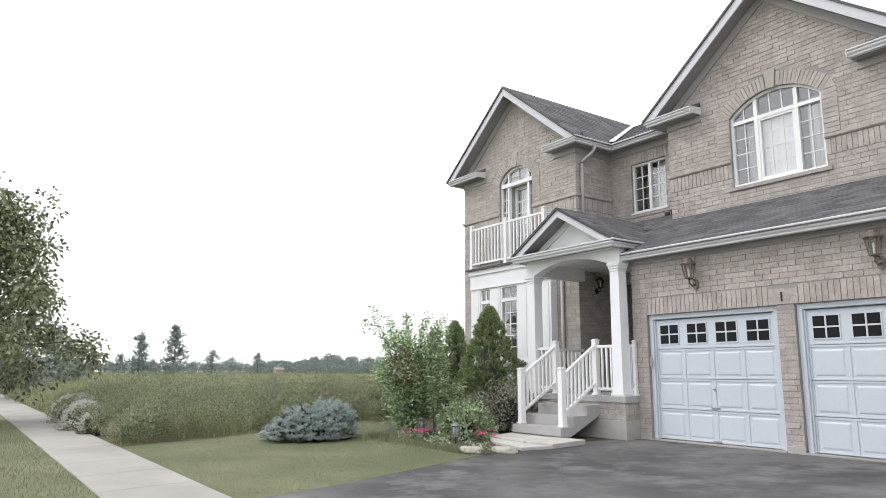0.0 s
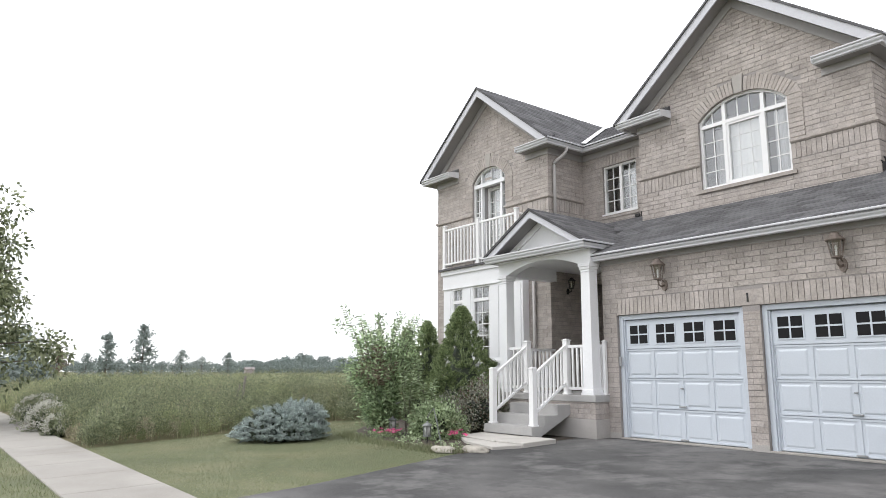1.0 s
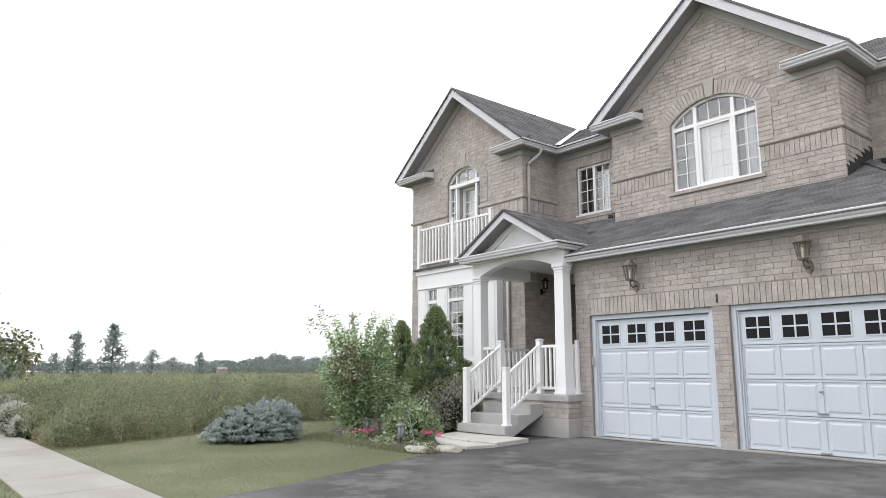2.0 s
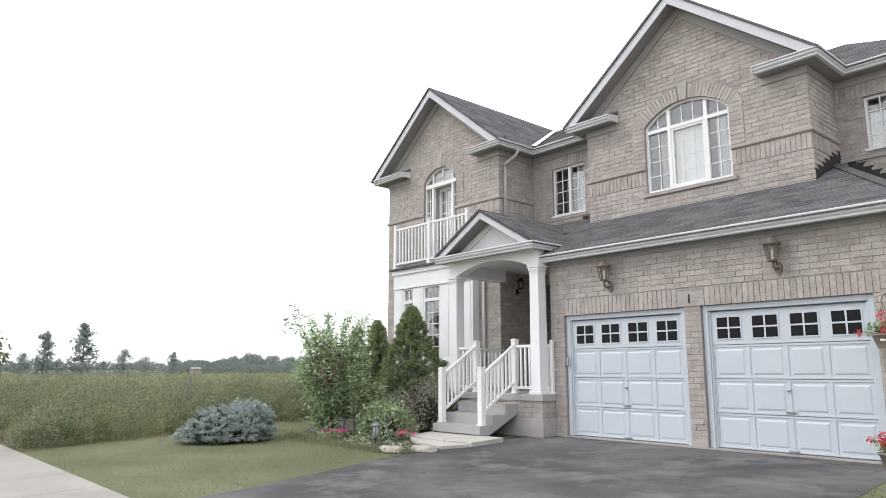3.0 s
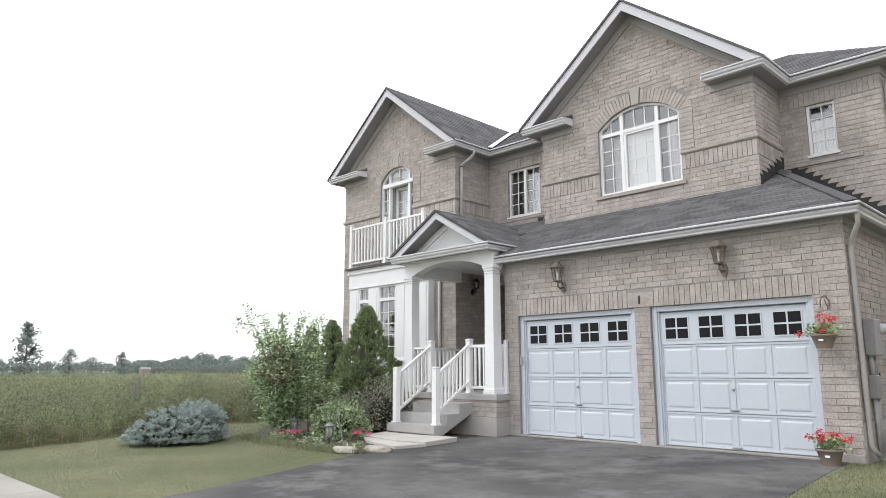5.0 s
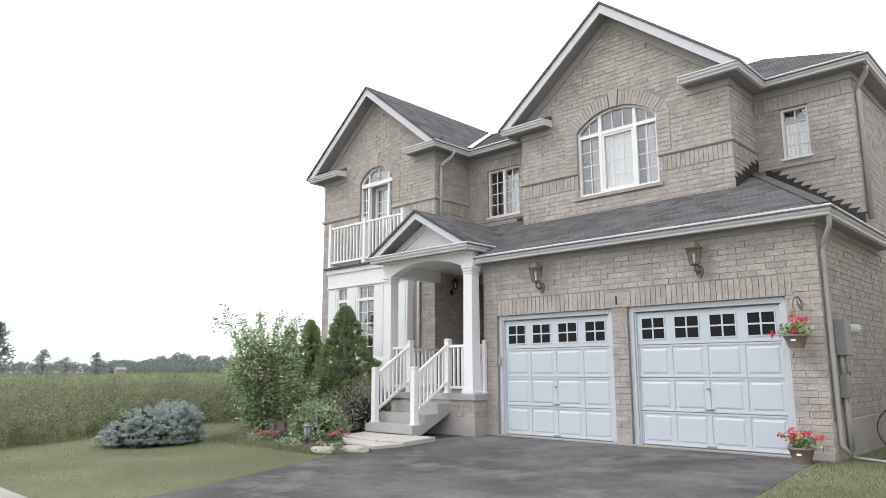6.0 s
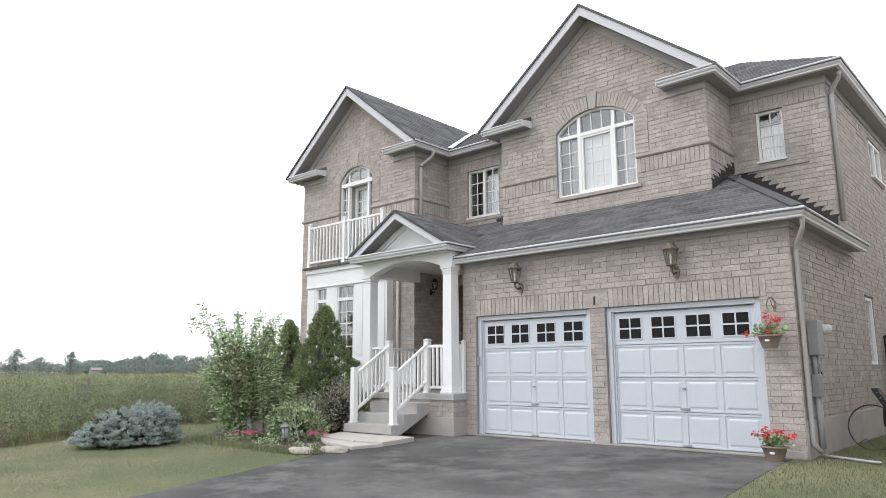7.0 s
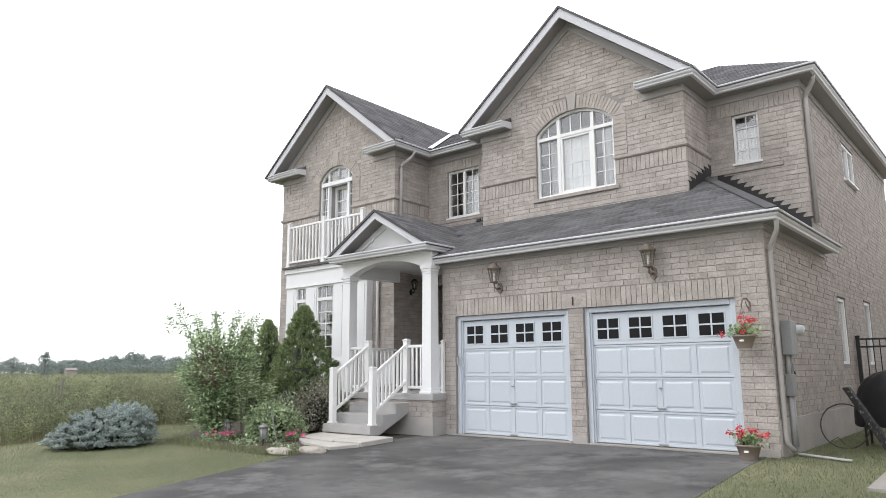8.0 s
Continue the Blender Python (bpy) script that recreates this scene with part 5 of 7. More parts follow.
PINK = leafy("pink_petal", (0.88, 0.27, 0.46), (0.82, 0.15, 0.34), 0.3)
REDP = leafy("red_petal", (0.76, 0.06, 0.075), (0.80, 0.15, 0.17), 0.15)
CREAM = leafy("cream_petal", (0.74, 0.73, 0.68), (0.58, 0.57, 0.50), 0.15)
WEED = leafy("weed_green", (0.240, 0.285, 0.148), (0.345, 0.358, 0.212), 0.35, 0.35)
WEED_DARK = leafy("weed_dark", (0.178, 0.215, 0.122), (0.290, 0.312, 0.192))
WEED_LIGHT = leafy("weed_light", (0.310, 0.362, 0.185), (0.435, 0.455, 0.272), 0.3, 0.5, 0.55)
STRAW = leafy("dry_grass", (0.33, 0.295, 0.205), (0.42, 0.385, 0.275), 0.3, 0.4)
# distance haze is mixed into this pale blue-green leaf colour
FAR_HAZED = leafy("hazed_far_foliage", (0.225, 0.275, 0.255), (0.315, 0.365, 0.350), 0.25)
LAWN_BLADE = leafy("lawn_blade", (0.188, 0.220, 0.116), (0.275, 0.288, 0.175), 0.14, 0.9, 0.5)
weathered(LAWN_BLADE, (0.33, 0.305, 0.195), 1.4, 0.50, 0.68, 0.6)
weathered(WEED, (0.40, 0.365, 0.255), 0.32, 0.52, 0.60, 0.5)
weathered(WEED_LIGHT, (0.190, 0.230, 0.120), 0.42, 0.50, 0.60, 0.5)
weathered(WEED_DARK, (0.33, 0.325, 0.225), 0.55, 0.56, 0.64, 0.6)
weathered(LAWN, (0.115, 0.138, 0.066), 1.3, 0.46, 0.66, 0.6)


def limbs(bm, base, n, height, spread, r, rngl, kinks=3):
    """Tapered stems from one foot; gives their points."""
    tips = []
    for i in range(n):
        a = 2 * math.pi * i / n + rngl.uniform(-0.4, 0.4)
        s = spread * rngl.uniform(0.35, 1.0)
        h = height * rngl.uniform(0.75, 1.05)
        pts = [Vector(base)]
        for k in range(1, kinks + 1):
            t = k / kinks
            pts.append(Vector(base) + Vector((math.cos(a) * s * t ** 1.3 + rngl.uniform(-0.05, 0.05) * height * 0.3, math.sin(a) * s * t ** 1.3 + rngl.uniform(-0.05, 0.05) * height * 0.3, h * t)))
        tube(bm, pts, r * rngl.uniform(0.6, 1.0), 6, 0.25)
        tips.append(pts)
    return tips


def along(pts, t):
    k = min(int(t * (len(pts) - 1)), len(pts) - 2)
    f = t * (len(pts) - 1) - k
    return pts[k].lerp(pts[k + 1], f)


# blue dwarf spruce: tiers of short shoots over a low mound
def spruce(c, rx, h):
    thing = empty("dwarf_spruce", c, "low mounded blue spruce on the lawn", "shrub")
    nb, ns = 560, 13
    a, e = nr.uniform(0, 2 * np.pi, nb), np.arcsin(np.clip((np.floor(nr.uniform(0, 7, nb)) + nr.normal(size=nb) * 0.36 + 0.35) / 7, 0.02, 1) ** 0.9)
    shell = (1 + 0.04 * np.sin(3 * a + 0.7) + 0.04 * np.sin(8 * a + 5 * e)) * nr.uniform(0.86, 1.03, nb)
    d = np.stack([np.cos(e) ** 1.15 * np.cos(a) * (0.86 + 0.14 * np.sin(e)), np.cos(e) ** 1.15 * np.sin(a) * (0.86 + 0.14 * np.sin(e)), np.sin(e)], 1)
    tall = 1 + 0.24 * np.cos(e) * (0.42 * np.cos(a) + 0.91 * np.sin(a))
    hub = np.array(c) + d * np.stack([rx * shell, rx * shell, h * shell * tall], 1) + np.array([0, 0, 0.06]) + np.sin(e)[:, None] * np.array([0.07, 0.15, 0])
    n = nb * ns
    out = unit(d * np.array([1, 1, 0.35]) + np.array([0, 0, 0.12]))
    across = unit(np.cross(out, np.array([0, 0, 1.0]) + 0 * out))
    f, g = nr.uniform(-1, 0.35, (nb, ns)), nr.normal(size=(nb, ns)) * 0.55
    tip = (hub[:, None] + out[:, None] * (f * 0.15)[..., None] + across[:, None] * (g * (0.35 - f) * 0.16)[..., None] + nr.normal(size=(nb, ns, 3)) * np.array([0.012, 0.012, 0.010])).reshape(-1, 3)
    way = unit(np.repeat(out, ns, 0) + np.repeat(across, ns, 0) * (g.ravel() * 0.9)[:, None] + nr.normal(size=(n, 3)) * 0.16)
    # each shoot carries needles in a brush
    k = 18
    t = np.tile(np.linspace(0, 1, k), n)
    L = np.repeat(nr.uniform(0.06, 0.11, n), k)
    root = np.repeat(tip, k, 0) - np.repeat(way, k, 0) * (L * (1 - t))[:, None]
    nd = unit(np.repeat(way, k, 0) * 0.9 + nr.normal(size=(n * k, 3)) * 0.75)
    leaf_mesh("foliage", root, nd, nr.uniform(0.025, 0.045, n * k), 0.011, BLUE, thing)
    bm = bmesh.new()
    limbs(bm, c, 9, h * 0.7, rx * 0.75, 0.03, random.Random(3))
    ob = part("stems", bm, BARK, thing)
    ob.matrix_parent_inverse = Matrix.Translation(thing.location).inverted()
    # blackish leaves inside the mound, painted shade for the gaps between shoots
    m = 1500
    a2, e2 = nr.uniform(0, 2 * np.pi, m), np.arcsin(nr.uniform(0, 1, m))
    r2 = nr.uniform(0.3, 0.8, m)
    q = np.array(c) + np.stack([np.cos(e2) * np.cos(a2) * rx * r2, np.cos(e2) * np.sin(a2) * rx * r2, np.sin(e2) * h * r2 + 0.04], 1)
    leaf_mesh("inner_foliage", q, nr.normal(size=(m, 3)), 0.15, 0.07, INNER_SHADE, thing)
    return thing


spruce((-4.78, -4.34, land(0, -4.34)), 1.04, 0.66)


def shoot_tree(c, height, spread, n_stems, leaves, size, mats, label, name="ornamental_tree", seed=2, patch=0.0):
    """Many upright whippy stems set with narrow leaves."""
    thing = empty(name, c, label, "tree")
    rl = random.Random(seed)
    bm = bmesh.new()
    tube(bm, [Vector(c) + Vector((0, 0, -0.02)), Vector(c) + Vector((0.03, 0.0, 0.2)), Vector(c) + Vector((0.0, 0.02, 0.36))], 0.065, 8, 0.8)
    foot = Vector(c) + Vector((0, 0, 0.30))
    stems = limbs(bm, foot, n_stems, height - 0.3, spread * 0.86, 0.022, rl, 4)
    stems += limbs(bm, foot, n_stems, (height - 0.3) * 0.58, spread * 1.05, 0.014, rl, 4)
    stems += limbs(bm, Vector(c) + Vector((0, 0, 0.12)), n_stems, (height - 0.3) * 0.34, spread * 0.42, 0.010, rl, 4)
    side = []
    for s in stems:
        for _ in range(5):
            t = rl.uniform(0.12, 0.9)
            p = along(s, t)
            w = Vector((rl.uniform(-1, 1), rl.uniform(-1, 1), rl.uniform(0.1, 1.0))).normalized() * rl.uniform(0.15, 0.42)
            q = [p, p + w * 0.5 + Vector((0, 0, 0.02)), p + w]
            tube(bm, q, 0.008, 4, 0.4)
            side.append(q)
    ob = part("trunk", bm, BARK, thing)
    ob.matrix_parent_inverse = Matrix.Translation(thing.location).inverted()
    pts, ways = [], []
    allst = stems * 2 + side
    for i in range(leaves):
        s = rl.choice(allst)
        t = rl.uniform(0.10, 1.0) ** 0.95
        p = along(s, min(t, 0.999))
        d = (s[-1] - s[0]).normalized()
        spreadl = 0.045 + 0.12 * (1.0 - t)
        pts.append(p + Vector((rl.gauss(0, spreadl), rl.gauss(0, spreadl), rl.gauss(0, spreadl))))
        ways.append(d * 0.7 + Vector((rl.gauss(0, 0.7), rl.gauss(0, 0.7), rl.gauss(-0.05, 0.5))))
    for s in stems[:n_stems]:
        d = (s[-1] - s[-2]).normalized()
        flat = d.cross(Vector((rl.uniform(-1, 1), rl.uniform(-1, 1), 0.1))).normalized()
        for i in range(22):
            for sgn in (-1, 1):
                pts.append(along(s, min(0.62 + 0.38 * i / 22, 0.999)) + d * (0.10 * i / 22))
                ways.append(d * 0.45 + flat * sgn + Vector((0, 0, 0.1)))
    leaves = len(pts)
    pts, ways = np.array([tuple(p) for p in pts]), np.array([tuple(w) for w in ways])
    pick = nr.random(leaves)
    far = np.linalg.norm(pts - np.array([c[0] + 0.35, c[1] - 0.35, c[2] + 1.35]), axis=1) < 0.42
    red = far & (pick < patch)
    for k, (mat, sel) in enumerate(((mats[0], ~red), (LEAF_RED, red))):
        if sel.any():
            m = int(sel.sum())
            leaf_mesh("crown", pts[sel], ways[sel], nr.uniform(0.7, 1.25, m) * size, nr.uniform(0.27, 0.38, m) * size, mat, thing, droop=0.15)
    return thing


shoot_tree((-3.92, -2.60, land(0, -2.60)), 2.42, 0.98, 18, 14500, 0.10, (LEAF_SHOOT,), "small leafy green garden tree with upright shoots in the bed", patch=0.4)


# tall spear-leaved perennials beside the tree
for px, py, ph in ((-3.28, -2.42, 1.35), (-3.02, -2.1, 1.2), (-3.45, -2.15, 1.6)):
    thing = empty("perennial", (px, py, land(0, py)), "tall light green perennial with narrow leaves in the bed", "plant", "tall perennials")
    rl = random.Random(int(px * -100))
    bm = bmesh.new()
    stalks = limbs(bm, (px, py, land(0, py) - 0.01), 7, ph, 0.24, 0.008, rl, 4)
    ob = part("stems", bm, BARK, thing)
    ob.matrix_parent_inverse = Matrix.Translation(thing.location).inverted()
    q, w = [], []
    for s in stalks:
        for i in range(46):
            q.append(tuple(along(s, min(0.25 + 0.75 * i / 46, 0.999))))
            w.append((math.cos(i * 2.4), math.sin(i * 2.4), 0.55))
    leaf_mesh("leaves", np.array(q), np.array(w) + nr.normal(size=(len(q), 3)) * 0.15, nr.uniform(0.10, 0.16, len(q)), 0.024, LEAF_LIGHT, thing, droop=0.3)


def thuja(c, height, radius, seed, n=5200):
    """A dense cone of upright scaly sprays."""
    thing = empty("cedar", c, "dense dark green conical cedar beside the house", "conifer", "conical cedars")
    n = n // 10
    t = nr.random(n) ** 1.35
    a = nr.uniform(0, 2 * np.pi, n)
    prof = np.interp(t, [0, 0.15, 0.37, 0.53, 0.66, 0.73, 0.88, 0.97, 1], [0.8, 0.95, 1, 0.86, 0.62, 0.46, 0.30, 0.13, 0.03]) * (1 + 0.10 * np.sin(3 * a + 7 * t + seed) + 0.08 * np.sin(7 * a - 19 * t))
    r = radius * prof * nr.uniform(0.80, 1.04, n)
    q = np.array(c) + np.stack([r * np.cos(a), r * np.sin(a), 0.06 + t * height * 0.95], 1)
    out = np.stack([np.cos(a), np.sin(a), 0.55 + 0.9 * t], 1)
    # each spray is a flat upright fan of scaly twigs
    k = 62
    fan = unit(np.cross(out, nr.normal(size=(n, 3)) * 0.5 + np.array([0, 0, 1.0])))
    g, f = nr.normal(size=(n, k)) * 0.5, nr.random((n, k))
    root = (q[:, None] + unit(out)[:, None] * ((f - 0.6) * 0.13)[..., None] + fan[:, None] * (g * (0.3 + 0.7 * (1 - f)) * 0.085)[..., None] + nr.normal(size=(n, k, 3)) * 0.012).reshape(-1, 3)
    w2 = np.repeat(unit(out), k, 0) + np.repeat(fan, k, 0) * (g.ravel() * 1.1)[:, None] + nr.normal(size=(n * k, 3)) * 0.3
    leaf_mesh("crown", root, w2, nr.uniform(0.035, 0.07, n * k), nr.uniform(0.013, 0.024, n * k), LEAF_DARK, thing)
    bm = bmesh.new()
    tube(bm, [Vector(c), Vector(c) + Vector((0, 0, height * 0.5)), Vector(c) + Vector((0, 0, height * 0.93))], 0.06, 7, 0.2)
    # solid core in the same dark colour, shade painted behind the sprays
    lathe(bm, (c[0], c[1], c[2] + 0.1), [(radius * 0.4, 0), (radius * 0.55, height * 0.2), (radius * 0.42, height * 0.45), (radius * 0.12, height * 0.68), (0.03, height * 0.9)], 9)
    ob = part("trunk", bm, INNER_SHADE, thing)
    ob.matrix_parent_inverse = Matrix.Translation(thing.location).inverted()
    return thing


thuja((-3.85, -0.56, 0.0), 2.62, 0.72, 1, 9000)
thuja((-5.72, -0.15, 0.0), 2.42, 0.58, 4, 6000)
thuja((-6.85, 0.0, 0.0), 2.28, 0.45, 6, 3600)


def bush(name, c, rx, h, n, size, mat, label, aspect=0.45, stems=8, second=None):
    """A rounded shrub of small leaves on thin stems."""
    thing = empty(name, c, label, "shrub")
    a, e = nr.uniform(0, 2 * np.pi, n), np.arcsin(nr.uniform(-0.15, 1, n))
    lump = (1 + 0.12 * np.sin(4 * a + c[0]) + 0.1 * np.sin(7 * a + 5 * e)) * nr.uniform(0.5, 1.05, n) ** 0.5
    q = np.array(c) + np.stack([np.cos(e) * np.cos(a) * rx * lump, np.cos(e) * np.sin(a) * rx * lump, h * 0.12 + np.maximum(np.sin(e), -0.1) * h * 0.88 * lump], 1)
    way = np.stack([np.cos(e) * np.cos(a), np.cos(e) * np.sin(a), np.sin(e) + 0.3], 1) + nr.normal(size=(n, 3)) * 0.6
    pick = nr.random(n) < 0.3
    for mt, sel in ((mat, ~pick if second else pick | True), (second, pick)):
        if mt is not None:
            m = int(sel.sum())
            leaf_mesh("foliage", q[sel], way[sel], nr.uniform(0.7, 1.3, m) * size, nr.uniform(0.7, 1.3, m) * size * aspect, mt, thing, droop=0.1)
    # core of near-black leaves, coloured as the shaded inside of the shrub
    m = 420
    u = unit(nr.normal(size=(m, 3))) * nr.uniform(0.2, 0.72, m)[:, None]
    core = np.array(c) + np.stack([u[:, 0] * rx, u[:, 1] * rx, h * 0.12 + np.abs(u[:, 2]) * h * 0.85], 1)
    leaf_mesh("inner_foliage", core, nr.normal(size=(m, 3)), 0.12, 0.06, INNER_SHADE, thing)
    bm = bmesh.new()
    limbs(bm, c, stems, h * 0.8, rx * 0.7, 0.012, random.Random(int(abs(c[0]) * 100)))
    ob = part("stems", bm, BARK, thing)
    ob.matrix_parent_inverse = Matrix.Translation(thing.location).inverted()
    return thing


bush("round_bush", (-2.62, -2.15, land(0, -2.15)), 0.50, 0.64, 3000, 0.066, LEAF_LIGHT, "rounded light green leafy bush in the flower bed", 0.7)
bush("shrub", (-2.75, -0.95, 0.0), 0.55, 0.98, 2700, 0.06, LEAF_BROWN, "grey-green and bronze shrub beside the porch steps", 0.5, second=LEAF_RED)
bush("shrub", (-3.25, -1.35, 0.0), 0.45, 0.72, 2600, 0.05, LEAF_BROWN, "dull bronze-green shrub in the bed", 0.5, second=LEAF)
bush("shrub", (-3.0, -0.45, 0.0), 0.5, 1.05, 2200, 0.06, LEAF, "green leafy shrub in front of the cedar", 0.5, second=LEAF_BROWN)

# bed of soil and edging tufts
bm = bmesh.new()
for poly in ([(-4.4, -3.0), (-1.2, -3.35), (-0.5, -3.3), (-0.6, -0.5), (-3.0, -0.5), (-6.9, -0.9)], [(-6.9, -0.9), (-3.0, -0.5), (-3.0, 1.0), (-7.2, 1.0)]):
    bm.faces.new([bm.verts.new((x, y, land(x, y) + 0.012)) for x, y in poly])
tagged(part("flower_bed", bm, SOIL), "dark soil flower bed along the house front", "flower bed", kind="structure")
m = 1500
ex = nr.uniform(0, 1, m)
ed = np.stack([-4.5 + 3.8 * ex, -3.05 - 0.35 * np.sin(ex * 3.0) + nr.normal(size=m) * 0.13, np.zeros(m)], 1)
ed[:, 2] = 0.03 * ed[:, 1]
tagged(blades("edge_grass", ed, nr.uniform(0.03, 0.12, m), 0.011, 0.9, LAWN_BLADE), "longer grass along the edge of the bed", "grass")

m = 1500
gx, gy = nr.uniform(-3.9, -0.75, m), nr.uniform(-3.25, -2.05, m)
ok = (0.5 + 0.5 * np.sin(gx * 5.1 + 2 * np.sin(gy * 4.0)) > nr.random(m)) & ((gx < -2.1) | (gy < -2.75))
gq = np.stack([gx[ok], gy[ok], 0.03 * gy[ok] + nr.uniform(0.015, 0.09, ok.sum())], 1)
tagged(leaf_mesh("ground_cover", gq, nr.normal(size=gq.shape) + np.array([0, 0, 0.4]), nr.uniform(0.04, 0.08, len(gq)), 0.024, LEAF_LIGHT, kind="stuff"), "low leafy ground cover in the flower bed", "plants")


m = 900
tx = nr.uniform(-1.6, -0.55, m)
tq = np.stack([tx, -3.42 + nr.normal(size=m) * 0.06 + 0.45 * np.clip(tx + 1.0, 0, 1), np.zeros(m)], 1)
tq[:, 2] = 0.03 * tq[:, 1]
tagged(blades("stone_edge_grass", tq, nr.uniform(0.03, 0.10, m), 0.010, 0.9, LAWN_BLADE), "grass growing round the edging stones", "grass")


def flowers(c, r, n, mat, label, h=0.16, name="flowers"):
    thing = empty(name, c, label, "flowers")
    q = np.array(c) + np.stack([nr.normal(size=n) * r * 0.55, nr.normal(size=n) * r * 0.55, nr.uniform(0.6, 1.0, n) * h], 1)
    k = 6
    a = np.tile(np.arange(k) * 2 * np.pi / k, n)
    leaf_mesh("petals", np.repeat(q, k, 0), np.stack([np.cos(a), np.sin(a) - 0.25, 0.35 + 0 * a], 1) + nr.normal(size=(n * k, 3)) * 0.2, 0.05, 0.042, mat, thing, kind="stuff")
    m = n * 9
    q2 = np.array(c) + np.stack([nr.normal(size=m) * r * 0.6, nr.normal(size=m) * r * 0.6, nr.uniform(0.02, 0.8, m) * h], 1)
    leaf_mesh("leaves", q2, nr.normal(size=(m, 3)) + np.array([0, 0, 0.5]), 0.05, 0.022, LEAF, thing)
    return thing


flowers((-3.30, -2.78, land(0, -2.6)), 0.24, 22, PINK, "pink bedding flowers at the foot of the tree")
flowers((-2.15, -2.12, land(0, -2.1)), 0.22, 22, PINK, "pink bedding flowers beside the stepping slab")

ROCK = material("field_stone", (0.42, 0.39, 0.34), 0.9, 0.25, 6, 40, 0.6, dirt=0.5)
# field stones at the bed's corner
for i, (x, y, a, b, h) in enumerate(((-0.90, -3.30, 0.25, 0.13, 0.085), (-0.56, -2.94, 0.27, 0.12, 0.085))):
    bm = bmesh.new()
    bmesh.ops.create_icosphere(bm, subdivisions=3, radius=1.0)
    for v in bm.verts:
        k = 1 + 0.2 * noise.noise(v.co * 1.3 + Vector((i * 5, 0, 0))) + 0.10 * noise.noise(v.co * 4.0)
        v.co = Vector((v.co.x * a * k, v.co.y * b * k * 1.3, min(max(v.co.z, -0.3), 0.72) * h * k))
    for v in bm.verts:
        v.co += Vector((x, y, land(x, y) + 0.03))
    tagged(part("stone", bm, ROCK, smooth=True), "pale flat field stone edging the bed", "stone", "edging stones")

# stepping slabs before the steps
pad = empty("garden_path", (-1.2, -2.0, land(0, -2.0)), "pale concrete stepping slabs before the porch steps", "path", kind="structure")
for poly, z in (([(-0.36, -1.30), (-1.15, -1.30), (-0.95, -2.15), (-0.32, -2.10)], 0.052), ([(-1.17, -1.30), (-2.25, -1.30), (-2.12, -1.98), (-0.98, -2.15)], 0.046), ([(-0.32, -2.13), (-0.95, -2.18), (-2.05, -2.03), (-1.5, -2.38), (-0.50, -2.62)], 0.028)):
    bm = bmesh.new()
    prism(bm, [(x, y, land(x, y) + z + 0.03) for x, y in poly], (0, 0, -0.10))
    bmesh.ops.bevel(bm, geom=list(bm.edges), offset=0.008, segments=1, affect="EDGES")
    ob = part("slab", bm, PATHSTONE, pad)
    ob.matrix_parent_inverse = Matrix.Translation(pad.location).inverted()


# garden lanterns on stakes
def garden_lantern(x, y, s, label, hook=None):
    z = land(x, y)
    thing = empty("garden_lantern", (x, y, z), label, "garden lamp", "garden lanterns")
    obs = []
    bm = bmesh.new()
    tube(bm, [(x, y, z), (x, y, z + 0.14 * s)], 0.012, 6)
    obs.append(part("stake", bm, BLACK, thing))
    bm = bmesh.new()
    lathe(bm, (x, y, z + 0.14 * s), [(0.05 * s, 0), (0.085 * s, 0.01), (0.085 * s, 0.03), (0.06 * s, 0.035)], 12)
    for k in range(4):
        a = math.pi / 4 + k * math.pi / 2
        tube(bm, [(x + 0.075 * s * math.cos(a), y + 0.075 * s * math.sin(a), z + 0.16 * s), (x + 0.075 * s * math.cos(a), y + 0.075 * s * math.sin(a), z + 0.36 * s)], 0.008, 5)
    obs.append(part("cage", bm, PEWTER, thing))
    bm = bmesh.new()
    lathe(bm, (x, y, z + 0.18 * s), [(0.06 * s, 0), (0.062 * s, 0.17 * s)], 12)
    obs.append(part("glass_cylinder", bm, CREAMGLASS, thing, smooth=True))
    bm = bmesh.new()
    lathe(bm, (x, y, z + 0.355 * s), [(0.10 * s, 0), (0.105 * s, 0.012), (0.06 * s, 0.05 * s), (0.03 * s, 0.06 * s), (0.025 * s, 0.08 * s), (0.008, 0.09 * s)], 14)
    obs.append(part("cap", bm, PEWTER, thing))
    if hook:
        bm = bmesh.new()
        tube(bm, [Vector((x, y, z)) + Vector(v) for v in hook], 0.011, 6)
        obs.append(part("hook", bm, PEWTER, thing))
    for ob in obs:
        ob.matrix_parent_inverse = Matrix.Translation(thing.location).inverted()


PEWTER = material("pewter", (0.25, 0.26, 0.255), 0.45, 0.15, 12, 60, 0.1, metal=0.5)
CREAMGLASS = material("frosted_glass", (0.42, 0.43, 0.41), 0.25, 0.06, 8, 40, 0.02)
garden_lantern(-1.96, -2.86, 0.88, "grey metal garden lantern hung from a bent stake", [(0.36, 0.05, -0.02), (0.22, 0.03, 0.45), (0.16, 0.02, 0.62), (0.05, 0.0, 0.52), (0.0, 0.0, 0.45)])
garden_lantern(-3.55, -2.55, 0.85, "grey metal garden lantern beside the tree", [(0.16, 0.22, -0.02), (0.15, 0.2, 0.7), (0.04, 0.05, 0.62)])

# ---- pots of red geraniums ----
TAUPE = material("taupe_plastic", (0.25, 0.20, 0.165), 0.55, 0.06, 4, 40, 0.05)


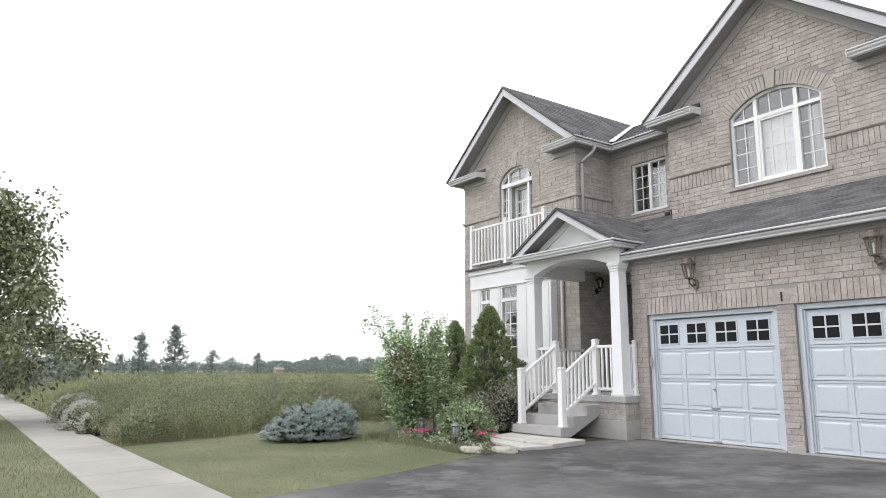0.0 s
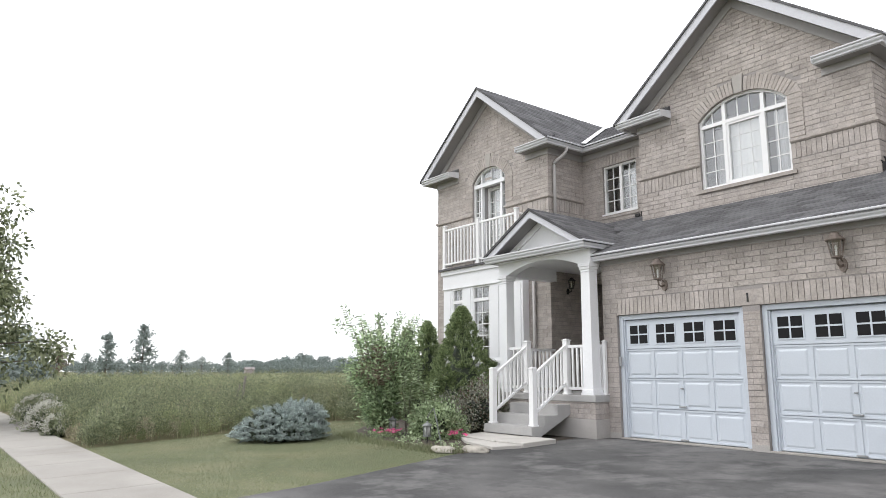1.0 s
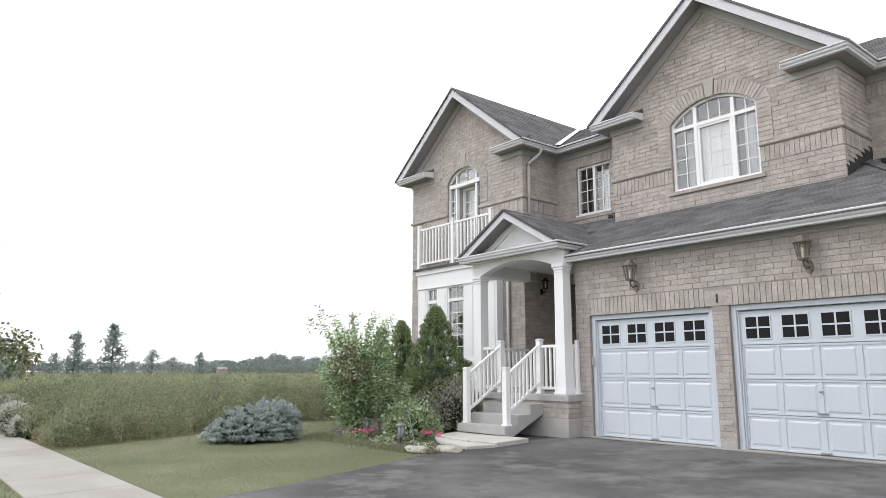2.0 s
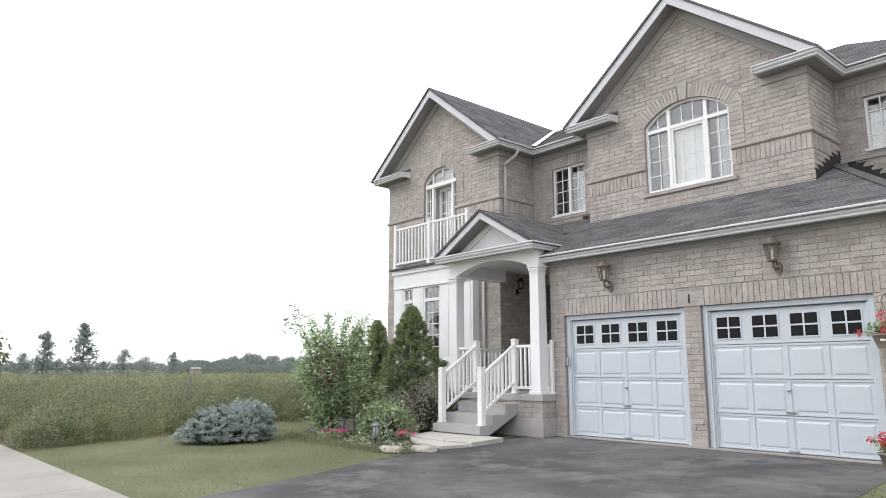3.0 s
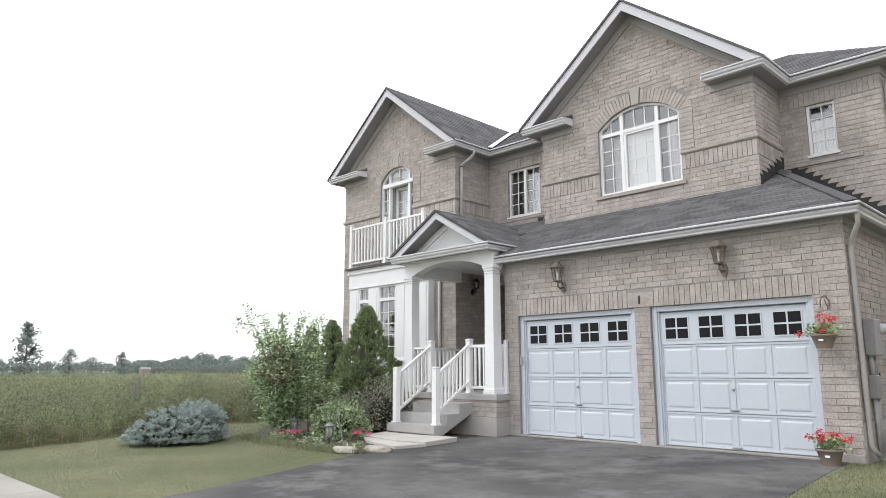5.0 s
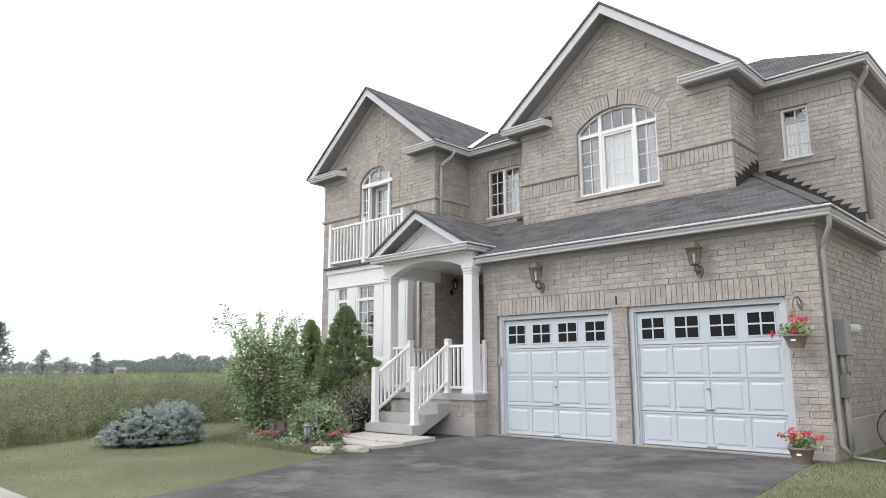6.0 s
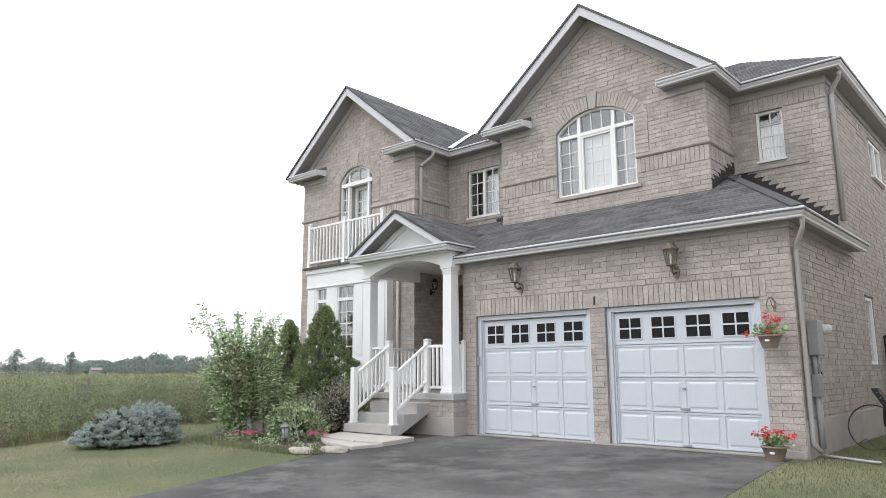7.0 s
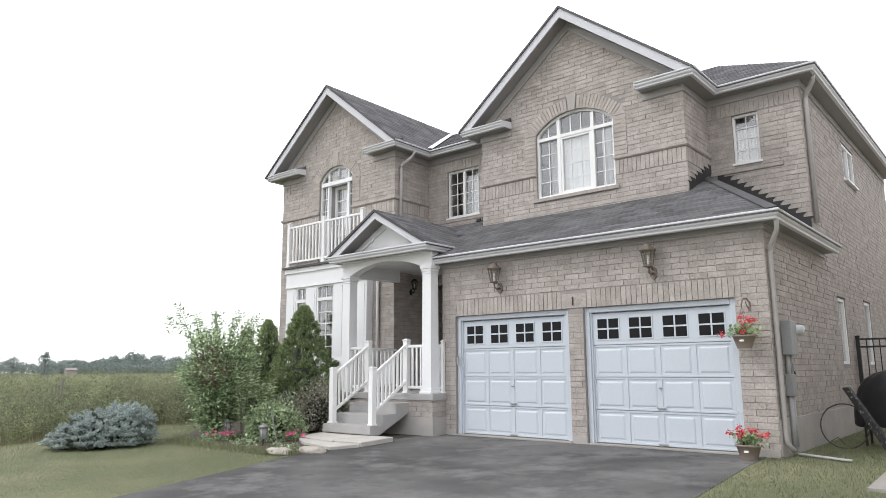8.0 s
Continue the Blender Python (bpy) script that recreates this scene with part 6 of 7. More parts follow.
def flower_pot(c, w, h, label, n=26, spread=0.2, name="flower_pot", droop=False):
    thing = empty(name, c, label, "flower pot")
    obs = []
    bm = bmesh.new()
    lathe(bm, c, [(w * 0.30, 0), (w * 0.31, 0.01), (w * 0.46, h * 0.86), (w * 0.5, h * 0.87), (w * 0.5, h), (w * 0.45, h), (w * 0.43, h * 0.9)], 20, 0.8)
    obs.append(part("pot", bm, TAUPE, thing, "tapered taupe plastic pot", True))
    bm = bmesh.new()
    lathe(bm, (c[0], c[1], c[2] + h * 0.86), [(w * 0.2, 0), (w * 0.43, 0.01)], 16, 0.8)
    obs.append(part("soil", bm, SOIL, thing))
    bm = bmesh.new()
    cuboid(bm, c[0] - 0.03, c[0] + 0.03, c[1] - w * 0.345, c[1] - w * 0.30, c[2] + h * 0.5, c[2] + h * 0.64, 0.003)
    obs.append(part("tag", bm, WHITE, thing, "small white sticker"))
    for ob in obs:
        ob.matrix_parent_inverse = Matrix.Translation(thing.location).inverted()
    m = 190
    base = np.array(c) + np.stack([nr.normal(size=m) * spread * 0.75, nr.normal(size=m) * spread * 0.5, h + nr.uniform(-0.04 if droop else 0.0, 0.13, m)], 1)
    leaf_mesh("leaves", base, nr.normal(size=(m, 3)) + np.array([0, 0, 0.4]), 0.055, 0.045, LEAF, thing)
    heads = np.array(c) + np.stack([nr.normal(size=n) * spread, nr.normal(size=n) * spread * 0.55 - 0.05, h + nr.uniform(-0.08 if droop else 0.06, 0.24, n)], 1)
    k = 26
    q = np.repeat(heads, k, 0) + nr.normal(size=(n * k, 3)) * 0.021
    leaf_mesh("petals", q, nr.normal(size=(n * k, 3)), 0.032, 0.028, REDP, thing, kind="stuff")
    bm = bmesh.new()
    for hd in heads:
        tube(bm, [Vector((c[0], c[1], c[2] + h * 0.8)).lerp(Vector(hd), 0.3), Vector(hd)], 0.003, 3)
    ob = part("stems", bm, LEAF, thing)
    ob.matrix_parent_inverse = Matrix.Translation(thing.location).inverted()
    return thing


flower_pot((5.30, -0.34, land(0, -0.34)), 0.34, 0.20, "taupe pot of red geraniums standing on the driveway", 10, 0.115)
hb = flower_pot((5.32, -0.24, 1.46), 0.32, 0.18, "hanging pot of red geraniums on an iron bracket", 9, 0.125, "hanging_pot", True)
bm = bmesh.new()
tube(bm, [(5.36, -0.01, 1.98), (5.36, -0.01, 2.12)], 0.012, 6)
tube(bm, [(5.36, -0.01, 2.10), (5.345, -0.10, 2.16), (5.33, -0.20, 2.14), (5.32, -0.25, 2.06), (5.32, -0.24, 2.02)], 0.01, 6)
tube(bm, [(5.36, -0.01, 2.0), (5.345, -0.09, 2.05), (5.34, -0.13, 2.12)], 0.007, 6)
for dx, dy in ((-0.13, 0), (0.13, 0), (0, 0.1)):
    tube(bm, [(5.32, -0.24, 2.03), (5.32 + dx, -0.24 + dy, 1.64)], 0.0025, 4)
ob = part("bracket", bm, material("bracket_iron", (0.24, 0.19, 0.16), 0.7, 0.2, 10, 60, 0.2), hb, "scrolled iron bracket")
ob.matrix_parent_inverse = Matrix.Translation(hb.location).inverted()

# unseen plain wall, added on the right to shade the side yard
bm = bmesh.new()
cuboid(bm, 10.9, 11.2, -4.0, 14.0, -0.3, 6.2)
tagged(part("wall_next_door", bm, BRICK), "unseen plain beige brick wall added to shade the side yard", "wall", kind="structure")

# ---- beside the house: path slab, spout, fence, covered grill, hoop, plank ----
strip("side_path", [(6.90, -1.84), (8.2, 9.0)], 0.035, WALKSTONE, "pale concrete path beside the house", "path")
bm = bmesh.new()
prism(bm, [(5.72, 0.36, 0.02), (5.72, 0.46, 0.02), (6.44, 0.06, 0.02), (6.44, -0.02, 0.02)], (0, 0, 0.022))
bmesh.ops.bevel(bm, geom=list(bm.edges), offset=0.006, segments=1, affect="EDGES")
tagged(part("drain_extension", bm, CONDUIT), "pale plastic downspout extension lying on the grass", "drain pipe")
fence = empty("fence", (5.7, 5.6, 0), "black iron picket fence and gate beside the house", "fence")
for x in (5.68, 6.75, 7.85):
    bm = bmesh.new()
    cuboid(bm, x - 0.035, x + 0.035, 5.565, 5.635, 0, 1.79, 0.004)
    cuboid(bm, x - 0.042, x + 0.042, 5.558, 5.642, 1.79, 1.82, 0.006)
    part("post", bm, BLACK, fence)
for x0, x1 in ((5.715, 6.715), (6.785, 7.815)):
    for z in (0.15, 1.58, 1.73):
        bm = bmesh.new()
        cuboid(bm, x0, x1, 5.585, 5.615, z, z + 0.035)
        part("rail", bm, BLACK, fence)
    for i in range(1, 9):
        x = x0 + (x1 - x0) * i / 9
        bm = bmesh.new()
        cuboid(bm, x - 0.009, x + 0.009, 5.591, 5.609, 0.05, 1.74)
        part("picket", bm, BLACK, fence)
for ob in fence.children:
    ob.matrix_parent_inverse = Matrix.Translation(fence.location).inverted()
# grill under a black cover
grill = empty("covered_grill", (6.65, 2.5, 0), "barbecue grill under a creased black cover", "grill")
bm = bmesh.new()
rings = []
for z, rx, ry in ((0.30, 0.56, 0.34), (0.33, 0.57, 0.35), (0.55, 0.55, 0.33), (0.78, 0.54, 0.32), (0.90, 0.50, 0.30), (1.02, 0.40, 0.26), (1.10, 0.27, 0.2), (1.14, 0.1, 0.08)):
    ring = []
    for k in range(40):
        a = 2 * math.pi * k / 40
        sq = 1 / max(abs(math.cos(a)) ** 1.0 * 0.35 + abs(math.sin(a)) * 0.35 + 0.62, 0.5)
        f = 1 + 0.03 * math.sin(7 * a + z * 9) + 0.025 * math.sin(13 * a - z * 5)
        ring.append(bm.verts.new((6.65 + rx * math.cos(a) * sq * f, 2.5 + ry * math.sin(a) * sq * f, z + 0.015 * math.sin(5 * a))))
    rings.append(ring)
for r, s in zip(rings, rings[1:]):
    for k in range(40):
        bm.faces.new((r[k], r[(k + 1) % 40], s[(k + 1) % 40], s[k]))
bm.faces.new(rings[-1])
obs = [part("cover", bm, material("black_cover", (0.018, 0.018, 0.02), 0.5, 0.25, 5, 40, 0.4), grill, smooth=True)]
for dx, dy in ((-0.42, -0.2), (0.42, -0.2), (-0.42, 0.2), (0.42, 0.2)):
    bm = bmesh.new()
    tube(bm, [(6.65 + dx, 2.5 + dy, 0.0), (6.65 + dx, 2.5 + dy, 0.4)], 0.02, 6)
    obs.append(part("leg", bm, BLACK, grill))
for ob in obs:
    ob.matrix_parent_inverse = Matrix.Translation(grill.location).inverted()
bm = bmesh.new()
prism(bm, [(6.10, 1.55, 0.90), (6.19, 1.52, 0.91), (6.75, 1.35, 0.0), (6.62, 1.38, 0.0)], (0.02, 0.09, 0))
bmesh.ops.bevel(bm, geom=list(bm.edges), offset=0.01, segments=1, affect="EDGES")
tagged(part("plank", bm, weathered(material("black_plank", (0.03, 0.03, 0.032), 0.6, 0.6, 12, 50, 0.4), (0.30, 0.29, 0.28), 17, 0.57, 0.62, 0.8)), "worn black plank leaning beside the grill", "plank")
bm = bmesh.new()
tube(bm, [(6.03 + 0.325 * math.cos(a), 1.86 + 0.05 * math.sin(a), 0.325 + 0.325 * math.sin(a)) for a in [i * math.pi / 20 for i in range(41)]], 0.011, 6)
tube(bm, [(5.82, 1.86, 0.09), (5.93, 1.85, 0.16), (6.02, 1.86, 0.05)], 0.006, 5)
tagged(part("metal_hoop", bm, material("rusty_iron", (0.09, 0.075, 0.065), 0.8, 0.3, 12, 60, 0.2)), "large thin rusty iron hoop leaning by the wall", "hoop")

# ---- lawn blades ----
def scatter(n, x0, x1, y0, y1, keep, z=0.0):
    x, y = nr.uniform(x0, x1, n), nr.uniform(y0, y1, n)
    ok = keep(x, y)
    x, y = x[ok], y[ok]
    return np.stack([x, y, 0.03 * np.minimum(y, 0) + z], 1)


edge_x = lambda y: np.interp(y, [-7.65, -5.9, -4.7, -3.0, -1.7, 1.0], [-6.1, -6.35, -6.7, -7.2, -7.5, -7.5])
drive_x = lambda y: np.interp(y, [-7.7, -7.2, -6.4, -5.25, -3.5, -2.7], [0.47, 0.47, 0.35, 0.02, -0.52, -0.66])
q = scatter(115000, -7.5, 0.5, -7.56, 0.5, lambda x, y: (x > edge_x(y) - 0.1) & (x < drive_x(y) + 0.02 * np.sin(y * 23)) & ~((x > -4.3 + (y + 3) * -1.1) & (y > -3.0)) & ((x < -0.6) | (y < -3.2)))
tagged(blades("lawn_grass", q, nr.uniform(0.006, 0.017, len(q)), 0.0065, 1.2, LAWN_BLADE), "short mown lawn grass", "grass")
q = scatter(36000, 5.5, 9.0, -4.5, 6.0, lambda x, y: ((x < 6.9) | (y < -1.86)) & ((y < 0) | (x > 5.65)) & (x > np.interp(y, [-4.5, -3, -0.8, 0], [5.64, 5.60, 5.44, 5.42])))
tagged(blades("side_grass", q, nr.uniform(0.015, 0.045, len(q)), 0.007, 1.0, LAWN_BLADE), "short grass beside the side wall", "grass")
q = scatter(17000, -16, 0.4, -10.4, -8.73, lambda x, y: x < 0.4)
tagged(blades("verge_grass", q, nr.uniform(0.02, 0.06, len(q)), 0.006, 0.9, LAWN_BLADE), "short grass of the verge", "grass")

# ---- the wild field ----
in_field = lambda x, y: (x < edge_x(np.clip(y, -7.65, 1.0)) - 0.05 + 0.18 * np.sin(y * 3.1) + 0.1 * np.sin(y * 7.7)) & (y > -7.55)
heightmap = lambda x, y: 0.78 + 0.17 * np.sin(x * 0.9 + 1.1 * np.sin(y * 0.7)) + 0.13 * np.sin(y * 1.3 + x * 0.4) + 0.10 * np.sin(y * 3.4 + 1.7 * np.sin(x * 2.1))


def field_band(n, x0, x1, y0, y1, w, hs, mat, name, label, ramp=True):
    q = scatter(n, x0, x1, y0, y1, in_field)
    h = heightmap(q[:, 0], q[:, 1]) * nr.uniform(0.6, 1.12, len(q)) * hs
    if ramp:
        dist = np.minimum(edge_x(np.clip(q[:, 1], -7.65, 1.0)) - q[:, 0], (q[:, 1] + 7.6) * 0.8 + 0.15)
        h = h * np.clip(0.35 + dist * 0.5, 0.3, 1.0)
    return tagged(blades(name, q, h, w, 0.35, mat), label, "grass")


field_band(5500, -19, -6, -7.6, 8, 0.007, 1.0, WEED, "tall_grass", "tall wild grass at the edge of the field")
field_band(3000, -19, -6, -7.6, 8, 0.006, 1.16, STRAW, "dry_grass", "dry seed stalks among the wild grass")
field_band(46000, -50, -18, -7.6, 32, 0.014, 0.92, WEED, "field_grass", "tall green meadow grass of the open field", False)
field_band(13000, -50, -18, -7.6, 32, 0.012, 1.0, STRAW, "field_straw", "dry stalks of the open field", False)
field_band(50000, -190, -48, -7.6, 120, 0.07, 0.92, WEED, "far_grass", "distant meadow grass", False)
field_band(9000, -190, -48, -7.6, 120, 0.06, 0.97, STRAW, "far_straw", "distant dry meadow stalks", False)


def weed_clumps(n, x0, x1, y0, y1, hmin, hmax, k, size, mat, name, label, near, turn=0.0, shift=0.0):
    """Leafy plants in patches, thickest along the mown edge."""
    q = scatter(n * 6, x0, x1, y0, y1, in_field)
    dist = np.minimum(edge_x(np.clip(q[:, 1], -7.65, 1.0)) - q[:, 0], (q[:, 1] + 7.6) * 1.2)
    patch = 0.5 + 0.5 * np.sin(q[:, 0] * 1.3 + 2.0 * np.sin(q[:, 1] * 0.9 + turn) + turn) * np.sin(q[:, 1] * 1.1 + 0.6 + 2 * turn)
    q = q[nr.random(len(q)) < np.clip(patch + shift, 0, 1) ** 1.2 * np.exp(-np.maximum(dist, 0) / near)][:n]
    dist = np.minimum(edge_x(np.clip(q[:, 1], -7.65, 1.0)) - q[:, 0], (q[:, 1] + 7.6) * 1.2)
    top = nr.uniform(hmin, hmax, len(q)) * np.clip(0.5 + 0.3 * dist, 0.42, 1.0)
    rad = top * nr.uniform(0.2, 0.38, len(q))
    m = len(q) * k
    u = unit(nr.normal(size=(m, 3))) * (nr.random(m) ** 0.4)[:, None]
    base = np.repeat(q, k, 0) + np.stack([u[:, 0] * np.repeat(rad, k), u[:, 1] * np.repeat(rad, k), (0.52 + u[:, 2] * 0.48) * np.repeat(top, k)], 1)
    return tagged(leaf_mesh(name, base, u + nr.normal(size=(m, 3)) * 0.6 + np.array([0, 0, 0.3]), nr.uniform(0.6, 1.3, m) * size, nr.uniform(0.3, 0.5, m) * size, mat, kind="stuff"), label, "weeds")


weed_clumps(1050, -18, -6.2, -7.5, 5, 0.6, 1.35, 205, 0.056, WEED_DARK, "leafy_weeds", "dark leafy weeds along the field's edge", 5.0, 0.0, 0.25)
weed_clumps(1000, -24, -6.2, -7.5, 9, 0.4, 1.1, 170, 0.050, WEED_LIGHT, "light_weeds", "light green leafy weeds along the field's edge", 12.0, 1.9)
weed_clumps(170, -15, -6.2, -7.5, 2, 0.4, 0.9, 220, 0.045, STRAW, "faded_weeds", "faded grey-brown weeds along the mown edge", 2.5, 3.1)
weed_clumps(500, -30, -8, -7.5, 12, 0.9, 1.35, 150, 0.06, WEED, "tall_weeds", "tall leafy weeds standing over the grass", 14.0, 0.8)
weed_clumps(1550, -60, -16, -7.5, 26, 0.55, 1.0, 80, 0.095, WEED_LIGHT, "meadow_weeds", "light green leafy plants across the meadow", 60.0)
weed_clumps(420, -70, -22, -7.5, 30, 0.8, 1.2, 80, 0.10, WEED_DARK, "meadow_thickets", "dark leafy thickets across the meadow", 60.0, 1.2)
weed_clumps(150, -24, -6.5, -7.5, 5, 0.5, 1.0, 30, 0.03, CREAM, "pale_seed_heads", "pale seed heads among the weeds", 10.0)


def white_bush(c, r, h, n):
    thing = bush("wild_flower_clump", c, r, h, 1300, 0.06, WEED_DARK, "clump of white wild flowers beside the pavement", 0.35)
    a, e = nr.uniform(0, 2 * np.pi, n), np.arcsin(nr.uniform(0.1, 1, n))
    q = np.array(c) + np.stack([np.cos(e) * np.cos(a) * r, np.cos(e) * np.sin(a) * r, 0.08 + np.sin(e) * h], 1)
    kk = 9
    leaf_mesh("blossom", np.repeat(q, kk, 0) + nr.normal(size=(n * kk, 3)) * 0.025, nr.normal(size=(n * kk, 3)), 0.035, 0.03, CREAM, thing)


white_bush((-10.7, -7.50, land(0, -7.5)), 0.50, 0.60, 300)
white_bush((-9.35, -7.50, land(0, -7.5)), 0.30, 0.38, 130)
white_bush((-13.5, -7.3, land(0, -7.3)), 0.7, 0.7, 130)

# weathered stakes in the field
stake = empty("wooden_stake", (-8.36, -3.72, land(0, -3.72)), "weathered grey wooden stakes standing in the tall weeds", "stake")
GREYWOOD = material("grey_wood", (0.24, 0.22, 0.20), 0.9, 0.2, 8, 50, 0.4)
for dx, dy, h, r in ((0, 0, 1.06, 0.04), (-0.08, -0.10, 0.86, 0.028)):
    bm = bmesh.new()
    tube(bm, [(-8.38 + dx, -3.76 + dy, -0.15), (-8.37 + dx, -3.74 + dy, 0.5), (-8.35 + dx, -3.69 + dy, h)], r, 6, 0.8)
    ob = part("pole", bm, GREYWOOD, stake)
    ob.matrix_parent_inverse = Matrix.Translation(stake.location).inverted()


# ---- trees farther off ----
def big_tree(c, height, crown_z, rx, rz, leaves, size, label, mat, name="tree", seed=1, boughs=14, taper=0.0):
    """Trunk, boughs and a crown of leafy clumps with gaps."""
    thing = empty(name, c, label, "tree")
    rl = random.Random(seed)
    bm = bmesh.new()
    top = Vector(c) + Vector((0.1, 0.05, height * 0.85))
    trunk = [Vector(c), Vector(c) + Vector((0.05, 0, height * 0.3)), top]
    tube(bm, trunk, height * 0.018, 8, 0.25)
    clumps = []
    for i in range(boughs):
        t = rl.uniform(0.18, 0.95)
        a = i * 2.4 + rl.uniform(-0.4, 0.4)
        zc = (t - 0.5) * 2
        r = rx * math.sqrt(max(0.08, 1 - zc * zc * 0.85)) * rl.uniform(0.75, 1.1) * (1 + taper * (0.45 - t))
        p0 = Vector(c) + Vector((0, 0, max(crown_z - rz, 0.2) + (2 * rz) * max(t - 0.22, 0.02)))
        p1 = Vector(c) + Vector((math.cos(a) * r, math.sin(a) * r, crown_z + zc * rz))
        mid = p0.lerp(p1, 0.5) + Vector((0, 0, 0.06 * height))
        tube(bm, [p0, mid, p1], height * 0.005, 5, 0.3)
        for _ in range(7):
            s = rl.uniform(0.3, 1.05)
            q = p0.lerp(p1, s) + Vector((rl.gauss(0, 0.1), rl.gauss(0, 0.1), rl.gauss(0, 0.08))) * rx
            clumps.append((q, rx * rl.uniform(0.10, 0.22)))
    ob = part("trunk", bm, BARK, thing)
    ob.matrix_parent_inverse = Matrix.Translation(thing.location).inverted()
    idx = nr.integers(0, len(clumps), leaves)
    cc = np.array([tuple(q) for q, _ in clumps])[idx]
    rr = np.array([r for _, r in clumps])[idx]
    d = unit(nr.normal(size=(leaves, 3))) * (nr.random(leaves) ** 0.45 * rr)[:, None]
    leaf_mesh("crown", cc + d, d + nr.normal(size=(leaves, 3)) * rx * 0.08 + np.array([0, 0, -0.02]), nr.uniform(0.7, 1.3, leaves) * size, nr.uniform(0.5, 0.75, leaves) * size, mat, thing, droop=0.2)
    return thing


big_tree((-14.6, -10.0, land(0, -10.0)), 7.3, 3.2, 3.05, 3.3, 23000, 0.145, "leafy street tree with a loose crown beside the pavement", LEAF_TREE, "street_tree", 8, 40, 0.9)


def conifer(c, h, r, label, mat=None, n=1500, seed=0):
    """An uneven young conifer in tiers."""
    thing = empty("conifer", c, label, "tree", "field conifers")
    rl = random.Random(seed)
    bm = bmesh.new()
    tube(bm, [Vector(c), Vector(c) + Vector((0.05, 0, h * 0.5)), Vector(c) + Vector((0, 0, h * 0.97))], h * 0.02, 6, 0.2)
    pts = []
    for i in range(120):
        t = 0.03 + 0.95 * i / 120
        a = rl.uniform(0, 6.28)
        if math.sin(t * 41 + seed * 1.7 + 0.8 * math.sin(a)) < -0.45:
            continue
        L = r * (0.35 + 0.75 * min(t / 0.2, 1.0)) * (1.04 - t) ** 0.62 * rl.uniform(0.45, 1.2)
        p0 = Vector(c) + Vector((0, 0, h * t))
        p1 = p0 + Vector((math.cos(a) * L, math.sin(a) * L, L * rl.uniform(-0.05, 0.45)))
        tube(bm, [p0, p1], h * 0.004, 3, 0.4)
        pts.append((p0, p1))
    ob = part("trunk", bm, BARK, thing)
    ob.matrix_parent_inverse = Matrix.Translation(thing.location).inverted()
    idx = nr.integers(0, len(pts), n)
    s = nr.uniform(0.25, 1.05, n)[:, None]
    a0, a1 = np.array([tuple(p) for p, _ in pts])[idx], np.array([tuple(p) for _, p in pts])[idx]
    base = a0 + (a1 - a0) * s + nr.normal(size=(n, 3)) * r * 0.085
    leaf_mesh("crown", base, (a1 - a0) + nr.normal(size=(n, 3)) * r * 0.7, h * 0.06, h * 0.028, mat or FAR_HAZED, thing)
    return thing


def far_at(way, dist):
    return (8.3 + way[0] * dist, -10.3 + way[1] * dist)


for i, (wx, wy, dist, h, r, red) in enumerate(((-0.9886, 0.1506, 70, 2.9, 1.1, True), (-0.9837, 0.1796, 85, 3.0, 1.3, False), (-0.9793, 0.2025, 80, 5.1, 1.25, False), (-0.9698, 0.2440, 80, 5.9, 1.6, False), (-0.9569, 0.2905, 85, 3.4, 1.9, False), (-0.9492, 0.3148, 95, 2.9, 2.0, False), (-0.9381, 0.3463, 95, 3.6, 1.1, False), (-0.9925, 0.122, 60, 3.4, 1.6, False), (-0.976, 0.2178, 105, 2.7, 1.6, False), (-0.9636, 0.2672, 110, 2.6, 1.5, False))):
    x, y = far_at((wx, wy), dist)
    conifer((x, y, 0.0), h, r, "young conifer standing alone in the meadow" if not red else "young conifer with browned needles in the meadow", LEAF_RED if red else None, 1500, i)

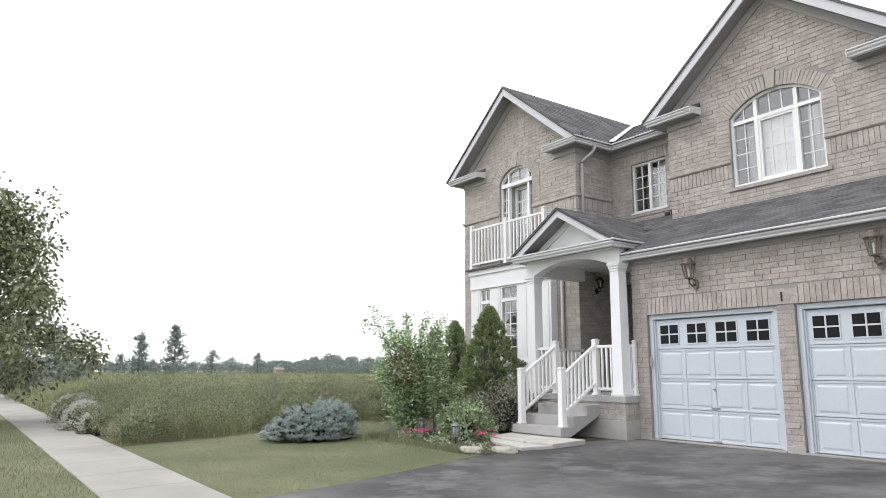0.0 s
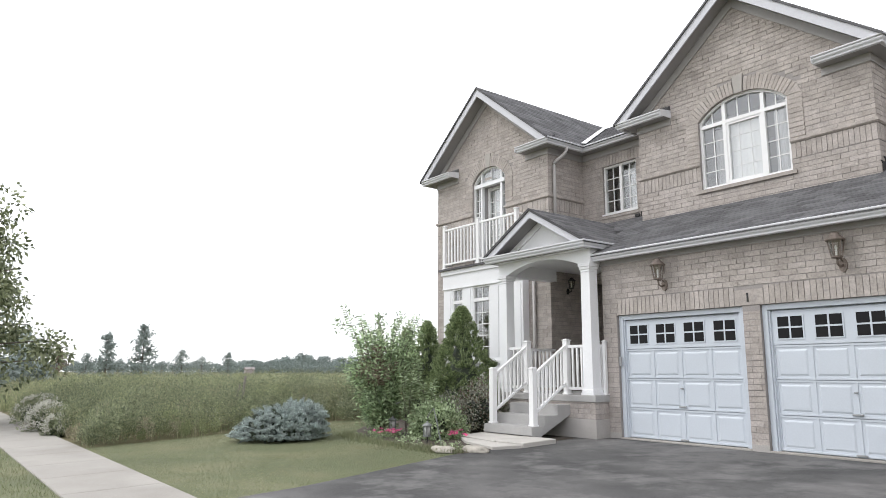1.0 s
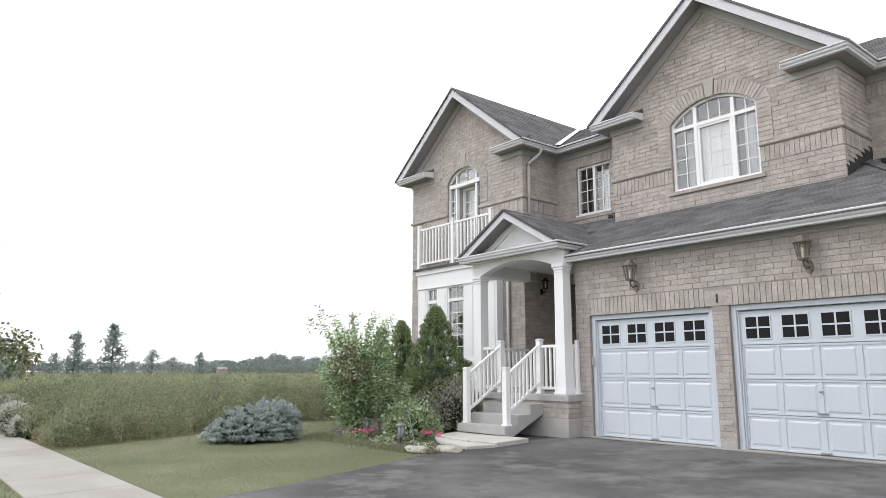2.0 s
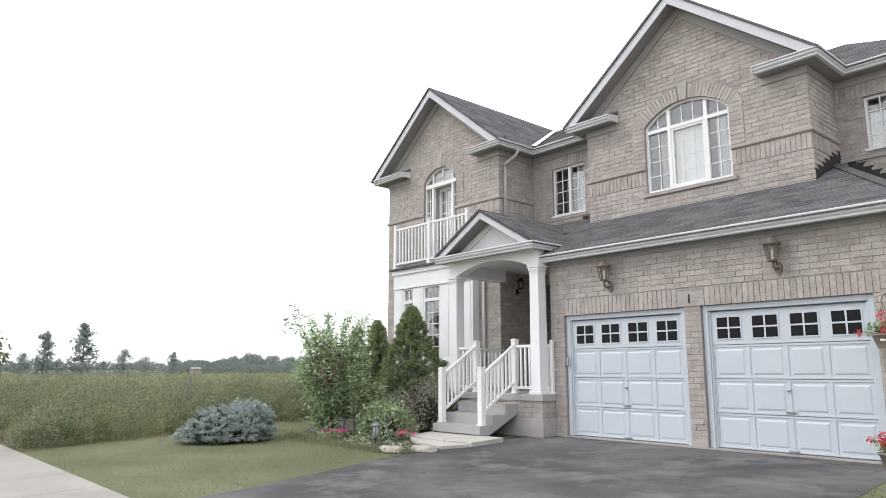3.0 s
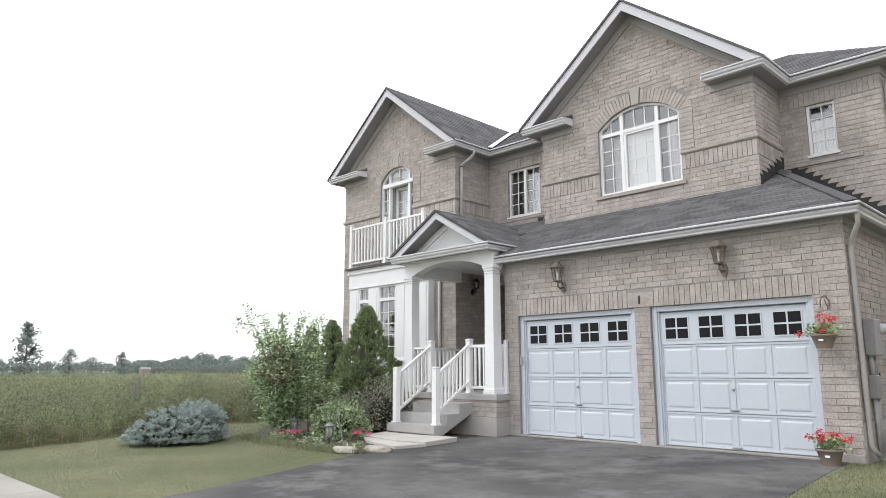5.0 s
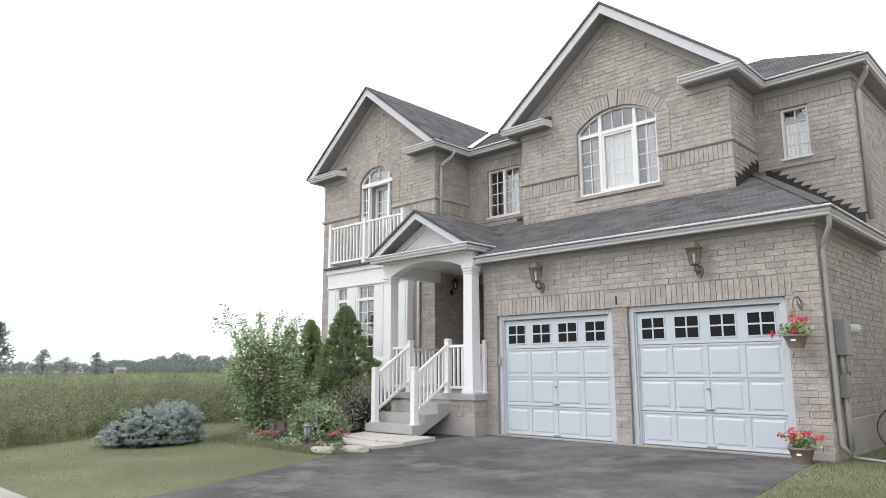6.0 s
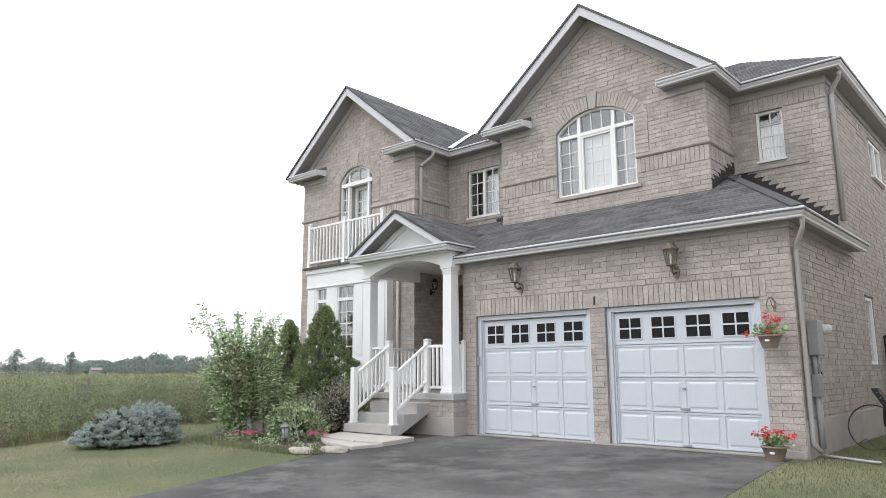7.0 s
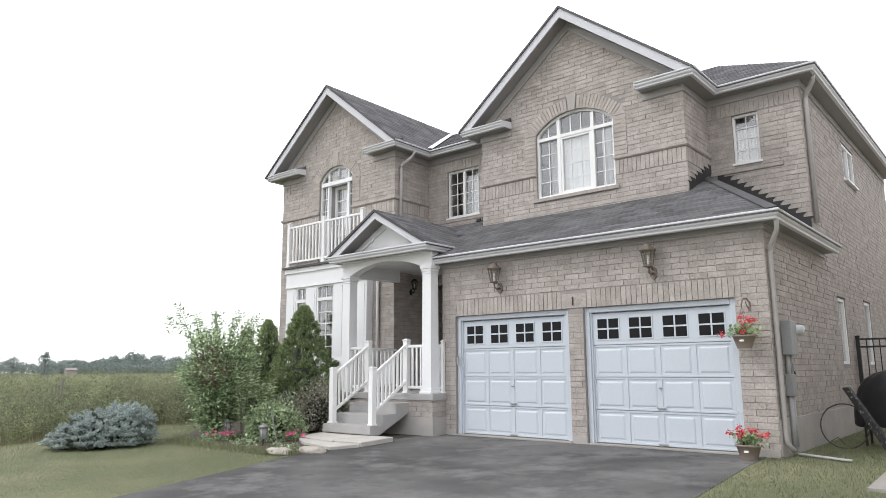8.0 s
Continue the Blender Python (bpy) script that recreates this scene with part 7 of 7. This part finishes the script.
# mixed thicket on the far left and the wooded horizon
for i, (ang, dist, h, rx) in enumerate(((176.6, 42, 4.2, 2.2), (175.2, 46, 3.6, 2.4), (173.9, 50, 3.0, 2.0), (178.5, 38, 4.8, 2.4))):
    x, y = 8.3 + dist * math.cos(radians(ang)), -10.3 + dist * math.sin(radians(ang))
    big_tree((x, y, 0.0), h, h * 0.52, rx, h * 0.42, 1500, 0.28, "low leafy tree at the field's edge", FAR_HAZED, "thicket_tree", 20 + i, 12)


def woods(a0, a1, dist, h, n, size, label, name):
    """A far belt of trees: many crowns of clumped leaves in one mesh."""
    crowns = []
    rl = random.Random(int(dist))
    a = a0
    while a < a1:
        d = dist * rl.uniform(0.9, 1.12)
        hh = h * rl.uniform(0.65, 1.1)
        crowns.append((8.3 + d * math.cos(radians(a)), -10.3 + d * math.sin(radians(a)), hh))
        a += math.degrees(h * 0.30 / dist) * rl.uniform(0.5, 1.2)
    c = np.array(crowns)[nr.integers(0, len(crowns), n)]
    u = unit(nr.normal(size=(n, 3))) * nr.uniform(0.55, 1.0, n)[:, None]
    q = np.stack([c[:, 0] + u[:, 0] * c[:, 2] * 0.36, c[:, 1] + u[:, 1] * c[:, 2] * 0.36, c[:, 2] * (0.53 + u[:, 2] * 0.47)], 1)
    return tagged(leaf_mesh(name, q, nr.normal(size=(n, 3)), size, size * 0.7, FAR_HAZED, kind="stuff"), label, "woods")


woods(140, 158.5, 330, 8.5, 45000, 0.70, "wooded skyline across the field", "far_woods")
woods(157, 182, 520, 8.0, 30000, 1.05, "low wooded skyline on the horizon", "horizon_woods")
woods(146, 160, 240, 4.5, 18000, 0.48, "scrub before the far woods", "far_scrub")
x, y = far_at((-0.928, 0.3726), 210)
barn = empty("far_house", (x, y, 0), "far house with a brown roof beyond the field", "house")
bm = bmesh.new()
cuboid(bm, x - 0.85, x + 0.85, y - 1.2, y + 1.2, 0, 1.9)
obs = [part("wall", bm, material("far_brick", (0.34, 0.30, 0.30), 0.9, 0.1, 2, 20, 0), barn)]
bm = bmesh.new()
prism(bm, [(x - 1.1, y - 1.4, 1.8), (x + 1.1, y - 1.4, 1.8), (x, y - 1.4, 2.4)], (0, 2.8, 0))
obs.append(part("roof", bm, material("far_roof", (0.32, 0.28, 0.275), 0.9, 0.1, 2, 20, 0), barn))
for ob in obs:
    ob.matrix_parent_inverse = Matrix.Translation(barn.location).inverted()
